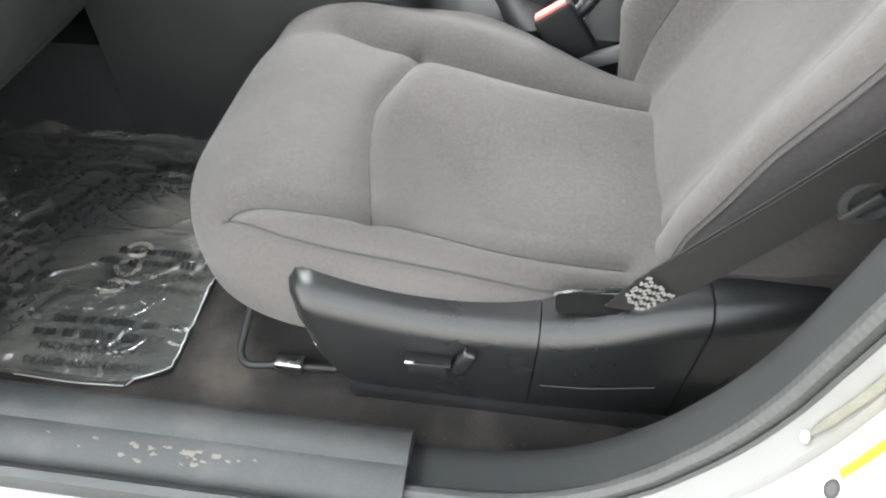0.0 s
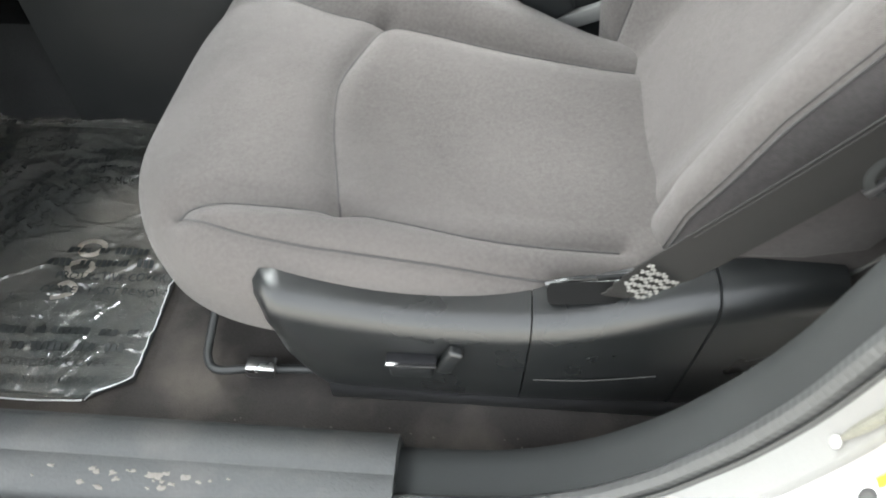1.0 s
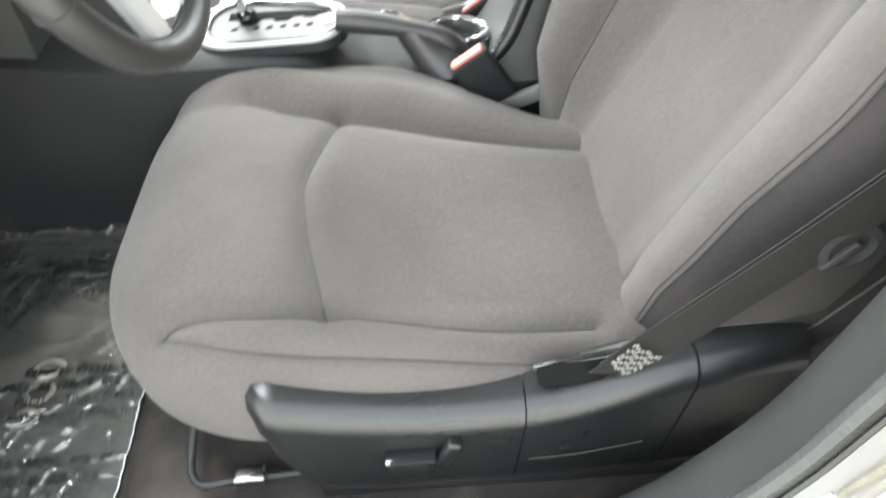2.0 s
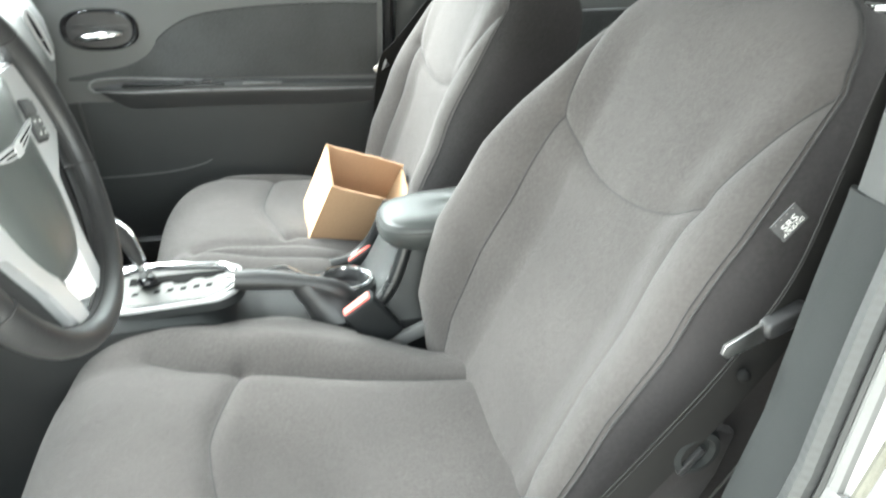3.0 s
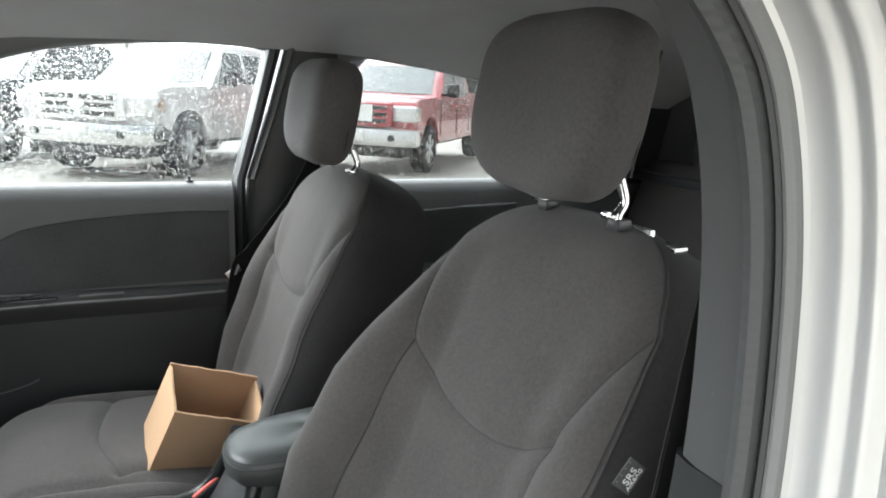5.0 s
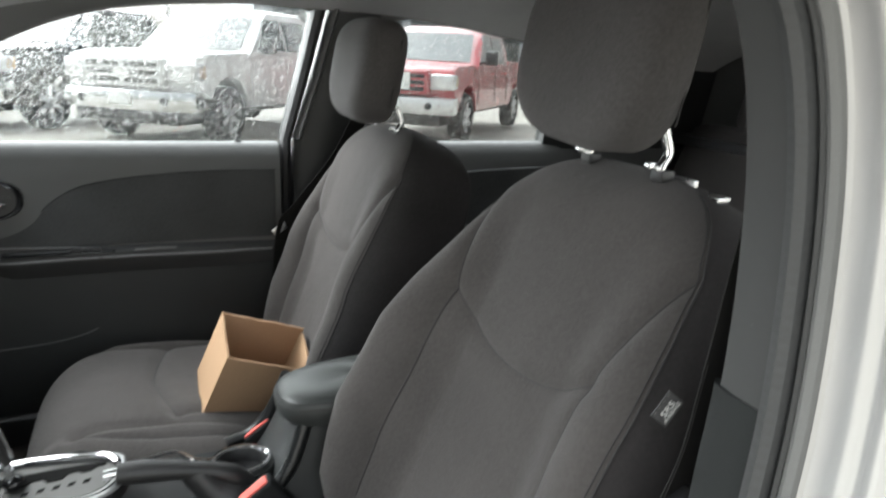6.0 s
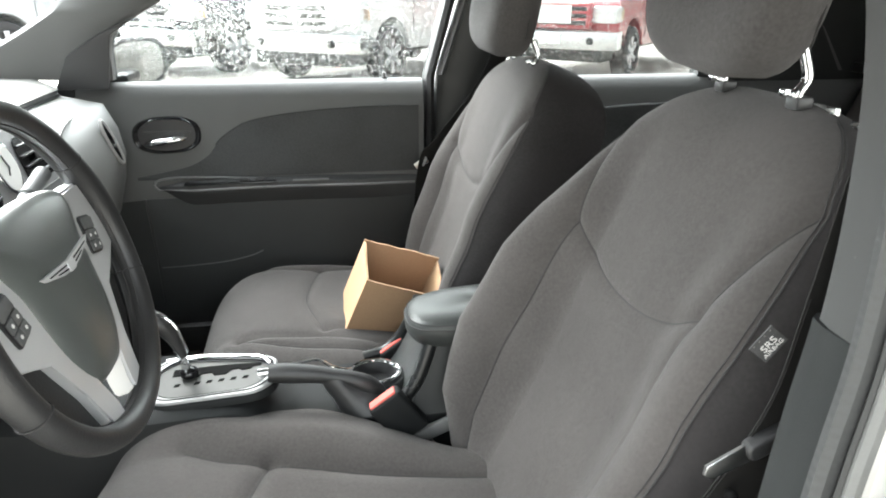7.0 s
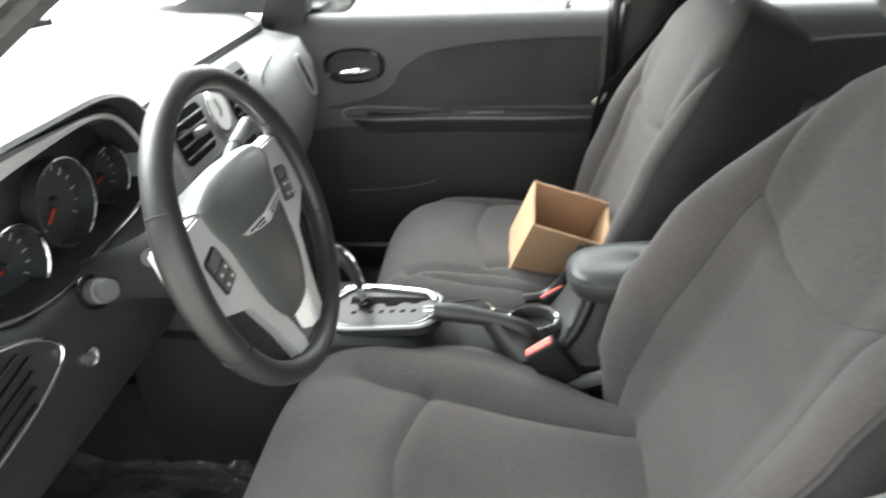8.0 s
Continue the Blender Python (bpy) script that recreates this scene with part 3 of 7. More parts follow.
part("rocker", bm, CAR_PAINT, sill, "dusty silver painted rocker panel")

# dried mud flecks on the sill
fleck_v, fleck_f = [], []
frng = np.random.default_rng(3)
for k in range(26):
    cx, r = (frng.normal(-0.17, 0.05), frng.uniform(0.0008, 0.0042)) if k < 16 else (frng.uniform(-0.5, 0.09), frng.uniform(0.0008, 0.003))
    cy_ = frng.uniform(-0.731, -0.712)
    b = len(fleck_v)
    fleck_v.append((cx, cy_, 0.3682 + (cy_ + 0.712) * 0.36 + 0.0016))
    n = 9
    for i in range(n):
        a = 2 * math.pi * i / n
        q = r * frng.uniform(0.4, 1.2)
        y = max(-0.7325, min(-0.7125, cy_ + q * math.sin(a)))
        fleck_v.append((cx + 1.8 * q * math.cos(a), y, 0.3682 + (y + 0.712) * 0.36 + 0.0004))
    for i in range(n):
        fleck_f.append((b, b + 1 + i, b + 1 + (i + 1) % n))
for k in range(24):
    cx, cy_, r = frng.uniform(-0.12, 0.24), frng.uniform(-0.640, -0.612), frng.uniform(0.0006, 0.0016)
    z = 0.2835 + 0.035 * float(smooth(-0.20, -0.02, cx)) * float(smooth(0.62, 0.5, abs(cy_))) + 0.004 * noise.noise((cx * 9, cy_ * 9, 0))
    b = len(fleck_v)
    fleck_v += [(cx + r * 1.5, cy_, z), (cx, cy_ + r, z + 0.001), (cx - r, cy_, z), (cx, cy_ - r * 0.7, z)]
    fleck_f.append((b, b + 1, b + 2, b + 3))
MUD = material("dried_mud", (0.085, 0.078, 0.07), 0.95, fine=300, bump=0.6, vary=0.2)
tagged(sheet("mud_flecks", fleck_v, fleck_f, MUD), "pale dried mud flecks on the sill step", "mud", kind="stuff")

# near door jamb: a section swept up the pillar and forward along the roof rail
JAMB = [
    Vector((q[0], q[1])) for q in curve([(0.06, 0.346, 0), (0.19, 0.356, 0), (0.265, 0.390, 0), (0.318, 0.443, 0), (0.347, 0.490, 0), (0.372, 0.542, 0), (0.391, 0.603, 0), (0.402, 0.667, 0), (0.413, 0.740, 0), (0.427, 0.828, 0), (0.440, 0.905, 0), (0.454, 0.977, 0),
                                         (0.461, 1.05, 0), (0.461, 1.13, 0), (0.450, 1.198, 0), (0.428, 1.245, 0), (0.375, 1.288, 0), (0.27, 1.312, 0), (0.10, 1.312, 0), (0.02, 1.277, 0), (-0.067, 1.222, 0), (-0.245, 1.103, 0), (-0.42, 1.005, 0), (-0.75, 0.86, 0)], 7)]


def sweep(bm, section, lo=0, hi=None, lean=0.11):
    """A closed (y, depth) section along the jamb; depth is away from the opening. Above the belt it leans in."""
    pts = JAMB[lo:hi]
    rings = []
    for i, p in enumerate(pts):
        d = (pts[min(i + 1, len(pts) - 1)] - pts[max(i - 1, 0)]).normalized()
        out = Vector((d[1], -d[0]))
        shift = max(0.0, p[1] - 0.80) * lean - 0.026
        rings.append([(p[0] + out[0] * w, y + shift, p[1] + out[1] * w) for y, w in section])
    loft(bm, rings)


jamb = thing("trim", "grey plastic pillar trim beside rubber seal and silver door jamb", "pillar trim", kind="structure")
SPLIT = min(range(len(JAMB) // 2 + 20), key=lambda i: abs(JAMB[i][1] - 0.977))
bm = bmesh.new()
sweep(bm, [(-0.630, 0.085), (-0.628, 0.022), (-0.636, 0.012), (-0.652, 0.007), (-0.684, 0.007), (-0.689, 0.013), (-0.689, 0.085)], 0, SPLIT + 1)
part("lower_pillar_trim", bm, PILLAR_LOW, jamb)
bm = bmesh.new()
sweep(bm, [(-0.634, 0.085), (-0.632, 0.026), (-0.640, 0.014), (-0.656, 0.009), (-0.682, 0.008), (-0.688, 0.014), (-0.688, 0.085)], SPLIT, None)
part("upper_pillar_trim", bm, PILLAR_NEAR, jamb)
bm = bmesh.new()
sweep(bm, [(-0.686, 0.03), (-0.685, 0.0), (-0.690, -0.007), (-0.697, -0.009), (-0.7025, -0.005), (-0.704, 0.004), (-0.703, 0.03)], 0, None)
part("door_seal", bm, RUBBER_GREY, jamb)
bm = bmesh.new()
sweep(bm, [(-0.7035, 0.03), (-0.7042, 0.002), (-0.7065, 0.0), (-0.709, 0.002), (-0.709, 0.03)], 0, None)
part("seal_lip", bm, RUBBER, jamb)
LOW = min(range(len(JAMB) // 2), key=lambda i: abs(JAMB[i][1] - 0.80))
# jamb ledge gets its own darker grey, its shade painted into the colour
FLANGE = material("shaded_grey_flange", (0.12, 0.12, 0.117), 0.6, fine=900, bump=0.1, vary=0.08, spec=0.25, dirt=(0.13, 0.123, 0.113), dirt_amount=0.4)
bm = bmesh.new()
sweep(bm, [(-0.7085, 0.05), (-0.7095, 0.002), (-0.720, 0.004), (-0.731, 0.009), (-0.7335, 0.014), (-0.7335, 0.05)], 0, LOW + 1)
part("jamb_flange", bm, FLANGE, jamb, "dusty jamb flange with its shade painted grey")
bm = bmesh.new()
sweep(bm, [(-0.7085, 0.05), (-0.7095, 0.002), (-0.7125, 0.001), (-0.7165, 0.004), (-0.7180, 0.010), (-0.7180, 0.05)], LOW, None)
part("jamb_flange", bm, FLANGE, jamb, "dusty jamb flange with its shade painted grey")
bm = bmesh.new()
sweep(bm, [(-0.733, 0.05), (-0.734, 0.016), (-0.737, 0.021), (-0.741, 0.022), (-0.789, 0.022), (-0.796, 0.032), (-0.818, 0.040), (-0.838, 0.050), (-0.845, 0.075), (-0.845, 0.20), (-0.733, 0.20)], 0, LOW + 1)
part("door_jamb", bm, CAR_PAINT, jamb, "silver painted lower door jamb")
bm = bmesh.new()
# made-up bends in the section draw the jamb's bright reflected streaks
ribs = [(-0.722 - 0.071 * k / 26, 0.0125 + 0.010 * k / 26 + 0.0028 * math.sin(k * 0.95) * math.sin(math.pi * k / 26) + 0.004 * float(smooth(20, 26, k))) for k in range(27)]
sweep(bm, [(-0.7178, 0.05), (-0.7178, 0.008), (-0.7195, 0.0115)] + ribs + [(-0.800, 0.034), (-0.818, 0.040), (-0.838, 0.050), (-0.845, 0.075), (-0.845, 0.20), (-0.7178, 0.20)], LOW, None)
part("door_jamb", bm, CAR_PAINT, jamb, "silver painted upper door jamb with bends added for light streaks")
bm = bmesh.new()
bmesh.ops.create_uvsphere(bm, u_segments=10, v_segments=6, radius=0.0015, matrix=Matrix.Translation((0.4690, -0.663, 1.028)) @ Matrix.Diagonal((0.5, 1, 1, 1)))
part("clip_button", bm, GATE, jamb, "pale plastic clip button")

# stickers on the jamb, bent to its curve
def jamb_strip(bm, z0, z1, top, low, depth, thick=0.0005):
    """A thin strip on the jamb from height z0 to z1, between y lines top and low, each given at both ends."""
    n, up = 12, [q for q in JAMB[:90]]
    rings = []
    for i in range(n + 1):
        z = z0 + (z1 - z0) * i / n
        k = next(j for j in range(1, len(up)) if up[j][1] >= z)
        p = up[k - 1].lerp(up[k], (z - up[k - 1][1]) / (up[k][1] - up[k - 1][1]))
        d = (up[k + 1] - up[k - 2]).normalized()
        out = Vector((d[1], -d[0]))
        f = i / n
        ya, yb = top[0] + (top[1] - top[0]) * f, low[0] + (low[1] - low[0]) * f
        rings.append([(p[0] + out[0] * w, y - 0.026, p[1] + out[1] * w) for y, w in ((ya, depth), (yb, depth), (yb, depth + thick), (ya, depth + thick))])
    loft(bm, rings)


label = thing("tyre_label", "white tyre label with yellow bands on silver door jamb", "label")
bm = bmesh.new()
jamb_strip(bm, 0.5845, 0.760, (-0.7462, -0.7462), (-0.7872, -0.7872), 0.0213)
part("sheet", bm, PAPER, label)
for y0, y1 in ((-0.7464, -0.7528), (-0.7804, -0.7868)):
    bm = bmesh.new()
    jamb_strip(bm, 0.608, 0.758, (y0, y0), (y1, y1), 0.0209)
    part("yellow_band", bm, YELLOW, label)
for y0 in (-0.7530, -0.7797):
    bm = bmesh.new()
    jamb_strip(bm, 0.608, 0.758, (y0, y0), (y0 - 0.0005, y0 - 0.0005), 0.0209)
    part("rule_line", bm, INK, label)
icon_p = min(JAMB[:90], key=lambda q: abs(q[1] - 0.592))
IM = frame_of((icon_p[0] + 0.0215, -0.7815, icon_p[1] - 0.0010), (0, -1, 0), (0.30, 0, 1))
for nm, r0, r1, h, mt in (("tyre_mark", 0.0082, 0.0050, 0.0006, INK), ("rim_mark", 0.0050, 0.0002, 0.0006, GATE)):
    bm = bmesh.new()
    loft(bm, [[IM @ Vector((r * math.cos(a) * 0.85, r * math.sin(a), hh)) for a in np.linspace(0, 2 * math.pi, 25)[:-1]] for r, hh in ((r0, 0), (r0, h), (r1, h), (r1, 0))], caps=False)
    part(nm, bm, mt, label)
notice = thing("notice_label", "blank white paper sticker on the lower door jamb", "label")
bm = bmesh.new()
jamb_strip(bm, 0.440, 0.576, (-0.728, -0.7440), (-0.790, -0.7835), 0.0208)
part("sheet", bm, PAPER, notice)
# sealer bead and clip on the jamb
bm = bmesh.new()
seam = [q for q in JAMB[:90] if 0.60 < q[1] < 0.93]
tube(bm, [(q[0] + 0.004, -0.7505 - 0.004 * float(smooth(0.60, 0.68, q[1])), q[1]) for q in seam], [0.0012 + 0.0026 * float(smooth(0, 3, i)) for i in range(len(seam))], 8)
bead = part("sealer_bead", bm, material("dusty_seam_sealer", (0.085, 0.082, 0.066), 0.7, fine=500, bump=0.3, vary=0.25, broad=40), jamb, "yellowed seam sealer bead")
bm = bmesh.new()
bmesh.ops.create_uvsphere(bm, u_segments=14, v_segments=8, radius=0.0075, matrix=Matrix.Translation((seam[0][0] + 0.004, -0.7505, seam[0][1] + 0.002)) @ Matrix.Diagonal((0.4, 0.6, 0.8, 1)))
part("jamb_clip", bm, CAR_PAINT, jamb, "small painted jamb clip")

# ceiling
hv, hf = [], []
for i in range(41):
    for j in range(31):
        x, y = -0.30 + 2.0 * i / 40, -0.625 + 1.25 * j / 30
        edge = abs(y) / 0.625
        z = 1.375 - 0.085 * edge ** 3.5 - 0.05 * float(smooth(0.0, -0.3, x)) - 0.06 * float(smooth(0.8, 1.7, x)) - 0.020 * float(smooth(0.3, -0.2, x)) * edge ** 2 - 0.03 * edge ** 2 * float(smooth(0.6, 1.1, x))
        hv.append((x, y, z))
n0 = len(hv)
hv += [(x, y, z + 0.035) for x, y, z in hv]
for i in range(40):
    for j in range(30):
        a = i * 31 + j
        hf.append((a, a + 1, a + 32, a + 31))
        hf.append((n0 + a, n0 + a + 31, n0 + a + 32, n0 + a + 1))
for i in range(40):
    for a, b in ((i * 31, (i + 1) * 31), ((i + 1) * 31 + 30, i * 31 + 30)):
        hf.append((a, b, n0 + b, n0 + a))
for j in range(30):
    for a, b in ((j + 1, j), (40 * 31 + j, 40 * 31 + j + 1)):
        hf.append((a, b, n0 + b, n0 + a))
tagged(sheet("ceiling", hv, hf, HEADLINER), "grey cloth headliner of the car roof", "headliner", kind="structure")

# outer skins of roof and far flank
bm = bmesh.new()
rings = []
for i in range(25):
    x = -0.30 + 2.05 * i / 24
    crown = 1.425 - 0.06 * float(smooth(0.0, -0.3, x)) - 0.07 * float(smooth(0.8, 1.75, x))
    top = [(x, y, crown - 0.075 * (abs(y) / 0.64) ** 3.0) for y in np.linspace(-0.64, 0.64, 19)]
    rings.append(top + [(x, y, z - 0.006) for x, y, z in top[::-1]])
loft(bm, rings)
tagged(part("roof", bm, CAR_PAINT, None, "silver painted car roof skin"), category="car roof", kind="structure")
bm = bmesh.new()
profile_along_x(bm, [(0.775, 0.955), (0.815, 0.950), (0.855, 0.90), (0.880, 0.72), (0.885, 0.50), (0.870, 0.32), (0.850, 0.20), (0.780, 0.20)], -1.00, 1.80, 20)
tagged(part("wall_flank", bm, CAR_PAINT, None, "silver painted far flank of the car"), category="car body", kind="structure")
bm = bmesh.new()
profile_along_x(bm, [(-0.775, 0.955), (-0.815, 0.950), (-0.855, 0.90), (-0.880, 0.72), (-0.885, 0.50), (-0.870, 0.32), (-0.850, 0.20), (-0.780, 0.20)], 0.66, 1.80, 12)
tagged(part("wall_flank", bm, CAR_PAINT, None, "silver painted near rear flank of the car"), category="car body", kind="structure")
bm = bmesh.new()
rings = []
for i in range(15):
    x = 1.80 + 0.72 * i / 14
    w, top = 0.885 - 0.10 * (i / 14) ** 2.5, 0.985 - 0.05 * (i / 14) ** 2
    rings.append([(x, y * w, top + 0.02 * (1 - abs(y) ** 2.5) - 0.035 * abs(y) ** 8) for y in np.linspace(-1, 1, 17)] + [(x, w * 1.0, 0.60), (x, w * 0.97, 0.24), (x, -w * 0.97, 0.24), (x, -w * 1.0, 0.60)])
loft(bm, rings)
tagged(part("wall_boot", bm, CAR_PAINT, None, "silver painted boot of the car"), category="car body", kind="structure")

# far side: window openings are bounded by pillars, rails and doors
FRONT_TOP = curve([(-0.335, 0, 0.985), (-0.318, 0, 1.085), (-0.245, 0, 1.138), (-0.116, 0, 1.205), (-0.03, 0, 1.240), (0.08, 0, 1.268), (0.25, 0, 1.288), (0.42, 0, 1.296), (0.482, 0, 1.285)], 5)
RAIL_TOP = curve([(-0.74, 0, 1.000), (-0.60, 0, 1.050), (-0.45, 0, 1.133), (-0.33, 0, 1.220), (-0.18, 0, 1.285), (0.0, 0, 1.315), (0.22, 0, 1.33), (0.44, 0, 1.335), (0.56, 0, 1.335)], 5)


def strip(name, a, b, mat, parent, thick=0.05, label="", dy=0.0):
    """A curved, thick band between two edges on the far side's inner face."""
    bm = bmesh.new()
    rings = []
    for p, q in zip(a, b):
        ya, yb = wall_y(p[2]) + dy, wall_y(q[2]) + dy
        mid = p.lerp(q, 0.5)
        rings.append([(p[0], ya + thick, p[2]), (p[0], ya + 0.006, p[2]), (p[0] * 0.9 + q[0] * 0.1, ya * 0.9 + yb * 0.1 - 0.006, p[2] * 0.9 + q[2] * 0.1), (mid[0], (ya + yb) / 2 - 0.014, mid[2]),
                      (q[0] * 0.9 + p[0] * 0.1, yb * 0.9 + ya * 0.1 - 0.006, q[2] * 0.9 + p[2] * 0.1), (q[0], yb + 0.006, q[2]), (q[0], yb + thick, q[2])])
    loft(bm, rings)
    return part(name, bm, mat, parent, label)


far = thing("trim", "grey plastic pillar trim round the far car windows", "pillar trim", kind="structure")
strip("a_pillar", FRONT_TOP, RAIL_TOP, PLASTIC_TRIM, far)
V3 = lambda x, z: Vector((x, 0, z))
strip("b_pillar_front", [V3(0.402, 0.30), V3(0.402, 0.6), V3(0.405, 0.985), V3(0.440, 1.14), V3(0.480, 1.335)], [V3(0.425, 0.30), V3(0.425, 0.6), V3(0.430, 0.985), V3(0.468, 1.14), V3(0.512, 1.335)], PLASTIC_BLACK, far, 0.05)
strip("b_pillar", [V3(0.432, 0.30), V3(0.432, 0.6), V3(0.437, 0.985), V3(0.475, 1.14), V3(0.519, 1.335)], [V3(0.60, 0.30), V3(0.60, 0.6), V3(0.61, 0.985), V3(0.63, 1.14), V3(0.66, 1.335)], PLASTIC_SOFT, far, 0.08)
strip("pillar_edge", [V3(0.433, 0.99), V3(0.455, 1.07), V3(0.478, 1.15), V3(0.520, 1.330)], [V3(0.452, 0.99), V3(0.474, 1.07), V3(0.497, 1.15), V3(0.540, 1.330)], PLASTIC_TRIM, far, 0.02, "paler pillar edge strip", -0.010)
strip("rear_rail", [V3(0.64, 1.25), V3(0.674, 1.277), V3(0.721, 1.287), V3(0.891, 1.272), V3(1.066, 1.248), V3(1.25, 1.19), V3(1.40, 1.08), V3(1.47, 0.985)],
      [V3(0.62, 1.34), V3(0.674, 1.345), V3(0.721, 1.345), V3(0.891, 1.345), V3(1.10, 1.335), V3(1.35, 1.29), V3(1.55, 1.15), V3(1.70, 0.985)], PLASTIC_TRIM, far)

strip("c_pillar", [V3(1.16, 0.96), V3(1.16, 1.10), V3(1.13, 1.20), V3(1.10, 1.30)], [V3(1.80, 0.96), V3(1.80, 1.10), V3(1.80, 1.20), V3(1.75, 1.30)], PLASTIC_SOFT, far, 0.05)


def door_panel(name, x0, x1, label):
    """An inner door panel: belt roll at the top, flat face, armrest ledge, map pocket."""
    d = thing(name, label, "car door", kind="structure")
    prof = [(0.760, 0.970), (0.735, 0.978), (0.712, 0.978), (0.697, 0.968), (0.688, 0.945), (0.682, 0.90), (0.680, 0.80), (0.680, 0.735), (0.680, 0.52), (0.682, 0.40), (0.690, 0.31), (0.760, 0.31)]
    bm = bmesh.new()
    profile_along_x(bm, prof, x0, x1, 16)
    part("panel", bm, PLASTIC_DOOR, d)
    return d


# front passenger door
door = door_panel("door_1", -0.42, 0.398, "dark grey vinyl passenger door panel with armrest")
# raised upper insert with a curved upper edge
bm = bmesh.new()
edge = curve([(-0.310, 0.756, 0), (-0.24, 0.768, 0), (-0.18, 0.782, 0), (-0.138, 0.806, 0), (-0.108, 0.842, 0), (-0.070, 0.869, 0), (-0.03, 0.886, 0), (0.05, 0.900, 0), (0.16, 0.910, 0), (0.28, 0.915, 0), (0.385, 0.914, 0)], 6)
outl = [(q[0], q[1]) for q in edge] + [(0.385, 0.748), (-0.310, 0.748)]
slab(bm, outl, Matrix(((1, 0, 0, 0), (0, 0, -1, 0.682), (0, 1, 0, 0), (0, 0, 0, 1))), 0.0035, 0.002, 2)
ins = part("upper_insert", bm, CLOTH_PANEL, door, "grey cloth insert")
bm = bmesh.new()
tube(bm, [(q[0], 0.6800, q[1] + 0.001) for q in edge[22:]], 0.0020, 6)
part("insert_groove", bm, RUBBER, ins)
def armrest_reach(x):
    return 0.030 * float(smooth(-0.285, -0.165, x)) * (1 - 0.6 * float(smooth(0.20, 0.40, x))) + 0.002


bm = bmesh.new()
rings = []
for i in range(33):
    x = -0.270 + 0.660 * i / 32
    reach = armrest_reach(x)
    zc, k = 0.728 + 0.006 * math.cos(x * 5), 0.15 + 0.85 * float(smooth(-0.275, -0.185, x))
    rings.append([(x, 0.684, zc + 0.012 * k), (x, 0.684 - reach * 0.6, zc + 0.010 * k), (x, 0.684 - reach * 0.92, zc + 0.004 * k), (x, 0.684 - reach, zc - 0.008 * k), (x, 0.684 - reach * 0.9, zc - 0.018 * k), (x, 0.684 - reach * 0.5, zc - 0.036 * k), (x, 0.684, zc - 0.060 * k)])
loft(bm, rings)
arm = part("armrest", bm, material("dark_armrest_vinyl", (0.045, 0.046, 0.047), 0.55, fine=1100, bump=0.3, vary=0.1, spec=0.35), door)
bm = bmesh.new()
box(bm, (-0.20, 0.650, 0.737), (0.02, 0.676, 0.7415), 0.002)
sw = part("switch_plate", bm, GLOSS_BLACK, arm, "gloss black window switch plate")
for x in (-0.058, -0.020):
    bm = bmesh.new()
    box(bm, (x - 0.012, 0.654, 0.741), (x + 0.012, 0.668, 0.749), 0.003)
    part("window_switch", bm, PLASTIC_BLACK, sw)
bm = bmesh.new()
box(bm, (0.06, 0.650, 0.738), (0.15, 0.676, 0.7415), 0.002)
part("grip_recess", bm, PLASTIC_TRIM, arm)
bm = bmesh.new()
tube(bm, [(x, 0.684 - armrest_reach(x), 0.721 + 0.006 * math.cos(x * 5)) for x in np.linspace(-0.262, 0.372, 30)], [0.0012 + 0.0020 * float(smooth(0, 5, i)) for i in range(30)], 8)
part("armrest_bead", bm, SATIN, arm, "armrest bead, paler to paint its highlight")
bm = bmesh.new()
tube(bm, curve([(-0.262, 0.676, 0.722), (-0.272, 0.677, 0.735), (-0.256, 0.677, 0.749), (-0.194, 0.676, 0.753), (-0.075, 0.676, 0.747), (0.062, 0.676, 0.738), (0.204, 0.676, 0.730), (0.372, 0.677, 0.722)], 6), 0.0026, 8)
part("armrest_lip", bm, SATIN, arm, "raised lip round the switch recess")
bm = bmesh.new()
slab(bm, [(-0.405, 0.33), (0.394, 0.33), (0.394, 0.700), (-0.285, 0.700), (-0.405, 0.690)], Matrix(((1, 0, 0, 0), (0, 0, -1, 0.682), (0, 1, 0, 0), (0, 0, 0, 1))), 0.0035, 0.002, 2)
part("lower_panel", bm, material("dark_lower_door_vinyl", (0.036, 0.038, 0.0385), 0.6, fine=1100, bump=0.3, vary=0.1, spec=0.3), door, "darker lower door panel")
# handle bowl and chrome lever
HB = Matrix(((1, 0, 0, -0.228), (0, 0, -1, 0.682), (0, 1, 0, 0.858), (0, 0, 0, 1)))
bm = bmesh.new()
ring = [(0.074 * math.copysign(abs(math.cos(a)) ** 0.8, math.cos(a)), 0.042 * math.copysign(abs(math.sin(a)) ** 0.8, math.sin(a)) + 0.10 * math.cos(a) * 0.02) for a in np.linspace(0, 2 * math.pi, 33)[:-1]]
loft(bm, [[HB @ Vector((x * s, y * s, d)) for x, y in ring] for s, d in ((1.06, -0.002), (1.07, 0.003), (1.01, 0.007), (0.93, 0.0045), (0.86, 0.002))], caps=False)
bowl = part("handle_bowl", bm, GLOSS_BLACK, door)
bm = bmesh.new()
loft(bm, [[HB @ Vector((x * s, y * s, d)) for x, y in ring] for s, d in ((0.93, 0.0030), (0.91, 0.0026), (0.5, 0.0022), (0.02, 0.0020))])
part("bowl_inside", bm, PLASTIC_BLACK, bowl)
bm = bmesh.new()
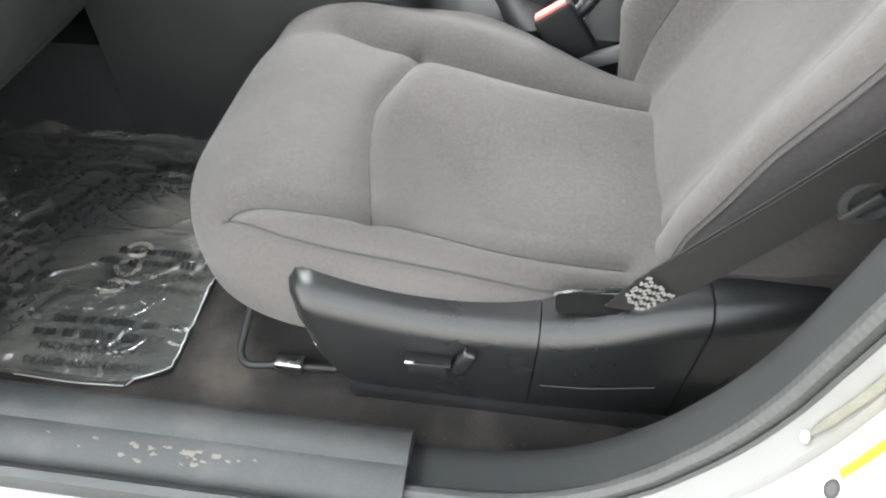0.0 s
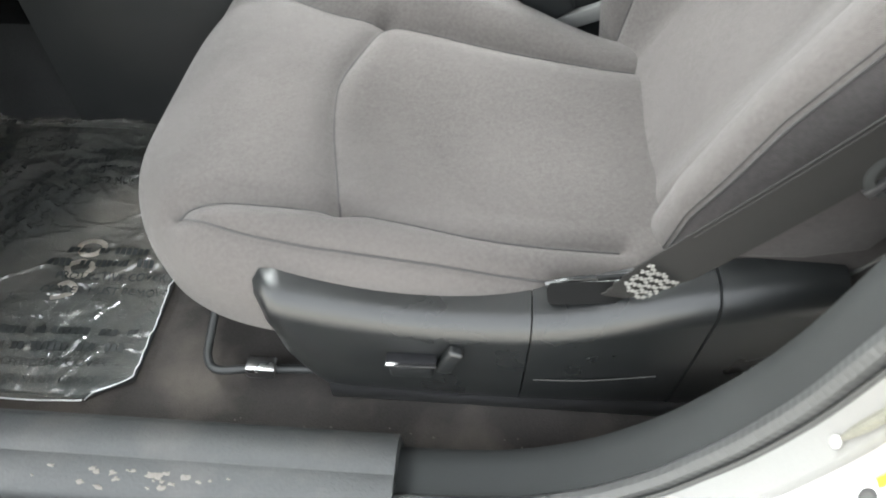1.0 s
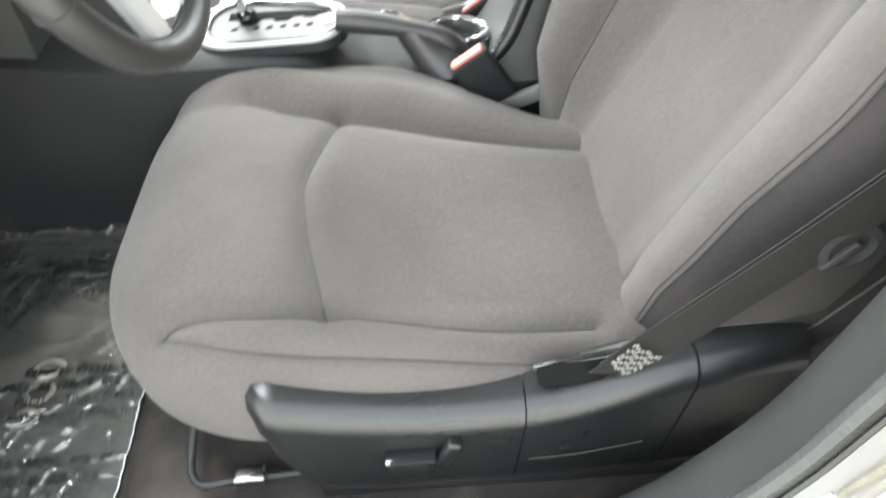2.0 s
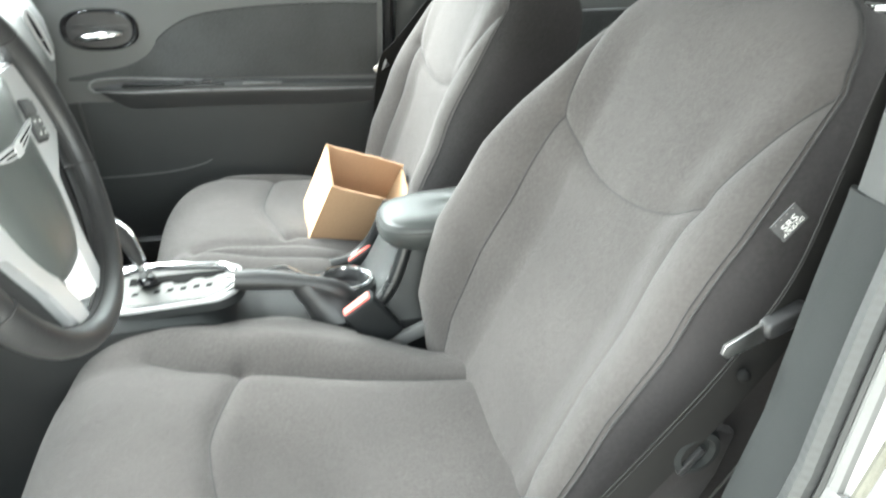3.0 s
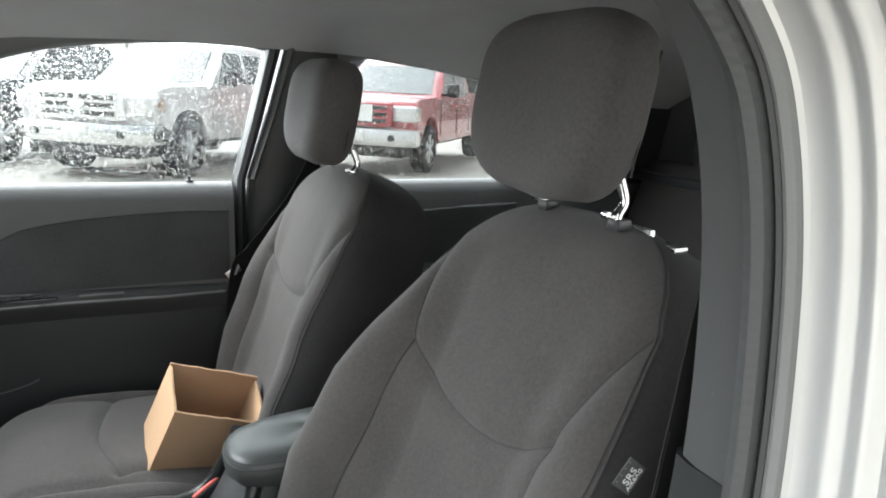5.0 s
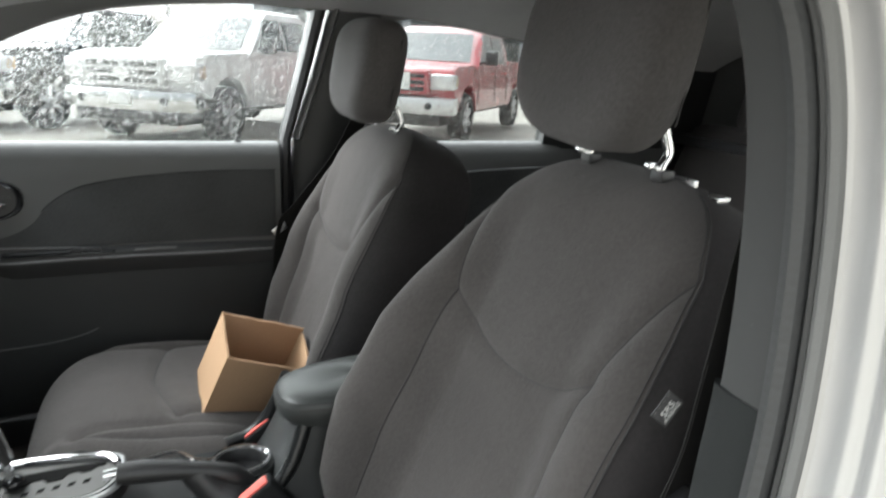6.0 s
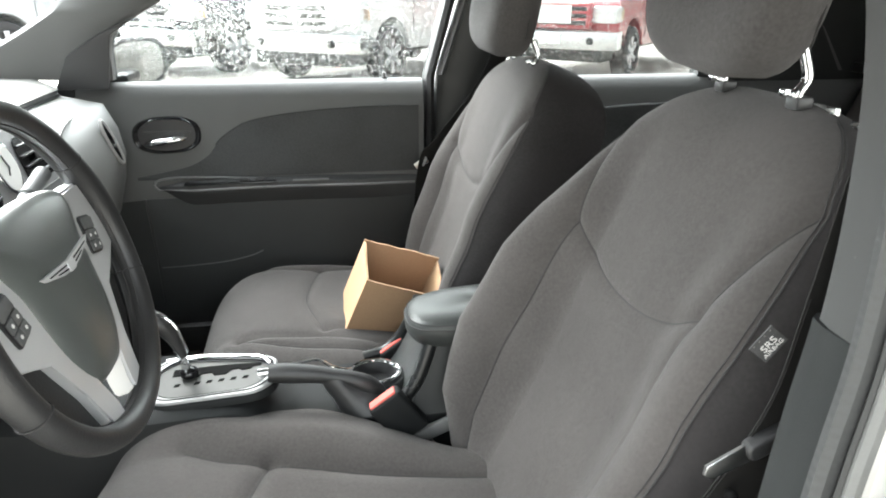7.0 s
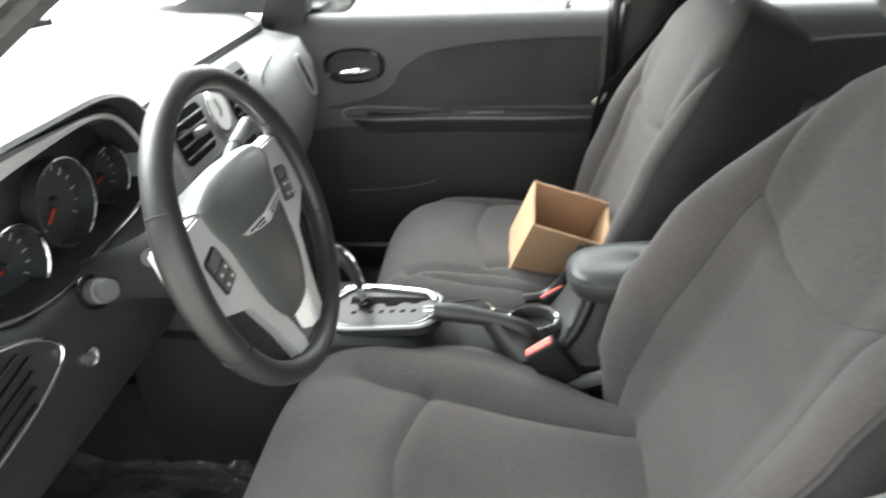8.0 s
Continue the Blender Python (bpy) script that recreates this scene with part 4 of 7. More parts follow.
tube(bm, [HB @ Vector(p) for p in curve([(-0.048, -0.020, 0.008), (-0.03, -0.016, 0.016), (0.0, -0.012, 0.018), (0.03, -0.008, 0.016), (0.046, -0.006, 0.010)], 5)], [0.005 + 0.0050 * math.sin(math.pi * i / 20) for i in range(21)], 10)
part("door_handle", bm, CHROME, bowl, "chrome inner door handle")
bm = bmesh.new()
box(bm, (-0.052, 0.006, 0.003), (0.056, 0.010, 0.007), 0.001, HB)
part("bowl_divider", bm, PLASTIC_BLACK, bowl)
# lower map pocket edge
bm = bmesh.new()
pe = curve([(-0.285, 0.6795, 0.516), (-0.2, 0.6795, 0.518), (-0.12, 0.6795, 0.524), (-0.06, 0.6795, 0.536), (-0.03, 0.6795, 0.548)], 6)
tube(bm, pe, 0.0022, 8)
part("pocket_edge", bm, PLASTIC_DOOR, door)
bm = bmesh.new()
tube(bm, curve([(-0.300, 0.679, 0.70), (-0.292, 0.676, 0.56), (-0.290, 0.677, 0.42)], 6), 0.003, 6)
part("panel_seam", bm, PLASTIC_BLACK, door)
bm = bmesh.new()
bmesh.ops.create_cone(bm, cap_ends=True, segments=14, radius1=0.009, radius2=0.007, depth=0.006, matrix=Matrix.Translation((0.304, 0.722, 0.981)))
bmesh.ops.create_cone(bm, cap_ends=True, segments=12, radius1=0.0032, radius2=0.0042, depth=0.010, matrix=Matrix.Translation((0.304, 0.722, 0.988)))
part("lock_knob", bm, PLASTIC_BLACK, door, "black lock knob")

# rear door
rear_door = door_panel("door_2", 0.612, 1.80, "dark grey vinyl rear door panel")
bm = bmesh.new()
box(bm, (0.72, 0.62, 0.69), (1.35, 0.69, 0.735), 0.014)
part("armrest", bm, PLASTIC_DOOR, rear_door)
bm = bmesh.new()
edge = curve([(0.70, 0.870, 0), (0.80, 0.890, 0), (0.95, 0.905, 0), (1.2, 0.912, 0)], 6)
slab(bm, [(q[0], q[1]) for q in edge] + [(1.2, 0.75), (0.70, 0.75)], Matrix(((1, 0, 0, 0), (0, 0, -1, 0.682), (0, 1, 0, 0), (0, 0, 0, 1))), 0.010, 0.006, 3)
part("upper_insert", bm, CLOTH_PANEL, rear_door)


def pane(name, outline, dy, label):
    """A thin curved pane in the far side."""
    bm = bmesh.new()
    loft(bm, [[(x, wall_y(z) + dy + off, z) for x, z in outline] for off in (0, 0.004)])
    ob = tagged(part(name, bm, TINTED, None, label), category="window", kind="structure")
    ob.visible_shadow = False
    return ob


win_out = [(p[0], p[2] + 0.012) for p in FRONT_TOP] + [(0.42, 0.95), (-0.36, 0.95)]
pane("window_1", win_out, 0.030, "rain-speckled passenger side window glass")
pane("window_2", [(0.62, 0.95), (0.62, 1.27), (0.68, 1.295), (0.9, 1.285), (1.07, 1.26), (1.25, 1.20), (1.42, 1.08), (1.48, 0.95)], 0.030, "rain-speckled rear side window glass")

# raindrops on the outside of the far windows
rng = np.random.default_rng(7)


def raindrops(name, count, inside, label):
    v, f = [], []
    n = 0
    while n < count:
        x, z = rng.uniform(-0.34, 1.30), rng.uniform(0.98, 1.29)
        if not inside(x, z):
            continue
        r = float(np.clip(rng.lognormal(-7.08, 0.32), 0.0004, 0.0020))
        y, s, b = wall_y(z) + 0.0345, rng.uniform(0.9, 1.5), len(v)
        for k in range(6):
            a = k * math.pi / 3
            v.append((x + r * math.cos(a), y, z + r * s * math.sin(a)))
        for k in range(6):
            a = k * math.pi / 3
            v.append((x + 0.6 * r * math.cos(a), y + 0.45 * r, z + 0.6 * r * s * math.sin(a)))
        v.append((x, y + 0.6 * r, z))
        for k in range(6):
            j = (k + 1) % 6
            f.append((b + k, b + j, b + 6 + j, b + 6 + k))
            f.append((b + 6 + k, b + 6 + j, b + 12))
        n += 1
    ob = sheet(name, v, f, DROP)
    ob.visible_shadow = False
    tagged(ob, label, "raindrops", kind="stuff")


DROP = bpy.data.materials.new("rain_drop")
DROP.use_nodes = True
DROP.node_tree.nodes["Principled BSDF"].inputs["Transmission Weight"].default_value = 1.0
DROP.node_tree.nodes["Principled BSDF"].inputs["Roughness"].default_value = 0.02
DROP.node_tree.nodes["Principled BSDF"].inputs["IOR"].default_value = 1.33
ft = [(p[0], p[2]) for p in FRONT_TOP]
raindrops("raindrops", 17000, lambda x, z: x < 0.44 + (z - 0.98) * 0.2 and z < np.interp(x, [a for a, b in ft], [b for a, b in ft]), "clear raindrops on the passenger window")
raindrops("raindrops", 9000, lambda x, z: x > 0.62 and z < np.interp(x, [0.62, 0.72, 1.07, 1.3], [1.24, 1.28, 1.24, 1.15]), "clear raindrops on the rear side window")

# door mirror outside the passenger window
mirror = thing("door_mirror", "silver door mirror outside the passenger window", "car mirror")
MM = Matrix.Translation((-0.350, 0.965, 1.003)) @ Matrix.Rotation(radians(-32), 4, "Z")
bm = bmesh.new()
ring = [(0.100 * math.copysign(abs(math.cos(a)) ** 0.6, math.cos(a)), 0.062 * math.copysign(abs(math.sin(a)) ** 0.7, math.sin(a))) for a in np.linspace(0, 2 * math.pi, 33)[:-1]]
loft(bm, [[MM @ Vector((-d, x * s, y * s)) for x, y in ring] for s, d in ((0.98, -0.02), (1.0, 0.0), (0.97, 0.03), (0.85, 0.06), (0.5, 0.085), (0.05, 0.092))])
shell = part("shell", bm, CAR_PAINT, mirror)
bm = bmesh.new()
loft(bm, [[MM @ Vector((0.0225, x * s, y * s)) for x, y in ring] for s in (0.9, 0.45, 0.02)])
part("mirror_glass", bm, material("mirror_silver", (0.50, 0.51, 0.52), 0.03, 1.0, fine=100, bump=0.0, vary=0.03), shell, "mirror glass")
bm = bmesh.new()
tube(bm, [MM @ Vector((0.022, x * 0.95, y * 0.95)) for x, y in ring], 0.007, 8, close=True)
part("mirror_rim", bm, PLASTIC_BLACK, shell, "black mirror rim")
bm = bmesh.new()
box(bm, (-0.39, 0.74, 0.965), (-0.31, 0.87, 0.995), 0.01)
part("arm", bm, PLASTIC_BLACK, mirror)
bm = bmesh.new()
slab(bm, [(-0.450, 0.970), (-0.337, 0.970), (-0.317, 1.088), (-0.255, 1.130), (-0.34, 1.092), (-0.415, 1.045)], Matrix(((1, 0, 0, 0), (0, 0, -1, 0.676), (0, 1, 0, 0), (0, 0, 0, 1))), 0.012, 0.003)
part("mirror_sail", bm, PLASTIC_BLACK, far)

# rear of the cabin
rear_seat = thing("rear_seat", "dark cloth rear bench seat", "car seat")
bm = bmesh.new()
box(bm, (1.02, -0.62, 0.34), (1.50, 0.66, 0.56), 0.06, seg=4)
part("cushion", bm, CLOTH, rear_seat)
bm = bmesh.new()
box(bm, (-0.07, -0.62, 0.0), (0.07, 0.66, 0.62), 0.05, Matrix.Translation((1.50, 0, 0.46)) @ Matrix.Rotation(radians(22), 4, "Y"), 4)
part("backrest", bm, CLOTH, rear_seat)
for y in (-0.35, 0.37):
    bm = bmesh.new()
    box(bm, (-0.05, y - 0.12, 0.0), (0.05, y + 0.12, 0.16), 0.04, Matrix.Translation((1.70, 0, 1.03)) @ Matrix.Rotation(radians(12), 4, "Y"), 4)
    part("headrest", bm, CLOTH, rear_seat)
bm = bmesh.new()
box(bm, (1.62, -0.72, 0.98), (1.80, 0.74, 1.008), 0.008)
tagged(part("trim", bm, PLASTIC_BLACK, None, "dark parcel shelf behind the rear seat"), category="parcel shelf", kind="structure")
# added panel shuts out rear light where a back window would be
bm = bmesh.new()
box(bm, (1.74, -0.74, 0.2), (1.80, 0.76, 1.31))
tagged(part("wall_rear", bm, PLASTIC_TRIM, None, "added plain panel closing the rear in place of the back window"), category="wall", kind="structure")
bm = bmesh.new()
profile_along_x(bm, [(-0.70, 0.30), (-0.64, 0.30), (-0.64, 0.955), (-0.66, 0.975), (-0.72, 0.975)], 0.56, 1.60, 8)
tagged(part("door_3", bm, PLASTIC_DOOR, None, "dark grey near rear door panel"), category="car door", kind="structure")
bm = bmesh.new()
for lo, hi in (((0.53, -0.70, 0.95), (0.62, -0.60, 1.34)), ((1.45, -0.66, 0.97), (1.62, -0.58, 1.30)), ((0.56, -0.68, 1.27), (1.60, -0.60, 1.34))):
    box(bm, lo, hi, 0.01)
tagged(part("trim", bm, PLASTIC_TRIM, None, "grey plastic near rear window surround"), category="pillar trim", kind="structure")
bm = bmesh.new()
profile_along_x(bm, [(-0.675, 0.28), (-0.70, 0.28), (-0.72, 0.60), (-0.70, 0.96), (-0.66, 0.96), (-0.655, 0.60)], -1.05, -0.52, 6)
tagged(part("wall_kick", bm, DASH_LOW, None, "dark plastic kick panel by the driver's footwell"), category="wall", kind="structure")
bm = bmesh.new()
profile_along_x(bm, [(0.70, 0.20), (0.69, 0.30), (0.69, 0.97), (0.76, 0.97), (0.76, 0.20)], -1.05, -0.421, 6)
tagged(part("wall_kick", bm, DASH_LOW, None, "dark plastic kick panel by the passenger footwell"), category="wall", kind="structure")
bm = bmesh.new()
profile_along_x(bm, [(0.66, 0.27), (0.668, 0.345), (0.678, 0.352), (0.76, 0.352), (0.76, 0.20), (0.66, 0.20)], -1.03, 1.70, 6)
tagged(part("trim", bm, PLASTIC_BLACK, None, "dark plastic sill under the passenger doors"), category="door sill", kind="structure")
# toe board sheet: shade under the dash painted as dark carpet
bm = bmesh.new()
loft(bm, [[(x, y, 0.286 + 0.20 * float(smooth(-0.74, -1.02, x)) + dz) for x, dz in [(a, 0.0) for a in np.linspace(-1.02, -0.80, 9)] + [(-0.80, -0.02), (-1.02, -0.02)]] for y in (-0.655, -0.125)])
tagged(part("floor_toe", bm, CARPET_DARK, None, "carpeted toe board of the driver's footwell, shade painted dark"), category="floor", kind="structure")
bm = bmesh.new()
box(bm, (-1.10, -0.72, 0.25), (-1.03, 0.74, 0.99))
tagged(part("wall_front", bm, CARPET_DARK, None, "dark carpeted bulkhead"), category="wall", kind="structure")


# ---------------------------------------------------------------- driver's seat: side trim, controls, belt
def drv_skirt():
    rings = []
    for i in range(49):
        t = i / 48
        x = -0.062 + 0.532 * t
        top = 0.510 - 0.022 * math.sin(math.pi * min(1, t * 1.4)) + 0.044 * float(smooth(0.55, 1.0, t)) - 0.010 * float(smooth(0.06, 0.0, t))
        bot = 0.340 + 0.10 * float(smooth(0.14, 0.0, t)) + 0.012 * t
        y = -0.602 - 0.010 * math.sin(math.pi * t) + 0.030 * float(smooth(0.07, 0.0, t))
        rings.append([(x, -0.545, top - 0.03), (x, -0.550, top + 0.004), (x, -0.560, top + 0.012), (x, y + 0.020, top + 0.012), (x, y + 0.006, top + 0.004), (x, y, top - 0.010),
                      (x, y + 0.0005, top - 0.020), (x, y + 0.002, top - 0.05), (x, y + 0.004, (top + bot) / 2), (x, y + 0.008, bot + 0.02), (x, y + 0.014, bot), (x, -0.545, bot)])
    return rings


rings = drv_skirt()
bm = bmesh.new()
loft(bm, rings[:26])
trim_front = part("side_trim", bm, PLASTIC, driver_seat, "charcoal plastic seat side trim")
bm = bmesh.new()
loft(bm, [[(x + 0.0015, y, z) for x, y, z in r] for r in rings[25:40]])
trim_rear = part("side_trim", bm, PLASTIC, driver_seat, "charcoal plastic seat side trim with belt slot")
bm = bmesh.new()
loft(bm, [[(x + 0.0030, y - 0.002, z + 0.002) for x, y, z in r] for r in rings[39:]])
part("side_trim_end", bm, PLASTIC, driver_seat)
# belt slot
SM = frame_of((0.277, -0.581, 0.5215), (1, 0, 0.13), (0, 0.85, 0.42))
bm = bmesh.new()
slab(bm, rounded(0.098, 0.020, 0.006), SM, 0.004)
part("belt_slot", bm, MATTE_BLACK, trim_rear, "black slot in the trim")
bm = bmesh.new()
tube(bm, curve([(0.228, -0.569, 0.514), (0.250, -0.570, 0.525), (0.295, -0.569, 0.533), (0.330, -0.567, 0.542)], 5), 0.003, 6)
part("slot_rim", bm, PLASTIC, trim_rear)
# power seat switch
SW = frame_of((0.108, -0.6075, 0.432), (1, 0, 0.05), (0, -0.03, 1))
bm = bmesh.new()
box(bm, (-0.026, -0.014, 0.0), (0.018, 0.012, 0.014), 0.004, SW, 3)
sw = part("seat_switch", bm, PLASTIC, trim_front, "grey power seat switch")
bm = bmesh.new()
box(bm, (-0.028, 0.010, 0.0), (0.022, 0.013, 0.016), 0.001, SW)
part("switch_edge", bm, GLOSS_BLACK, sw)
bm = bmesh.new()
box(bm, (-0.008, -0.020, 0.0), (0.008, 0.022, 0.013), 0.004, SW @ Matrix.Translation((0.034, 0.012, 0)) @ Matrix.Rotation(radians(-24), 4, "Z"), 3)
part("recline_switch", bm, PLASTIC, trim_front, "grey recline switch")
bm = bmesh.new()
tube(bm, curve([(0.226, -0.6095, 0.408), (0.28, -0.6085, 0.411), (0.345, -0.6055, 0.422)], 5), 0.0005, 6)
part("mould_line", bm, GATE, trim_rear, "pale scuffed line in the trim")
# slide bar and its bracket under the front
bm = bmesh.new()
tube(bm, curve([(-0.130, -0.455, 0.390), (-0.150, -0.485, 0.345), (-0.154, -0.530, 0.322), (-0.150, -0.556, 0.318), (-0.134, -0.571, 0.318), (-0.097, -0.568, 0.319), (-0.02, -0.565, 0.322)], 6), 0.0052, 10)
rail = part("seat_rail", bm, RUBBER, driver_seat, "black tubular seat rail")
bm = bmesh.new()
box(bm, (-0.098, -0.577, 0.314), (-0.062, -0.557, 0.334), 0.003, seg=3)
part("rail_bracket", bm, STEEL, rail, "bare metal rail bracket")
bm = bmesh.new()
box(bm, (0.0, -0.585, 0.292), (0.50, -0.550, 0.330), 0.006)
part("seat_track", bm, PLASTIC_BLACK, driver_seat)
bm = bmesh.new()
box(bm, (-0.10, -0.115, 0.300), (0.50, -0.075, 0.345), 0.006)
part("seat_track", bm, PLASTIC_BLACK, driver_seat)
bm = bmesh.new()
box(bm, (-0.06, -0.54, 0.325), (0.42, -0.11, 0.40), 0.01)
part("seat_pan", bm, PLASTIC_BLACK, driver_seat)
# recliner cover
bm = bmesh.new()
RC = frame_of((0.437, -0.594, 0.706), (1, 0, 0), (0, 0, 1)) @ Matrix.Diagonal((0.72, 0.72, 0.9, 1))
prof = [(0.037, 0.0), (0.037, 0.010), (0.032, 0.017), (0.024, 0.018), (0.020, 0.012), (0.010, 0.012), (0.001, 0.013)]
loft(bm, [[RC @ Vector((r * math.cos(a), r * math.sin(a), d)) for a in np.linspace(0, 2 * math.pi, 29)[:-1]] for r, d in prof])
rc = part("recliner_cover", bm, PILLAR_LOW, driver_seat, "round plastic recliner cover")
bm = bmesh.new()
box(bm, (-0.005, -0.036, 0.010), (0.006, 0.010, 0.019), 0.002, RC @ Matrix.Rotation(radians(-35), 4, "Z"))
part("recliner_rib", bm, PLASTIC_BLACK, rc)
bm = bmesh.new()
slab(bm, [(-0.085, -0.062), (-0.01, -0.058), (0.035, -0.045), (0.052, 0.0), (0.060, 0.05), (0.030, 0.062), (-0.012, 0.040), (-0.055, -0.012)], frame_of((0.43, -0.582, 0.655), (1, 0, 0), (0, 0, 1)), 0.012, 0.005)
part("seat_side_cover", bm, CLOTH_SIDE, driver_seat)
# belt guide on the shoulder
bm = bmesh.new()
box(bm, (0.645, -0.452, 1.060), (0.665, -0.372, 1.067), 0.002)
box(bm, (0.640, -0.420, 1.060), (0.648, -0.385, 1.080), 0.002)
part("belt_guide", bm, STEEL, driver_seat, "bare metal belt guide on the shoulder")
# airbag tag on the seat back's edge
TM = frame_of((0.480, -0.588, 0.922), (0.62, 0.0, 0.78), (-0.78, 0.0, 0.62)) @ Matrix.Diagonal((0.76, 0.76, 1, 1))
bm = bmesh.new()
slab(bm, [(-0.017, -0.0145), (0.017, -0.0145), (0.017, 0.0155), (-0.017, 0.0155)], TM, 0.0012)
tag = part("airbag_tag", bm, fabric("tag_cloth", (0.065, 0.065, 0.066)), drv_bk, "dark fabric airbag tag with white letters")
writing("tag_letters", "SRS", 0.0135, TM @ Matrix.Translation((0.0, 0.0005, 0.0016)), PAPER, tag)
writing("tag_letters", "AIRBAG", 0.0080, TM @ Matrix.Translation((0.0, -0.0080, 0.0016)), PAPER, tag)
for k in range(4):
    bm = bmesh.new()
    box(bm, (-0.0006, -0.0005, 0.001), (0.0006, 0.0005, 0.0018), 0, TM @ Matrix.Translation((-0.012 + 0.008 * k, 0.0130, 0)))
    part("tag_stitch", bm, THREAD_PALE, tag, even=False)


def strap(name, pts, width, facing, mat, parent, label="", thick=0.0014):
    """Belt webbing: a flat band along pts; facing: the way its flat side looks."""
    pts = curve(pts, 7)
    bm, rings = bmesh.new(), []
    for i, p in enumerate(pts):
        d = (pts[min(i + 1, len(pts) - 1)] - pts[max(i - 1, 0)]).normalized()
        f = Vector(facing)
        f = (f - d * f.dot(d)).normalized()
        s = d.cross(f)
        w = width[min(i * len(width) // len(pts), len(width) - 1)] if isinstance(width, (list, tuple)) else width
        rings.append([p + s * w / 2 + f * thick / 2, p + s * w / 2 - f * thick / 2, p - s * w / 2 - f * thick / 2, p - s * w / 2 + f * thick / 2])
    loft(bm, rings)
    return part(name, bm, mat, parent, label)


belt = thing("seat_belt", "dark webbing seat belt with pale stitched end and steel tongue", "seat belt", "seat belts")
web = strap("webbing", [(0.284, -0.585, 0.522), (0.294, -0.592, 0.543), (0.313, -0.598, 0.574), (0.345, -0.602, 0.620), (0.407, -0.608, 0.715), (0.452, -0.614, 0.795), (0.486, -0.619, 0.880), (0.498, -0.621, 0.97), (0.510, -0.622, 1.08), (0.525, -0.63, 1.21)],
            [0.020, 0.024, 0.031, 0.037, 0.042, 0.045] + [0.046] * 14, (0.10, -1, 0.18), WEBBING, belt)
bm = bmesh.new()
for k in range(5):
    a0, a1 = Vector((0.287, -0.597, 0.562)).lerp(Vector((0.299, -0.6015, 0.592)), k / 4), Vector((0.307, -0.597, 0.541)).lerp(Vector((0.327, -0.6015, 0.569)), k / 4)
    for strand in range(2):
        c = []
        for j in range(45):
            u = j / 44
            wob = 0.0026 * math.sin(j * 1.15 + 2.2 * k + 1.6 * strand) + 0.0018 * math.sin(j * 0.33 + 1.7 * k)
            c.append(a0.lerp(a1, u) + Vector((0.50, 0, 0.85)) * wob + Vector((0, -0.0022 - 0.0010 * math.sin(math.pi * u) - 0.0004 * strand, 0)))
        tube(bm, c, 0.00040, 5)
part("stitching", bm, material("belt_thread", (0.14, 0.137, 0.13), 0.85, fine=1500, bump=0.3), web, "pale zigzag stitching")
for s in (-1, 1):
    bm = bmesh.new()
    tube(bm, [p + Vector((0.90 * s, 0.10 * s, -0.42 * s)).normalized() * 0.0226 + Vector((0, -0.0010, 0)) for p in curve([(0.345, -0.602, 0.620), (0.407, -0.608, 0.715), (0.452, -0.614, 0.795), (0.486, -0.619, 0.880), (0.498, -0.621, 0.97)], 6)], 0.0006, 5)
    part("selvedge", bm, WEBBING, web)
TG = frame_of((0.452, -0.6235, 0.848), (0.90, 0, 0.42), (-0.42, 0, 0.90))
bm = bmesh.new()
slab(bm, [(-0.036, -0.007), (-0.002, -0.009), (-0.002, 0.009), (-0.036, 0.007), (-0.040, 0.0)], TG, 0.003, 0.0008)
tongue = part("tongue", bm, STEEL, belt, "steel belt tongue")
bm = bmesh.new()
slab(bm, rounded(0.042, 0.017, 0.007), TG @ Matrix.Translation((0.018, 0.0, -0.004)), 0.011, 0.004, 3)
part("tongue_grip", bm, PLASTIC_BLACK, tongue, "charcoal tongue grip")
bm = bmesh.new()
bmesh.ops.create_uvsphere(bm, u_segments=10, v_segments=6, radius=0.006, matrix=Matrix.Translation((0.445, -0.624, 0.805)))
part("belt_stop", bm, MATTE_BLACK, belt)


def buckle(x, y, z, lean, label):
    """A buckle on its stalk: black housing, red press button, dark slot."""
    b = thing("seat_belt_buckle", label, "seat belt buckle", "seat belt buckles")
    m = Matrix.Translation((x, y, z)) @ Matrix.Rotation(radians(lean), 4, "Y")
    bm = bmesh.new()
    box(bm, (-0.029, -0.014, -0.085), (0.029, 0.014, 0.0), 0.006, m, 3)
    h = part("housing", bm, CONSOLE, b)
    bm = bmesh.new()
    box(bm, (-0.024, -0.0105, -0.006), (0.024, 0.0065, 0.003), 0.002, m, 2)
    part("press_button", bm, RED, h, "red press button")
    bm = bmesh.new()
    box(bm, (-0.022, 0.0072, -0.004), (0.022, 0.0112, 0.0012), 0.0005, m)
    part("slot", bm, GLOSS_BLACK, h)
    bm = bmesh.new()
    box(bm, (-0.012, -0.004, -0.20), (0.012, 0.004, -0.08), 0.002, m)
    part("stalk", bm, PLASTIC_BLACK, b)
    return b


buckle(0.206, -0.108, 0.585, -36, "black seat belt buckle with red button by the driver's seat")
buckle(0.240, 0.085, 0.572, -36, "black seat belt buckle with red button by the passenger seat")
# passenger belt
pbelt = thing("seat_belt", "dark webbing seat belt hanging from the far pillar", "seat belt", "seat belts")
strap("webbing", [(0.372, 0.612, 0.45), (0.378, 0.610, 0.62), (0.392, 0.608, 0.78), (0.422, 0.605, 0.824), (0.510, 0.603, 0.932), (0.563, 0.606, 1.022), (0.600, 0.620, 1.120)], 0.046, (0.42, -0.90, 0.1), WEBBING, pbelt)
bm = bmesh.new()
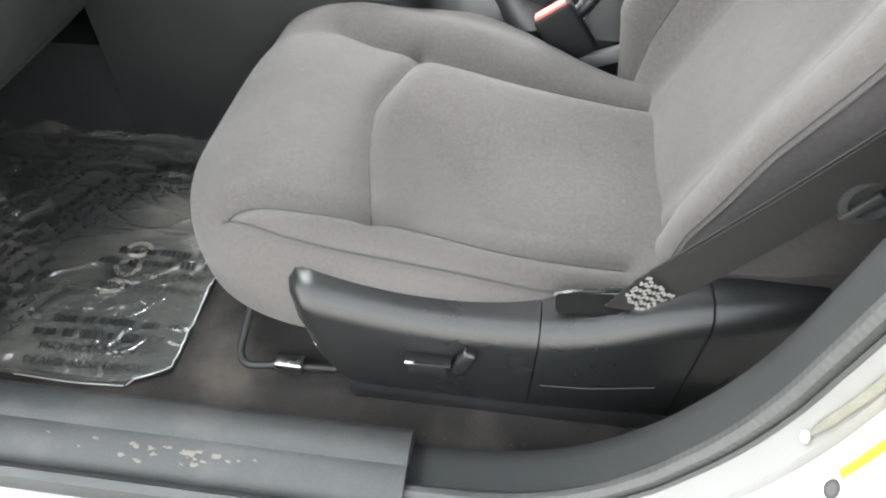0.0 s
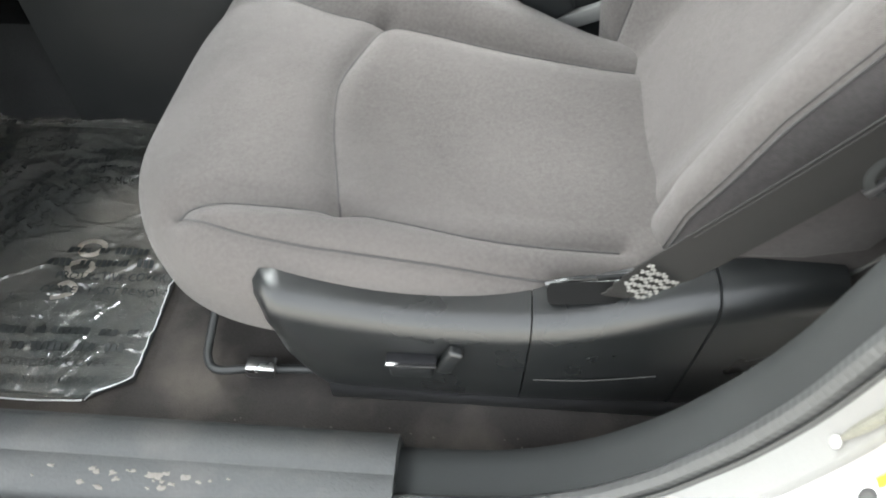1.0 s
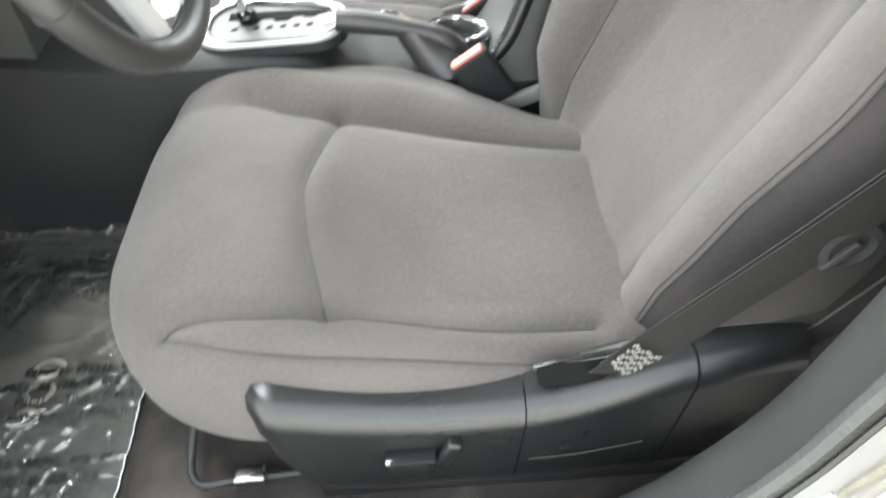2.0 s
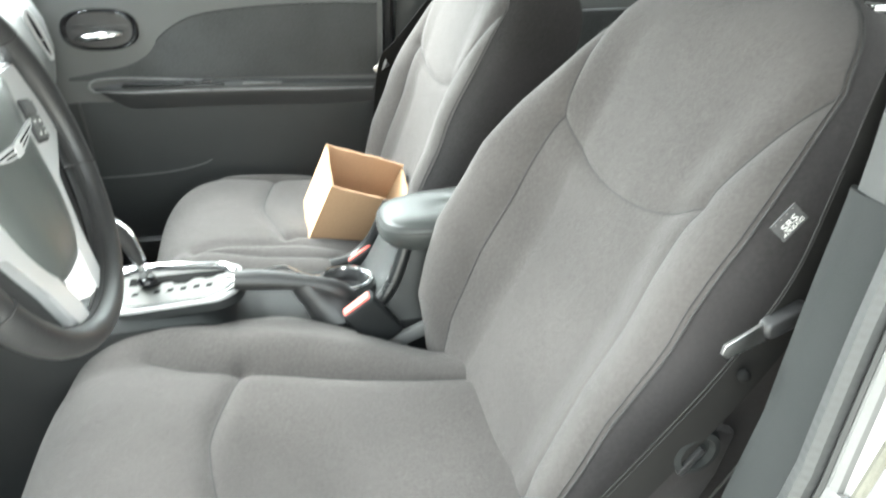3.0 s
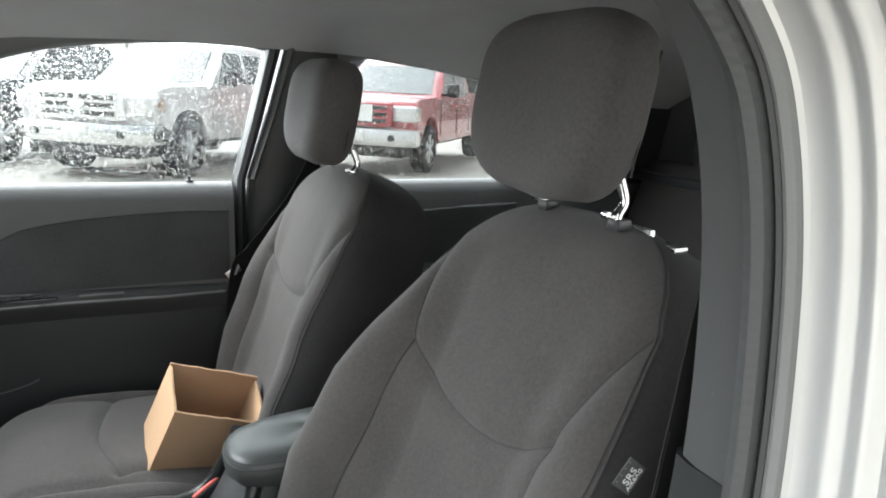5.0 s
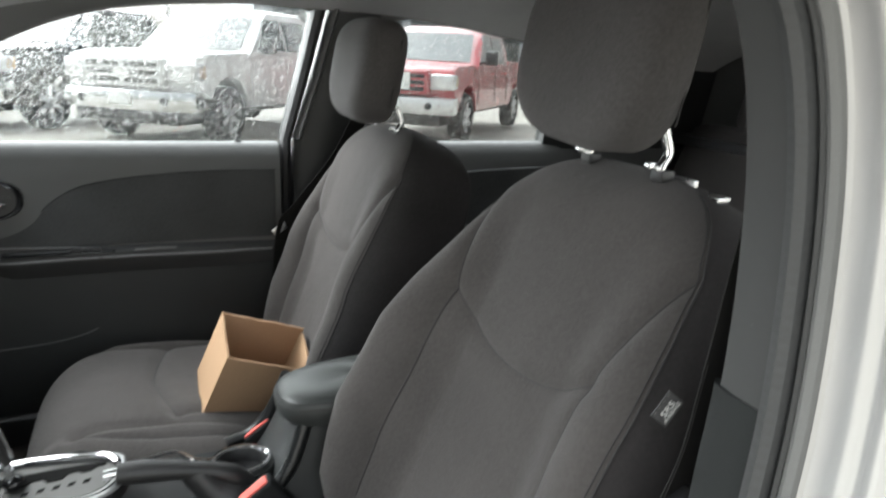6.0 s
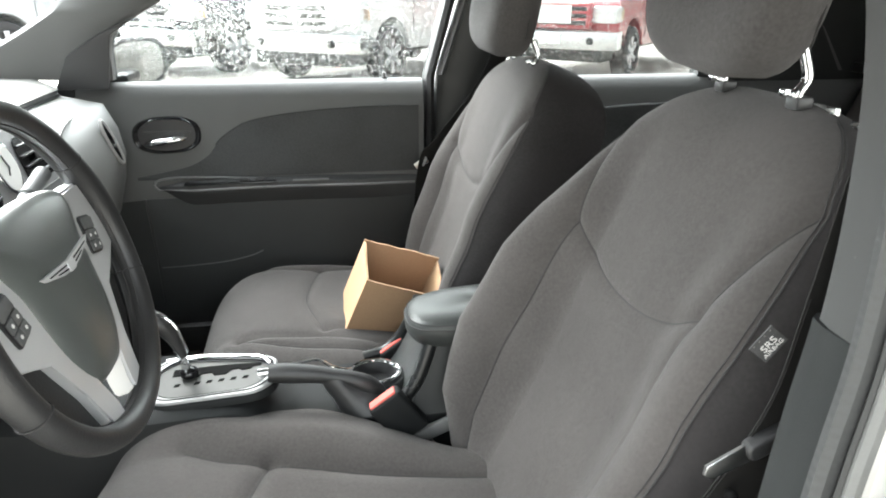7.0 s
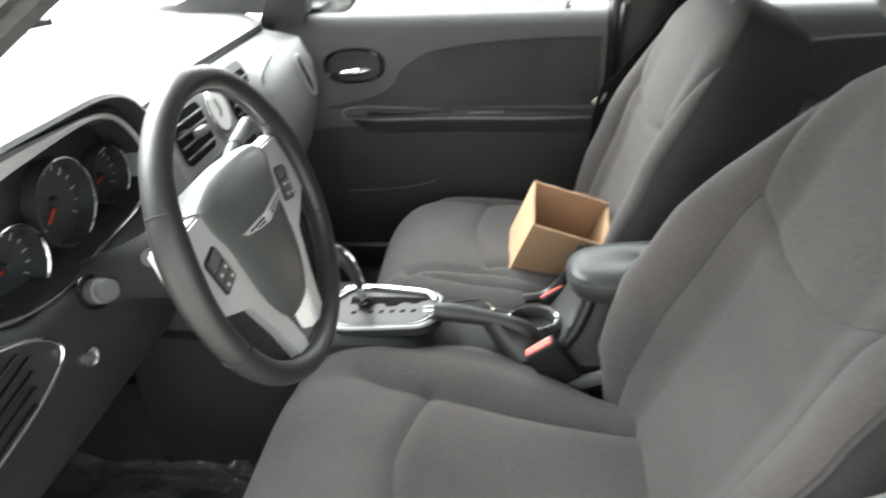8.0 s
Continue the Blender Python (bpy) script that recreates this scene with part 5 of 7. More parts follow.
slab(bm, [(-0.024, -0.008), (0.012, -0.010), (0.012, 0.010), (-0.024, 0.008)], frame_of((0.385, 0.606, 0.788), (0.8, 0, 0.55), (-0.55, 0, 0.8)), 0.003, 0.0008)
part("tongue", bm, STEEL, pbelt, "steel belt tongue")
# passenger seat base
bm = bmesh.new()
box(bm, (-0.03, 0.12, 0.29), (0.42, 0.58, 0.395), 0.015)
part("seat_base", bm, PLASTIC_BLACK, passenger_seat)
# ---------------------------------------------------------------- centre console
console = thing("center_console", "charcoal plastic centre console with silver shifter bezel", "center console")
bm = bmesh.new()
rings = []
for i in range(45):
    x = -0.50 + 1.05 * i / 44
    w = 0.100 + 0.018 * float(smooth(0.0, -0.35, x)) - 0.006 * float(smooth(0.05, 0.2, x))
    top = 0.545 + 0.040 * float(smooth(0.05, -0.02, x)) + 0.02 * float(smooth(-0.2, -0.45, x)) + 0.012 * float(smooth(0.22, 0.34, x))
    rings.append([(x, -w, 0.30), (x, -w, top - 0.035), (x, -w + 0.006, top - 0.012), (x, -w + 0.022, top), (x, 0, top + 0.002), (x, w - 0.022, top), (x, w - 0.006, top - 0.012), (x, w, top - 0.035), (x, w, 0.30)])
loft(bm, rings)
part("console_body", bm, CONSOLE, console)
# shifter bezel
BZ = Matrix.Translation((-0.062, -0.012, 0.594)) @ Matrix.Rotation(radians(-3), 4, "Y")
def taper(points):
    """Narrows an outline towards its rear on the far side."""
    return [(x, y * (1 - 0.38 * float(smooth(-0.06, 0.10, x))) if y > 0 else y) for x, y in points]


outer = taper(rounded(0.205, 0.142, 0.045, 10))
bm = bmesh.new()
skirt = bmesh.new()
loft(skirt, [[BZ @ Vector((x * s, y * s, h)) for x, y in outer] for s, h in ((1.03, -0.012), (1.015, -0.002), (0.995, 0.0005))], caps=False)
part("bezel_skirt", skirt, CONSOLE, console)
steps = ((1.0, 0.001), (1.0, 0.003), (0.985, 0.0055), (0.93, 0.006), (0.88, 0.005), (0.875, 0.001))
loft(bm, [[BZ @ Vector((x * s if s == 1 else math.copysign(abs(x) - (1 - s) * 0.10, x), y if s == 1 else math.copysign(max(0, abs(y) - (1 - s) * 0.10), y), h)) for x, y in outer] for s, h in steps], caps=False)
bezel = part("shifter_bezel", bm, material("bezel_silver", (0.24, 0.243, 0.245), 0.46, 0.4, fine=1500, bump=0.05, vary=0.05), console, "satin silver shifter bezel")
bm = bmesh.new()
slab(bm, taper(rounded(0.185, 0.122, 0.036, 8)), BZ @ Matrix.Translation((0, 0, -0.006)), 0.007)
plate = part("gate_plate", bm, GATE, bezel, "grey shift gate plate")
bm = bmesh.new()
slab(bm, [(-0.066, 0.012), (-0.046, 0.011), (-0.042, 0.003), (-0.024, 0.002), (-0.018, 0.010), (-0.004, 0.010), (0.002, 0.000), (0.020, 0.000), (0.028, 0.011), (0.040, 0.012), (0.046, 0.006), (0.058, 0.007), (0.064, 0.014), (0.076, 0.015), (0.076, 0.022), (0.02, 0.029), (-0.066, 0.033)], BZ @ Matrix.Translation((0, 0, 0.0012)), 0.0012)
part("gate_slot", bm, MATTE_BLACK, plate)
for k in range(6):
    bm = bmesh.new()
    x = -0.055 + (0.0 if k == 0 else 0.012) + 0.019 * k
    slab(bm, [(x - 0.004, -0.020), (x + 0.004, -0.020), (x + 0.006, -0.013), (x - 0.002, -0.013)], BZ @ Matrix.Translation((0, 0, 0.0012)), 0.0008)
    part("gate_mark", bm, MATTE_BLACK, plate, even=False)
bm = bmesh.new()
tube(bm, [BZ @ Vector(p) for p in curve([(-0.082, 0.058, 0.006), (-0.03, 0.058, 0.007), (0.03, 0.046, 0.007), (0.075, 0.032, 0.007), (0.092, 0.008, 0.006)], 6)], 0.004, 8)
part("bezel_bead", bm, CHROME, bezel)
for grow, high in ((0.935, 0.0062), (0.872, 0.0045)):
    bm = bmesh.new()
    tube(bm, [BZ @ Vector((math.copysign(abs(x) - (1 - grow) * 0.10, x), math.copysign(max(0, abs(y) - (1 - grow) * 0.10), y), high)) for x, y in outer], 0.0011, 5, close=True)
    part("bezel_line", bm, MATTE_BLACK, bezel)
# shift lever
shifter = thing("gear_lever", "black leather gear lever with chrome trim", "gear lever")
bm = bmesh.new()
tube(bm, curve([(-0.100, -0.006, 0.590), (-0.107, -0.006, 0.630), (-0.118, -0.006, 0.668)], 5), [0.007] * 11, 10)
part("lever_rod", bm, CHROME, shifter)
bm = bmesh.new()
pts = curve([(-0.106, -0.006, 0.632), (-0.114, -0.006, 0.660), (-0.126, -0.006, 0.686), (-0.140, -0.006, 0.700), (-0.150, -0.006, 0.701)], 5)
tube(bm, pts, [0.007 + 0.009 * float(smooth(0, 0.7, i / (len(pts) - 1))) - 0.005 * float(smooth(0.85, 1, i / (len(pts) - 1))) for i in range(len(pts))], 14)
kn = part("lever_knob", bm, LEATHER, shifter, "black leather knob")
bm = bmesh.new()
tube(bm, curve([(-0.098, -0.007, 0.640), (-0.103, -0.009, 0.668), (-0.112, -0.010, 0.694), (-0.128, -0.009, 0.710), (-0.140, -0.008, 0.714)], 5), 0.0028, 8)
part("knob_trim", bm, CHROME, kn, "chrome knob trim")
bm = bmesh.new()
bmesh.ops.create_uvsphere(bm, u_segments=14, v_segments=8, radius=0.015, matrix=Matrix.Translation((-0.100, -0.006, 0.602)) @ Matrix.Diagonal((1, 1, 0.7, 1)))
part("lever_collar", bm, GLOSS_BLACK, shifter)
# parking brake
brake = thing("parking_brake", "black leather parking brake lever with chrome button", "parking brake")
bm = bmesh.new()
pts = curve([(0.030, -0.052, 0.615), (0.07, -0.053, 0.611), (0.12, -0.055, 0.603), (0.160, -0.056, 0.592), (0.19, -0.056, 0.575), (0.212, -0.056, 0.548)], 5)
tube(bm, pts, [0.0150 + 0.0018 * math.sin(i * 0.4) for i in range(len(pts))], 12)
hb = part("grip", bm, LEATHER, brake)
bm = bmesh.new()
tube(bm, [(0.014, -0.052, 0.616), (0.033, -0.052, 0.617)], 0.0075, 12)
part("release_button", bm, CHROME, hb, "chrome release button")
bm = bmesh.new()
rings = []
for t in np.linspace(0, 1, 9):
    c = Vector((0.135 + 0.055 * t, -0.056, 0.598 - 0.055 * t))
    a = 0.018 + 0.022 * t
    rings.append([c + Vector((math.cos(q) * a * 1.35, math.sin(q) * a * (0.75 + 0.25 * t), 0.004 * math.sin(3 * q + 5 * t))) for q in np.linspace(0, 2 * math.pi, 25)[:-1]])
loft(bm, rings)
part("boot", bm, LEATHER, brake, "soft black leather boot")
for dz in (0.011, -0.011):
    bm = bmesh.new()
    tube(bm, [p + Vector((0, -0.008, dz)) for p in pts[3:20]], 0.0008, 5)
    part("seam", bm, THREAD, hb)
# cup holder
bm = bmesh.new()
CU = Vector((0.202, -0.010, 0.568))
tube(bm, [CU + Vector((0.042 * math.cos(a), 0.037 * math.sin(a), 0.006)) for a in np.linspace(0, 2 * math.pi, 37)[:-1]], 0.0042, 8, close=True)
ring = part("cup_ring", bm, CHROME, console, "chrome cup holder ring")
bm = bmesh.new()
loft(bm, [[CU + Vector((r * 0.052 * math.cos(a), r * 0.047 * math.sin(a), h)) for a in np.linspace(0, 2 * math.pi, 41)[:-1]] for r, h in ((1.12, -0.03), (1.06, -0.008), (0.98, 0.001), (0.86, 0.003), (0.80, 0.000))], caps=False)
part("cup_plinth", bm, PLASTIC_SOFT, console, "raised rim round the cup holder")
bm = bmesh.new()
loft(bm, [[CU + Vector((r * 0.040 * math.cos(a), r * 0.035 * math.sin(a), h)) for a in np.linspace(0, 2 * math.pi, 37)[:-1]] for r, h in ((1.0, -0.016), (1.02, 0.004), (0.97, 0.002), (0.93, -0.016), (0.02, -0.017))], caps=False)
part("cup_well", bm, PLASTIC_BLACK, ring)
bm = bmesh.new()
tube(bm, curve([(0.040, 0.012, 0.590), (0.070, 0.010, 0.592), (0.105, 0.016, 0.592), (0.130, -0.004, 0.588), (0.150, -0.004, 0.580), (0.164, 0.004, 0.575)], 6), 0.0028, 8)
part("chrome_strip", bm, CHROME, console, "wavy chrome strip to the cup holder")
# rear tower and padded lid
bm = bmesh.new()
rings = []
for i in range(15):
    t = i / 14
    xf = 0.222 + 0.068 * t ** 0.6
    z = 0.535 + 0.135 * t
    w = 0.094 - 0.022 * t
    rings.append([(xf, -w + 0.02, z), (xf + 0.012, -w + 0.004, z), (xf + 0.05, -w, z), (0.54, -w, z), (0.54, w, z), (xf + 0.05, w, z), (xf + 0.012, w - 0.004, z), (xf, w - 0.02, z)])
loft(bm, rings)
part("console_tower", bm, PLASTIC_SOFT, console)
for s in (-1, 1):
    bm = bmesh.new()
    tube(bm, curve([(0.190, s * 0.086, 0.548), (0.232, s * 0.088, 0.560), (0.262, s * 0.086, 0.592), (0.280, s * 0.080, 0.632), (0.292, s * 0.074, 0.668)], 6), 0.011, 10)
    part("console_arm", bm, PLASTIC, console)
lid = thing("armrest", "grey vinyl padded console armrest lid with stitched edge", "armrest")
bm = bmesh.new()
rings = []
LIDC = Vector((0.380, -0.034, 0.689))
pl = [(math.copysign(abs(math.cos(a)) ** 0.66, math.cos(a)), math.copysign(abs(math.sin(a)) ** 0.66, math.sin(a))) for a in np.linspace(0, 2 * math.pi, 41)[:-1]]
for s, h in ((0.80, -0.030), (0.92, -0.026), (0.985, -0.015), (0.995, -0.002), (0.975, 0.008), (0.93, 0.015), (0.84, 0.020), (0.6, 0.024), (0.3, 0.026), (0.02, 0.0265)):
    rings.append([LIDC + Vector((0.128 * s * a, 0.070 * s * b, h + 0.006 * a)) for a, b in pl])
loft(bm, rings)
pad = part("pad", bm, LEATHER_LID, lid)
for s, h in ((0.985, 0.0035), (0.957, 0.0115)):
    bm = bmesh.new()
    tube(bm, [LIDC + Vector((0.128 * s * a, 0.070 * s * b, h + 0.006 * a)) for a, b in pl], 0.0012, 6, close=True)
    part("lid_seam", bm, THREAD, pad)
bm = bmesh.new()
bmesh.ops.create_cube(bm, size=1, matrix=Matrix.LocRotScale((0.40, -0.030, 0.662), None, (0.17, 0.105, 0.02)))
part("lid_base", bm, PLASTIC_BLACK, lid)
bm = bmesh.new()
box(bm, (0.245, -0.118, 0.505), (0.345, -0.104, 0.530), 0.006, Matrix.Translation((0.29, -0.11, 0.52)) @ Matrix.Rotation(radians(-22), 4, "Y") @ Matrix.Translation((-0.29, 0.11, -0.52)))
part("hinge_cover", bm, PLASTIC_TRIM, driver_seat, "grey plastic inner hinge cover")

# ---------------------------------------------------------------- cardboard box on the passenger seat
carton = thing("cardboard_box", "open brown cardboard box on the passenger seat", "cardboard box")
ex, ey = Vector((0.9395, 0.0334, -0.341)).normalized(), Vector((0.0442, 0.9751, 0.2175))
ey = (ey - ex * ey.dot(ex)).normalized()
ez = ex.cross(ey)
CM = Matrix((ex, ey, ez)).transposed().to_4x4()
CM.translation = Vector((0.158, 0.213, 0.531))
W_, D_, H_ = 0.170, 0.143, 0.143
T_ = 0.004
for nm, lo, hi in (("front_wall", (0, 0, 0), (W_, T_, H_)), ("back_wall", (0, D_ - T_, 0), (W_, D_, H_ + 0.004)), ("side_wall", (0, T_, 0), (T_, D_ - T_, H_)), ("side_wall", (W_ - T_, T_, 0), (W_, D_ - T_, H_ - 0.002)), ("bottom", (T_, T_, 0), (W_ - T_, D_ - T_, T_))):
    bm = bmesh.new()
    box(bm, lo, hi, 0.0)
    es = [e for e in bm.edges if abs(e.verts[0].co.z - e.verts[1].co.z) < 1e-6 and e.verts[0].co.z > 0.05 and e.calc_length() > 0.05]
    bmesh.ops.subdivide_edges(bm, edges=es, cuts=14, use_grid_fill=True)
    for v in bm.verts:
        if v.co.z > 0.05:
            v.co.z += 0.0025 * noise.noise((v.co.x * 60, v.co.y * 60, 3)) + 0.004 * noise.noise((v.co.x * 9, v.co.y * 9, 1))
    bm.transform(CM)
    part(nm, bm, CARD_IN if nm in ("back_wall", "bottom") else CARD, carton, sharp=30)
bm = bmesh.new()
box(bm, (W_ - 0.042, -0.0012, 0.012), (W_ - 0.004, -0.0002, 0.062), 0, CM)
lab = part("shipping_label", bm, PAPER, carton, "white printed label")
for k in range(5):
    bm = bmesh.new()
    box(bm, (W_ - 0.038 + 0.002 * (k % 2), -0.002, 0.02 + 0.008 * k), (W_ - 0.012 - 0.004 * (k % 3), -0.0013, 0.0235 + 0.008 * k), 0, CM)
    part("print_bar", bm, INK, lab, even=False)

# ---------------------------------------------------------------- floor mat under printed film
matt = thing("floor_mat", "dark floor mat soiled with pale mud", "floor mat")
MAT_ = material("floor_mat_pile", (0.016, 0.020, 0.021), 0.9, fine=350, bump=0.8, vary=0.3, broad=8, dirt=(0.24, 0.20, 0.16), dirt_amount=0.32)
bm = bmesh.new()
mo = [(-0.745, -0.115), (-0.40, -0.118), (-0.30, -0.16), (-0.245, -0.40), (-0.245, -0.575), (-0.30, -0.602), (-0.50, -0.598), (-0.745, -0.590)]
slab(bm, mo, Matrix.Translation((0, 0, 0.283)), 0.008, 0.003)
part("mat", bm, MAT_, matt)
for cx, cy_ in ((-0.378, -0.378), (-0.380, -0.416)):
    bm = bmesh.new()
    tube(bm, [(cx + 0.017 * math.cos(a) * (1 + 0.1 * math.sin(3 * a)), cy_ + 0.013 * math.sin(a), 0.2925) for a in np.linspace(0, 2 * math.pi, 25)[:-1]], 0.0042, 6, flat=0.3, up=(0, 0, 1), close=True)
    part("stitched_ring", bm, material("tan_thread", (0.55, 0.47, 0.40), 0.9, fine=800, bump=0.4), matt, "tan stitched ring")
bm = bmesh.new()
tube(bm, curve([(-0.396, -0.446, 0.2925), (-0.386, -0.440, 0.2925), (-0.374, -0.446, 0.2925), (-0.372, -0.455, 0.2925), (-0.384, -0.462, 0.2925), (-0.398, -0.466, 0.2925)], 5), 0.004, 6, flat=0.3, up=(0, 0, 1))
part("stitched_stroke", bm, material("tan_stroke", (0.50, 0.43, 0.36), 0.9, fine=800, bump=0.4), matt, "tan stitched stroke")

film = thing("protective_film", "crumpled clear plastic film printed with dark words over the mat", "plastic film")


def film_height(x, y):
    """Height of the crumpled film over (x, y): folds, creases and small puckers."""
    q = 0.55 * noise.noise((x * 6, y * 6, 5)) + 0.25 * noise.noise((x * 19 + 3, y * 15, 9))
    bend = 0.05 * noise.noise((x * 4, y * 4, 13))
    for turn, wide, keep, seed in ((0.6, 17, 0.45, 21), (-0.5, 21, 0.6, 31), (1.2, 26, 0.65, 41), (0.1, 33, 0.6, 51), (0.9, 42, 0.6, 61), (-0.2, 38, 0.5, 71)):
        along, over = x * math.cos(turn) + y * math.sin(turn), y * math.cos(turn) - x * math.sin(turn) + bend
        q += keep * max(0.0, 1 - 7 * abs(noise.noise((along * wide * 0.22, over * wide, seed)))) * max(0.0, 0.25 + noise.noise((along * 5, over * 5, seed + 3)))
    base = 0.20 * float(smooth(-0.74, -1.02, x))
    return max(0.2985 + 0.0100 * q, 0.2945) + base


fv, ff, FN, FM = [], [], 290, 250
for i in range(FN + 1):
    for j in range(FM + 1):
        u, v = i / FN, j / FM
        xr = -0.238 - 0.10 * float(smooth(0.75, 1.0, v)) - 0.05 * float(smooth(0.06, 0.0, v))
        x = -0.86 + (xr + 0.86) * u
        y = -0.612 + 0.515 * v + 0.012 * noise.noise((x * 6, 0, 2)) * float(smooth(0.1, 0, v))
        z = film_height(x, y) + 0.012 * float(smooth(0.93, 1.0, u)) * (0.4 + noise.noise((y * 30, 1, 1))) - 0.006 * float(smooth(0.05, 0, v))
        z += 0.020 * float(smooth(0.90, 1.0, v)) * (0.5 + noise.noise((x * 16, 4, 4)))
        fv.append((x, y, max(z, 0.2945 + 0.20 * float(smooth(-0.74, -1.02, x)))))
for i in range(FN):
    for j in range(FM):
        a = i * (FM + 1) + j
        ff.append((a, a + FM + 1, a + FM + 2, a + 1))
fs = sheet("film_sheet", fv, ff, FILM, film, sharp=35)
fs.visible_shadow = False
bm = bmesh.new()
tube(bm, [Vector(fv[FN * (FM + 1) + j]) for j in range(0, 126, 4)], [0.0007 + 0.0010 * abs(noise.noise((j * 0.2, 0, 0))) for j in range(0, 126, 4)], 5)
tube(bm, [Vector(fv[i * (FM + 1)]) for i in range(212, FN + 1, 4)], 0.0010, 5)
part("film_edge", bm, material("film_edge", (0.5, 0.5, 0.5), 0.2, fine=300, bump=0.1), film, "bright folded film edge")
PRINT = material("dark_green_print", (0.004, 0.006, 0.006), 0.6, fine=300, bump=0.0)
for x, y, turn in ((-0.352, -0.578, 2), (-0.325, -0.445, 1), (-0.365, -0.245, 3), (-0.490, -0.540, 62), (-0.475, -0.330, 62), (-0.565, -0.470, 62), (-0.60, -0.53, 3), (-0.59, -0.30, 62), (-0.56, -0.18, 4), (-0.72, -0.47, 60), (-0.70, -0.26, 4)):
    m = Matrix.Translation((x, y, 0)) @ Matrix.Rotation(radians(turn), 4, "Z")
    for row, words in ((-0.012, "DEALER MUST REMOVE"), (0.012, "PROTECTIVE COVER")):
        ob = writing("film_print", words, 0.0165, m @ Matrix.Translation((0, row, 0)), PRINT, film)
        for vert in ob.data.vertices:
            vert.co.z += film_height(vert.co.x, vert.co.y) + 0.0030
    for row in (0.034, 0.056):
        bm, left = bmesh.new(), -0.095 + 0.02 * (row > 0.04)
        for wide in (0.036, 0.016, 0.052, 0.028, 0.024):
            for k in range(int(wide / 0.008)):
                box(bm, (left + 0.008 * k, row - 0.0055, 0), (left + 0.008 * k + 0.0062, row + 0.0055, 0.0003), 0, m)
            left += wide + 0.007
        for vert in bm.verts:
            vert.co.z += film_height(vert.co.x, vert.co.y) + 0.0030
        part("film_print", bm, PRINT, film, even=False)


# ---------------------------------------------------------------- dashboard
dash = thing("dashboard", "charcoal dashboard with pale sunlit top and silver trims", "dashboard")
bm = bmesh.new()
rings = []
for j in range(57):
    y = -0.69 + 1.385 * j / 56
    drv = float(smooth(-0.60, -0.46, y)) * float(smooth(-0.04, -0.12, y))
    mid = float(smooth(-0.13, -0.06, y)) * float(smooth(0.22, 0.14, y))
    pas = float(smooth(0.16, 0.30, y))
    end = float(smooth(0.62, 0.695, abs(y)))
    hood = 0.050 * drv * max(0.0, 1 - ((y + 0.31) / 0.27) ** 2)
    lip = -0.430 + 0.03 * mid + 0.045 * drv - 0.04 * end
    face = -0.405 + 0.075 * pas + 0.055 * mid - 0.04 * drv - 0.09 * end
    low = -0.47 + 0.10 * pas + 0.10 * drv * 0.6
    rings.append([(-1.04, y, 0.965), (-0.80, y, 0.990 + 0.2 * hood), (-0.62, y, 0.992 + 0.6 * hood), (-0.50, y, 0.990 + 0.95 * hood), (lip - 0.02, y, 0.984 + hood), (lip, y, 0.975 + hood), (lip - 0.004, y, 0.962 + hood * 0.9),
                  (face - 0.06 * drv - 0.012, y, 0.945 + hood * 0.5), (face - 0.055 * drv + 0.012 * pas, y, 0.89), (face + 0.02 * pas, y, 0.835), (face + 0.012 * pas + 0.02 * drv, y, 0.775), (face - 0.01 + 0.03 * drv, y, 0.70), (low - 0.02, y, 0.60), (low - 0.12, y, 0.52), (-0.75, y, 0.49), (-1.04, y, 0.50)])
loft(bm, rings)
shell = part("dash_shell", bm, DASH_FACE_LIT, dash, sharp=60)
# driver's side stays dark; only the rest carries the painted light
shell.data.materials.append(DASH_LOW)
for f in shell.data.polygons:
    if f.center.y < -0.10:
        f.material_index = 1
# pale upper skin laid 4 mm over the shell's top
bm = bmesh.new()
loft(bm, [[(p[0], p[1], p[2] + 0.004) for p in r[:5]] + [(r[5][0] + 0.002, r[5][1], r[5][2] + 0.003)] for r in rings], caps=False, closed=False)
part("dash_top", bm, DASH, dash, "pale grey dash top skin", sharp=60)
bm = bmesh.new()
tube(bm, [(r[6][0] + 0.004, r[6][1], r[6][2] + 0.003) for r in rings[36:56]], 0.003, 6)
part("dash_gap", bm, PLASTIC_BLACK, dash)
# passenger side moulding and end vent
bm = bmesh.new()
tube(bm, curve([(-0.346, 0.430, 0.947), (-0.341, 0.373, 0.945), (-0.337, 0.328, 0.937), (-0.332, 0.303, 0.925), (-0.328, 0.300, 0.900)], 6), [0.0008 + 0.0026 * math.sin(math.pi * i / 24) for i in range(25)], 6)
part("mould_crease", bm, PLASTIC_BLACK, dash)
PV = frame_of((-0.317, 0.540, 0.873), (0.10, 0.84, 0.54), (-0.12, -0.54, 0.84))
bm = bmesh.new()
tube(bm, [PV @ Vector((0.013 * math.cos(a), 0.062 * math.sin(a), 0.004)) for a in np.linspace(0, 2 * math.pi, 29)[:-1]], 0.004, 8, close=True)
pv = part("side_vent", bm, SILVER, dash, "silver rimmed side vent")
bm = bmesh.new()
slab(bm, [(0.012 * math.cos(a), 0.060 * math.sin(a)) for a in np.linspace(0, 2 * math.pi, 29)[:-1]], PV, 0.005)
part("vent_core", bm, GLOSS_BLACK, pv)
# instrument hood, bright arch, cluster
bm = bmesh.new()


def arch(n=41, a0=-0.535, a1=-0.085, base=0.920, rise=0.108):
    out = []
    for k in range(n):
        t = k / (n - 1)
        y = a0 + (a1 - a0) * t
        s = max(0.0, 1 - abs(2 * t - 1) ** 5)
        out.append((y, base + rise * s ** 0.9))
    return out


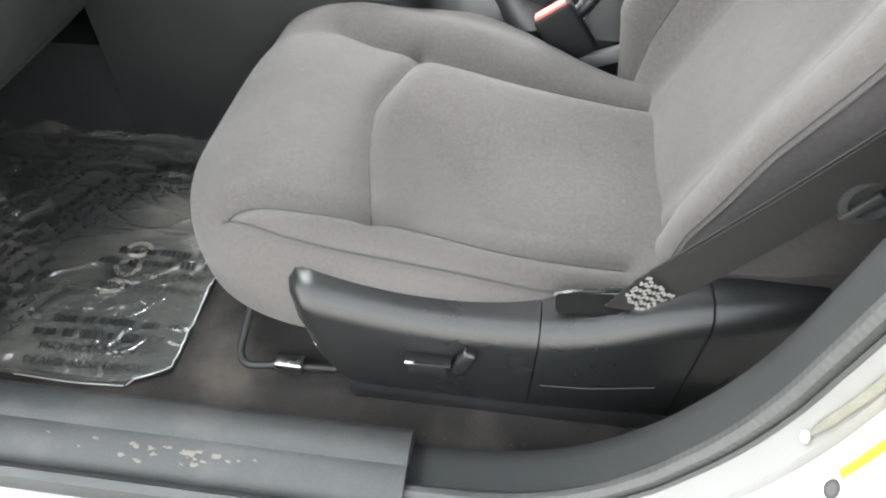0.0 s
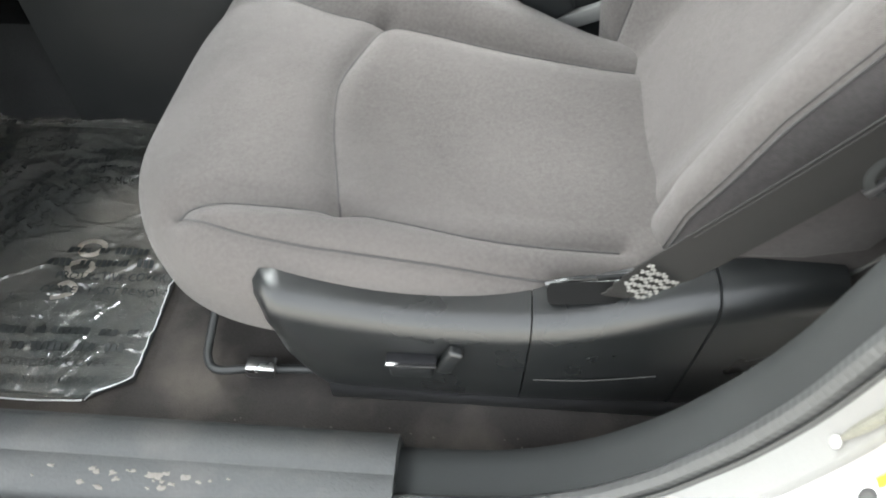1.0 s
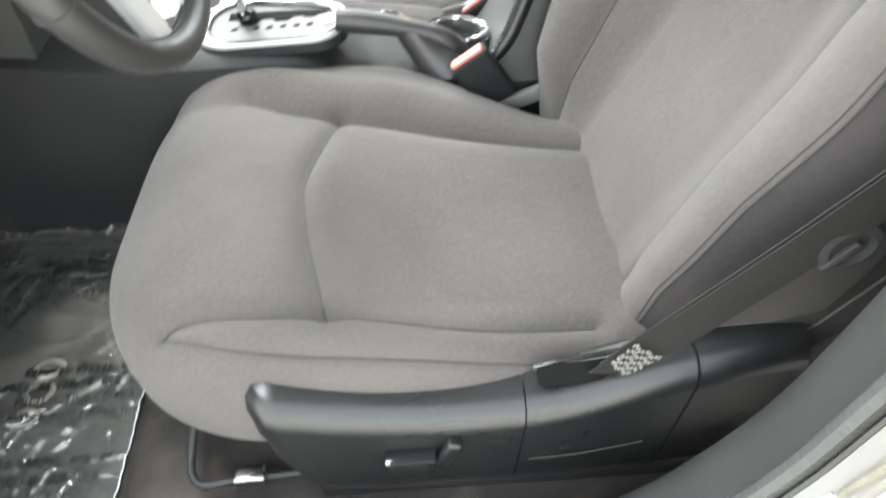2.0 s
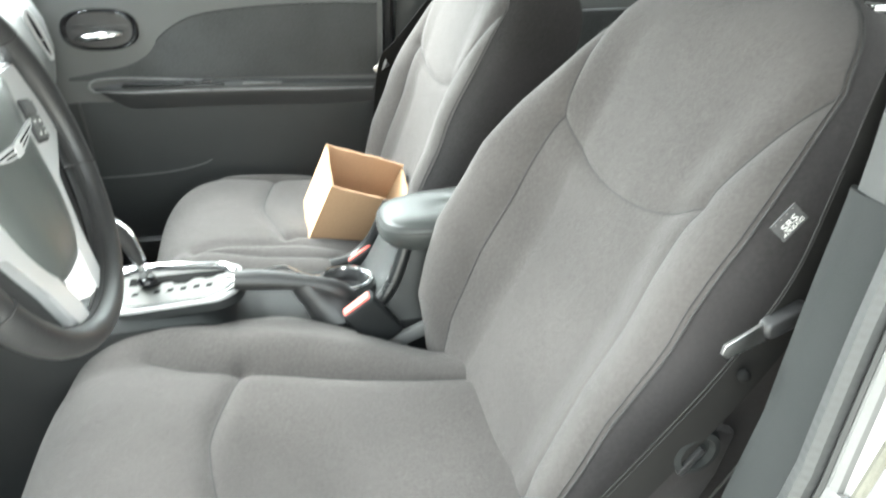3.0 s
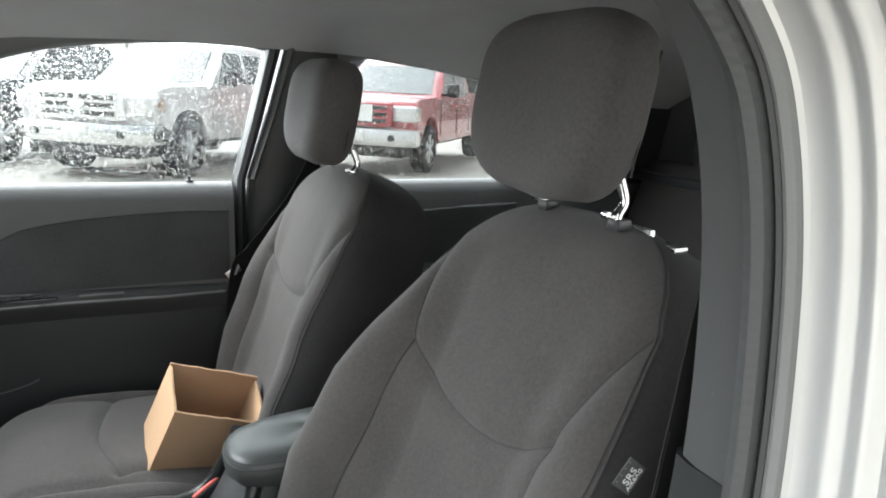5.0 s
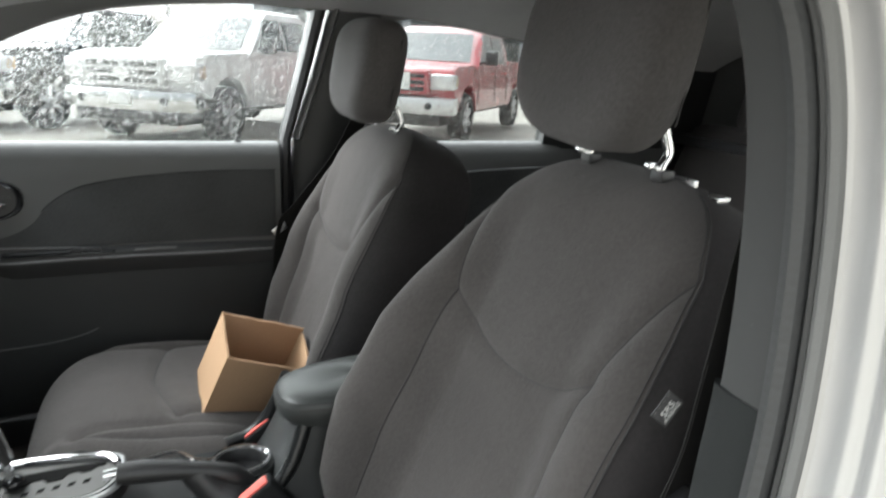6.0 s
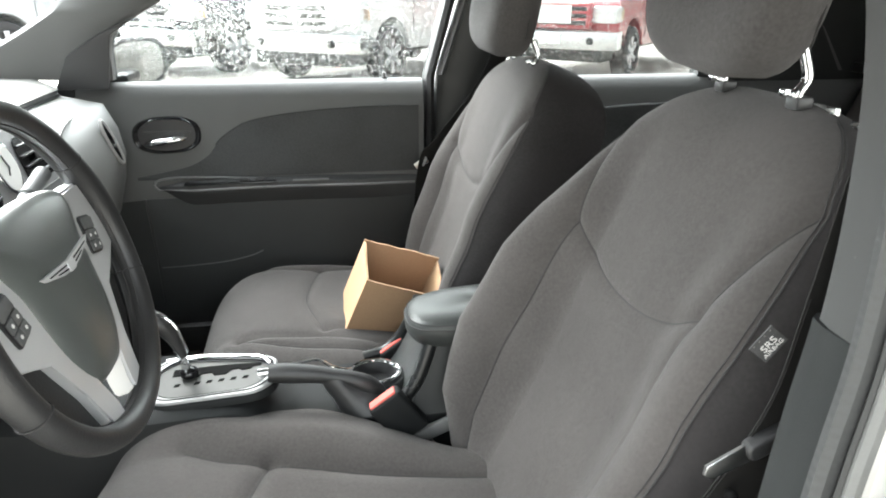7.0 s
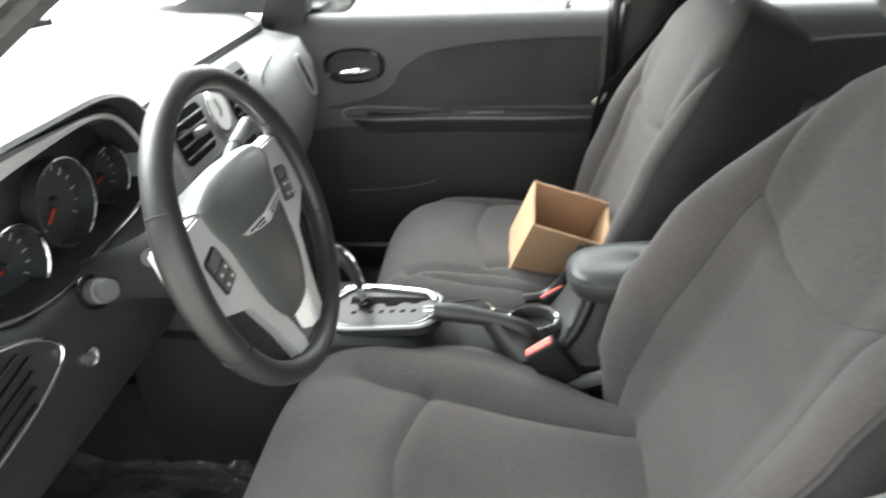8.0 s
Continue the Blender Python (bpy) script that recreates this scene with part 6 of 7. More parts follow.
A = arch()
HX = -0.365
loft(bm, [[(HX + dx, -0.31 + (y + 0.31) * k, 0.9 + (z - 0.9) * (1 + (k - 1) * 1.2)) for y, z in A] for k, dx in ((1.10, -0.10), (1.09, -0.02), (1.075, 0.004), (1.045, 0.008), (1.02, 0.002), (1.0, -0.012), (0.97, -0.06), (0.95, -0.10))], caps=False, closed=False)
hood = part("instrument_hood", bm, PLASTIC_SOFT, dash, "dark padded instrument hood")
bm = bmesh.new()
tube(bm, [(HX - 0.016, y, z - 0.004) for y, z in arch(41, -0.528, -0.092, 0.914, 0.102)], [0.0150 - 0.0115 * float(smooth(0, 34, i)) for i in range(41)], 8)
part("hood_trim", bm, SILVER, hood, "bright arched trim")
CX = -0.425
bm = bmesh.new()
ol = [(y, z + 0.01) for y, z in A] + [(-0.085, 0.83), (-0.30, 0.80), (-0.535, 0.80)]
slab(bm, ol, Matrix(((0, 0, 1, CX - 0.02), (1, 0, 0, 0), (0, 1, 0, 0), (0, 0, 0, 1))), 0.006)
cluster = part("instrument_panel", bm, material("cluster_black", (0.020, 0.022, 0.023), 0.3, fine=400, bump=0.05), dash, "black gauge cluster")
RED_N = material("red_needle", (0.6, 0.03, 0.02), 0.4, fine=200, bump=0)
for gy, gz, gr, ndl in ((-0.250, 0.912, 0.058, 215), (-0.140, 0.905, 0.042, 200), (-0.365, 0.882, 0.050, 185)):
    GM = Matrix(((0, 0, 1, CX - 0.012), (1, 0, 0, gy), (0, 1, 0, gz), (0, 0, 0, 1)))
    bm = bmesh.new()
    loft(bm, [[GM @ Vector((r * math.cos(a), r * math.sin(a), h)) for a in np.linspace(0, 2 * math.pi, 41)[:-1]] for r, h in ((gr, 0), (gr * 1.02, 0.022), (gr * 0.97, 0.022), (gr * 0.94, 0.002), (gr * 0.02, 0.001))], caps=False)
    g = part("gauge", bm, GAUGE, cluster, "round dark gauge")
    bm = bmesh.new()
    tube(bm, [GM @ Vector((gr * 1.0 * math.cos(a), gr * 1.0 * math.sin(a), 0.023)) for a in np.linspace(-1.2, 2.0, 21)], 0.002, 6)
    part("gauge_ring", bm, CHROME, g, "chrome gauge ring")
    for k in range(13):
        a = radians(220 - 260 * k / 12)
        bm = bmesh.new()
        box(bm, (gr * (0.72 if k % 2 else 0.66), -0.0009, 0.003), (gr * 0.84, 0.0009, 0.0036), 0, GM @ Matrix.Rotation(a, 4, "Z"))
        part("gauge_mark", bm, SILVER, g, even=False)
    bm = bmesh.new()
    box(bm, (gr * 0.16, -0.0012, 0.006), (gr * 0.55, 0.0012, 0.0075), 0, GM @ Matrix.Rotation(radians(ndl), 4, "Z"))
    part("needle", bm, RED_N, g, "red needle", even=False)
    bm = bmesh.new()
    bmesh.ops.create_cone(bm, cap_ends=True, segments=16, radius1=gr * 0.16, radius2=gr * 0.12, depth=0.008, matrix=GM @ Matrix.Translation((0, 0, 0.006)))
    part("needle_hub", bm, PLASTIC_BLACK, g)
# lower cluster trim line sweeping down to the side vent
bm = bmesh.new()
tube(bm, curve([(-0.385, -0.085, 0.880), (-0.380, -0.16, 0.862), (-0.378, -0.25, 0.856), (-0.376, -0.34, 0.847), (-0.376, -0.43, 0.858), (-0.380, -0.50, 0.890), (-0.384, -0.53, 0.925)], 7), 0.0035, 8)
part("cluster_trim", bm, CHROME, dash, "thin bright cluster trim")
bm = bmesh.new()
rows = []
for y in np.linspace(-0.58, -0.06, 27):
    zt = float(np.interp(y, [-0.565, -0.52, -0.44, -0.34, -0.25, -0.16, -0.06], [0.945, 0.902, 0.860, 0.847, 0.856, 0.862, 0.885]))
    rows.append([(-0.455, y, zt + 0.002), (-0.392, y, zt - 0.001), (-0.372, y, zt - 0.010), (-0.362, y, zt - 0.04), (-0.362, y, 0.72), (-0.385, y, 0.66), (-0.43, y, 0.60), (-0.56, y, 0.53)])
loft(bm, rows, caps=False, closed=False)
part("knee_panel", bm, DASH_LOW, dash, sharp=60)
# outer air vent
VM = frame_of((-0.345, -0.530, 0.822), (0.14, 1, 0.03), (-0.12, 0, 1))
vo = [(-0.072, 0.052), (-0.02, 0.060), (0.05, 0.040), (0.080, 0.016), (0.076, -0.004), (0.03, -0.026), (-0.03, -0.042), (-0.072, -0.050)]
vo = [tuple(q[:2]) for q in curve([(*p, 0) for p in vo], 4)]
bm = bmesh.new()
slab(bm, vo, VM @ Matrix.Translation((0, 0, -0.010)), 0.014, 0.003)
vent = part("outer_vent", bm, PLASTIC_BLACK, dash, "black slatted outer vent")
bm = bmesh.new()
tube(bm, [VM @ Vector((x, y, 0.006)) for x, y in vo], 0.0024, 8)
part("vent_rim", bm, CHROME, vent, "thin chrome vent rim")
for k in range(6):
    bm = bmesh.new()
    y = -0.030 + 0.0135 * k
    box(bm, (-0.066, y, 0.0035), (0.050 - 0.007 * abs(k - 3) ** 1.3, y + 0.003, 0.010), 0.001, VM @ Matrix.Rotation(radians(14), 4, "Z"))
    part("vent_slat", bm, PLASTIC, vent)
# knob and keyhole
bm = bmesh.new()
KM = frame_of((-0.362, -0.328, 0.826), (0.38, 0.92, 0), (-0.28, 0.12, 0.95))
loft(bm, [[KM @ Vector((r * math.cos(a), r * math.sin(a), h)) for a in np.linspace(0, 2 * math.pi, 25)[:-1]] for r, h in ((0.0165, 0.002), (0.0165, 0.022), (0.0140, 0.024), (0.0140, 0.034), (0.0125, 0.0365), (0.001, 0.0365))])
knob = part("dash_knob", bm, PLASTIC_DOOR, dash, "grey round dash knob")
bm = bmesh.new()
loft(bm, [[KM @ Vector((r * math.cos(a), r * math.sin(a), h)) for a in np.linspace(0, 2 * math.pi, 25)[:-1]] for r, h in ((0.023, -0.02), (0.023, 0.004), (0.021, 0.007), (0.018, 0.006), (0.017, -0.004), (0.001, -0.004))])
part("knob_collar", bm, GLOSS_BLACK, knob, "black collar round the knob")
bm = bmesh.new()
KM2 = frame_of((-0.3605, -0.374, 0.759), (0, 1, 0), (0, 0, 1))
loft(bm, [[KM2 @ Vector((r * math.cos(a), r * math.sin(a), h)) for a in np.linspace(0, 2 * math.pi, 21)[:-1]] for r, h in ((0.013, -0.004), (0.013, 0.003), (0.010, 0.004), (0.009, 0.001), (0.001, 0.001))])
key = part("key_lock", bm, STEEL, dash, "metal key lock")
bm = bmesh.new()
box(bm, (-0.004, -0.0016, 0.001), (0.004, 0.0016, 0.004), 0, KM2 @ Matrix.Rotation(0.6, 4, "Z"))
part("key_slot", bm, STEEL, key)
# centre stack
ST = frame_of((-0.330, 0.078, 0.866), (0, 1, 0), (-0.26, 0, 1)) @ Matrix.Scale(1.18, 4)
bm = bmesh.new()
slab(bm, rounded(0.300, 0.205, 0.022, 6), ST @ Matrix.Translation((0, 0, -0.02)), 0.028, 0.006, 3)
stack = part("stack_panel", bm, material("stack_grey", (0.22, 0.222, 0.225), 0.42, 0.2, fine=1500, bump=0.05, vary=0.06), dash, "satin grey centre panel")
for cx in (-0.092, 0.092):
    bm = bmesh.new()
    slab(bm, rounded(0.094, 0.066, 0.012, 5), ST @ Matrix.Translation((cx, 0.052, 0.0085)), 0.002)
    cv = part("center_vent", bm, GLOSS_BLACK, stack, "black centre air vent")
    for k in range(4):
        bm = bmesh.new()
        box(bm, (-0.043, -0.0016, 0.0), (0.043, 0.0016, 0.005), 0.001, ST @ Matrix.Translation((cx, 0.030 + 0.0145 * k, 0.009)) @ Matrix.Rotation(radians(20), 4, "X"))
        part("vent_slat", bm, PLASTIC, cv)
    bm = bmesh.new()
    box(bm, (-0.012, -0.006, 0.006), (0.012, 0.006, 0.020), 0.003, ST @ Matrix.Translation((cx, 0.052, 0.009)))
    part("vent_tab", bm, PLASTIC_TRIM, cv)
bm = bmesh.new()
slab(bm, [(0.030 * math.cos(a), 0.036 * math.sin(a)) for a in np.linspace(0, 2 * math.pi, 29)[:-1]], ST @ Matrix.Translation((0, 0.056, 0.0085)), 0.004, 0.0015)
clock = part("clock", bm, CHROME, stack, "chrome framed clock")
bm = bmesh.new()
slab(bm, [(0.025 * math.cos(a), 0.031 * math.sin(a)) for a in np.linspace(0, 2 * math.pi, 29)[:-1]], ST @ Matrix.Translation((0, 0.056, 0.0125)), 0.0008)
part("clock_face", bm, PAPER, clock, "white clock face", even=False)
for turn, reach in ((20, 0.018), (140, 0.012)):
    bm = bmesh.new()
    box(bm, (-0.0012, -0.002, 0.0), (0.0012, reach, 0.0008), 0, ST @ Matrix.Translation((0, 0.056, 0.0136)) @ Matrix.Rotation(radians(turn), 4, "Z"))
    part("clock_hand", bm, INK, clock, even=False)
bm = bmesh.new()
slab(bm, rounded(0.296, 0.106, 0.008, 4), ST @ Matrix.Translation((0, -0.046, 0.0085)), 0.003, 0.001)
radio = part("radio", bm, PLASTIC_BLACK, stack, "black car radio")
bm = bmesh.new()
slab(bm, rounded(0.150, 0.030, 0.003, 3), ST @ Matrix.Translation((0, -0.022, 0.0118)), 0.001)
part("radio_display", bm, GLOSS_BLACK, radio)
for k in range(7):
    bm = bmesh.new()
    box(bm, (-0.011, -0.005, 0), (0.011, 0.005, 0.004), 0.0012, ST @ Matrix.Translation((-0.093 + 0.031 * k, -0.058, 0.0115)))
    part("radio_button", bm, PLASTIC_TRIM, radio)
for cx in (-0.108, 0.108):
    bm = bmesh.new()
    bmesh.ops.create_cone(bm, cap_ends=True, segments=24, radius1=0.015, radius2=0.0135, depth=0.016, matrix=ST @ Matrix.Translation((cx, -0.025, 0.018)))
    part("radio_knob", bm, PLASTIC, radio)
bm = bmesh.new()
loft(bm, [[(-0.36 + 0.0 * i, y, z) for y, z in ((-0.10, 0.80 - 0.22 * i / 6), (0.16, 0.80 - 0.22 * i / 6))] + [(-0.52, 0.16, 0.80 - 0.22 * i / 6), (-0.52, -0.10, 0.80 - 0.22 * i / 6)] for i in range(7)])
part("stack_panel", bm, PLASTIC_SOFT, dash)
for k in range(3):
    bm = bmesh.new()
    bmesh.ops.create_cone(bm, cap_ends=True, segments=24, radius1=0.020, radius2=0.018, depth=0.022, matrix=Matrix.Translation((-0.350, -0.045 + 0.075 * k, 0.755)) @ Matrix.Rotation(radians(90), 4, "Y"))
    part("climate_knob", bm, PLASTIC_BLACK, dash, "black climate knob")

# ---------------------------------------------------------------- steering wheel
wheel = thing("steering_wheel", "black leather steering wheel with silver spokes and winged emblem", "steering wheel")
a_ = 0.299
WM = Matrix(((0, -math.sin(a_), math.cos(a_), -0.147), (1, 0, 0, -0.294), (0, math.cos(a_), math.sin(a_), 0.902), (0, 0, 0, 1)))
R_ = 0.1806
bm = bmesh.new()
rings = []
for i, a in enumerate(np.linspace(0, 2 * math.pi, 97)):
    thick = 0.0150 + 0.0022 * math.exp(-((math.degrees(a) % 360 - 75) / 16) ** 2) + 0.0022 * math.exp(-((math.degrees(a) % 360 - 285) / 16) ** 2)
    rings.append([WM @ Vector(((R_ + thick * 0.95 * math.cos(q)) * math.sin(a), (R_ + thick * 0.95 * math.cos(q)) * math.cos(a), thick * 1.12 * math.sin(q))) for q in np.linspace(0, 2 * math.pi, 19)[:-1]])
loft(bm, rings, caps=False)
bmesh.ops.remove_doubles(bm, verts=bm.verts, dist=1e-6)
rim = part("rim", bm, LEATHER, wheel, "black leather rim")
for q in (0.62, 0.95):
    bm = bmesh.new()
    tube(bm, [WM @ Vector(((R_ - 0.0146) * math.sin(a), (R_ - 0.0146) * math.cos(a), 0.004 * (1 if q < 0.8 else -1))) for a in np.linspace(0, 2 * math.pi, 97)[:-1]], 0.0007, 5, close=True)
    part("rim_stitch", bm, THREAD, rim)
for a in (radians(112), radians(248), radians(60), radians(300)):
    bm = bmesh.new()
    tube(bm, [WM @ Vector(((R_ + 0.0152 * math.cos(q)) * math.sin(a), (R_ + 0.0152 * math.cos(q)) * math.cos(a), 0.0172 * math.sin(q))) for q in np.linspace(0, 2 * math.pi, 19)[:-1]], 0.0011, 5, close=True)
    part("rim_seam", bm, THREAD, rim)
# airbag hub
bm = bmesh.new()
hub = [(-0.104, 0.070), (-0.060, 0.082), (0, 0.086), (0.060, 0.082), (0.104, 0.070), (0.098, 0.042), (0.085, 0.012), (0.080, -0.020), (0.067, -0.075), (0.038, -0.118), (0, -0.126), (-0.038, -0.118), (-0.067, -0.075), (-0.080, -0.020), (-0.085, 0.012), (-0.098, 0.042)]
hub = [tuple(q[:2]) for q in curve([(*p, 0) for p in hub + hub[:1]], 4)][:-1]
loft(bm, [[WM @ Vector((x * s, y * s, h)) for x, y in hub] for s, h in ((0.80, -0.065), (0.95, -0.035), (1.0, -0.014), (0.985, -0.006), (0.95, 0.000), (0.84, 0.006), (0.6, 0.011), (0.3, 0.013), (0.01, 0.0135))])
pad = part("airbag_cover", bm, AIRBAG, wheel, "dark grey airbag cover")
# winged emblem
EM = WM @ Matrix.Translation((0, 0.008, 0.0125)) @ Matrix.Scale(1.28, 4)
bm = bmesh.new()
slab(bm, rounded(0.016, 0.010, 0.004), EM, 0.004, 0.001)
emblem = part("emblem", bm, SILVER, pad, "chrome winged emblem", sharp=20)
for s in (-1, 1):
    bm = bmesh.new()
    slab(bm, [(s * 0.003, 0.0052), (s * 0.052, 0.0085), (s * 0.046, 0.0040), (s * 0.034, 0.0010), (s * 0.020, -0.0025), (s * 0.003, -0.0045)][::s], EM, 0.0030)
    wing = part("wing", bm, SILVER, emblem, sharp=20)
    for k in range(2):
        bm = bmesh.new()
        slab(bm, [(s * 0.008, 0.0030 - 0.0036 * k), (s * (0.043 - 0.014 * k), 0.0056 - 0.0036 * k), (s * (0.041 - 0.014 * k), 0.0044 - 0.0036 * k), (s * 0.008, 0.0016 - 0.0036 * k)][::s], EM @ Matrix.Translation((0, 0, 0.0029)), 0.0005)
        part("wing_groove", bm, GLOSS_BLACK, emblem, sharp=20)
# silver spokes
for s in (-1, 1):
    bm = bmesh.new()
    so = [(s * 0.098, 0.066), (s * 0.170, 0.064), (s * 0.172, -0.022), (s * 0.128, -0.042), (s * 0.098, -0.052), (s * 0.072, -0.110), (s * 0.058, -0.164), (s * 0.024, -0.172), (s * 0.024, -0.150), (s * 0.054, -0.080), (s * 0.068, -0.020), (s * 0.074, 0.012), (s * 0.088, 0.040)]
    loft(bm, [[WM @ Vector((x, y, h)) for x, y in so] for h in (-0.030, -0.002)])
    bmesh.ops.bevel(bm, geom=list(bm.edges), offset=0.003, segments=2, affect="EDGES", clamp_overlap=True)
    sp = part("spoke", bm, SILVER, wheel, "satin silver spoke")
    bm = bmesh.new()
    slab(bm, rounded(0.034, 0.048, 0.006, 4), WM @ Matrix.Translation((s * 0.117, 0.006, -0.003)) @ Matrix.Rotation(radians(-12 * s), 4, "Z"), 0.003, 0.001)
    sb = part("button_pad", bm, PLASTIC_BLACK, sp, "black button pad")
    BP = WM @ Matrix.Translation((s * 0.117, 0.006, 0.000)) @ Matrix.Rotation(radians(-12 * s), 4, "Z")
    bm = bmesh.new()
    box(bm, (-0.0140, 0.007, 0), (0.0140, 0.021, 0.0028), 0.0015, BP)
    part("button", bm, PLASTIC_DOOR, sb, "grey long button")
    for k in range(2):
        for q in range(2):
            bm = bmesh.new()
            box(bm, (-0.0140 + 0.0145 * q, -0.021 + 0.0135 * k, 0), (-0.0005 + 0.0145 * q, -0.0085 + 0.0135 * k, 0.0025), 0.0012, BP)
            bt = part("button", bm, PLASTIC_DOOR, sb)
            bm = bmesh.new()
            slab(bm, [(0.0022 * math.cos(a), 0.0022 * math.sin(a)) for a in np.linspace(0, 2 * math.pi, 9)[:-1]], BP @ Matrix.Translation((-0.0073 + 0.0145 * q, -0.0148 + 0.0135 * k, 0.0024)), 0.0004)
            part("button_mark", bm, PAPER, bt, even=False)
    # dark insert under the lower arm
    bm = bmesh.new()
    loft(bm, [[WM @ Vector((s * x, y, h)) for x, y in ((0.128, -0.042), (0.150, -0.062), (0.130, -0.105), (0.095, -0.140), (0.060, -0.158), (0.073, -0.110), (0.099, -0.052))] for h in (-0.034, -0.014)])
    part("spoke_insert", bm, LEATHER, sp, "black insert beside the spoke")
# column, shroud and stalks
column = thing("steering_column", "black plastic steering column shroud with two stalks", "steering column")
bm = bmesh.new()
rings = []
for i in range(9):
    t = i / 8
    h = -0.045 - 0.24 * t
    w, g = 0.050 - 0.020 * float(smooth(0.2, 0.7, t)), 0.050 - 0.018 * float(smooth(0.2, 0.7, t))
    rings.append([WM @ Vector((w * math.copysign(abs(math.cos(q)) ** 0.7, math.cos(q)), g * math.copysign(abs(math.sin(q)) ** 0.7, math.sin(q)) - 0.01, h)) for q in np.linspace(0, 2 * math.pi, 29)[:-1]])
loft(bm, rings)
part("shroud", bm, PLASTIC_BLACK, column)
for s in (-1, 1):
    bm = bmesh.new()
    pts = [WM @ Vector(p) for p in curve([(0.045, 0.028, -0.085), (0.08, 0.036, -0.080), (0.150, 0.066, -0.060), (0.200, 0.082, -0.050)] if s > 0 else [(-0.045, 0.018, -0.085), (-0.08, 0.026, -0.080), (-0.100, 0.036, -0.070), (-0.122, 0.044, -0.062)], 5)]
    tube(bm, pts, [0.0065 + 0.0035 * float(smooth(0.4, 0.75, i / 15)) for i in range(16)], 12)
    st = part("stalk", bm, PLASTIC_DOOR if s > 0 else PLASTIC_BLACK, column, "grey control stalk" if s > 0 else "black control stalk")
    bm = bmesh.new()
    d = (pts[-1] - pts[-4]).normalized()
    tube(bm, [pts[-6], pts[-6] + d * 0.004], 0.0112, 14)
    part("stalk_ring", bm, PLASTIC_SOFT, st, "grey stalk ring")

# ---------------------------------------------------------------- windscreen
bm = bmesh.new()
wg = [[(-1.02 + 0.74 * t - 0.10 * (1 - (2 * u - 1) ** 2) * (1 - t), -0.66 + 1.32 * u + (0.04 * (2 * u - 1) * (1 - t)), 0.985 + 0.355 * t) for u in np.linspace(0, 1, 13)] for t in np.linspace(0, 1, 9)]
loft(bm, wg, caps=False, closed=False)
ws = tagged(part("window_3", bm, PANE, None, "clear windscreen glass"), category="windscreen", kind="structure")
ws.visible_shadow = False
bm = bmesh.new()
tube(bm, [(-0.28, y, 1.335) for y in np.linspace(-0.63, 0.63, 9)], 0.02, 10)
part("header_rail", bm, HEADLINER, far)
bm = bmesh.new()
rings = []
for t in np.linspace(0, 1, 9):
    c = Vector((-1.02 + 0.74 * t, -0.655 + 0.02 * t, 0.985 + 0.345 * t))
    rings.append([c + Vector((0.03 * math.cos(q), 0.026 * math.sin(q), 0.02 * math.sin(q + 0.6))) for q in np.linspace(0, 2 * math.pi, 13)[:-1]])
loft(bm, rings)
part("near_a_pillar", bm, PLASTIC_TRIM, jamb)
# bonnet and cowl
bm = bmesh.new()
rings = []
for i in range(13):
    x = -2.05 + 1.05 * i / 12
    rings.append([(x, y, 0.80 + 0.165 * float(smooth(-2.1, -1.1, x)) + 0.03 * (1 - (y / 0.8) ** 2)) for y in np.linspace(-0.80, 0.80, 15)] + [(x, 0.84, 0.55), (x, -0.84, 0.55)])
loft(bm, rings)
tagged(part("wall_bonnet", bm, CAR_PAINT, None, "silver car bonnet beyond the windscreen"), category="bonnet", kind="structure")
bm = bmesh.new()
tube(bm, curve([(-1.03, -0.35, 1.0), (-1.00, 0.0, 1.012), (-1.01, 0.30, 1.005)], 6), 0.008, 8)
tagged(part("wiper", bm, RUBBER, None, "black wiper blade at the windscreen base"), category="wiper")


# ---------------------------------------------------------------- parked vehicles outside
TYRE = material("tyre_rubber", (0.018, 0.018, 0.019), 0.75, fine=80, bump=0.5)
RIM = material("alloy_rim", (0.55, 0.56, 0.58), 0.3, 0.8, fine=200, bump=0.05)
WHITE = material("white_truck_paint", (0.64, 0.64, 0.635), 0.25, fine=800, bump=0.02, vary=0.03, broad=1.5, coat=0.25)
NAVY = material("dark_blue_truck_paint", (0.016, 0.022, 0.030), 0.22, fine=800, bump=0.02, vary=0.06, broad=1.5, coat=0.8)
CRIMSON = material("red_truck_paint", (0.40, 0.075, 0.085), 0.25, fine=800, bump=0.02, vary=0.05, broad=1.5, coat=0.8)
DARK_GLASS = material("dark_vehicle_glass", (0.030, 0.036, 0.038), 0.05, fine=50, bump=0, spec=0.8)
LENS = material("headlamp_lens", (0.70, 0.70, 0.70), 0.08, 0.4, fine=60, bump=0.1)
AMBER = material("amber_lens", (0.55, 0.36, 0.18), 0.2, fine=60, bump=0)


def arc(cx, cz, r, a0, a1, n=10):
    return [(cx + r * math.cos(radians(a0 + (a1 - a0) * k / n)), cz + r * math.sin(radians(a0 + (a1 - a0) * k / n))) for k in range(n + 1)]


def side_of(y):
    """Laid in the x-z plane, looking out along y."""
    return Matrix(((1, 0, 0, 0), (0, 0, -1, y), (0, 1, 0, 0), (0, 0, 0, 1)))


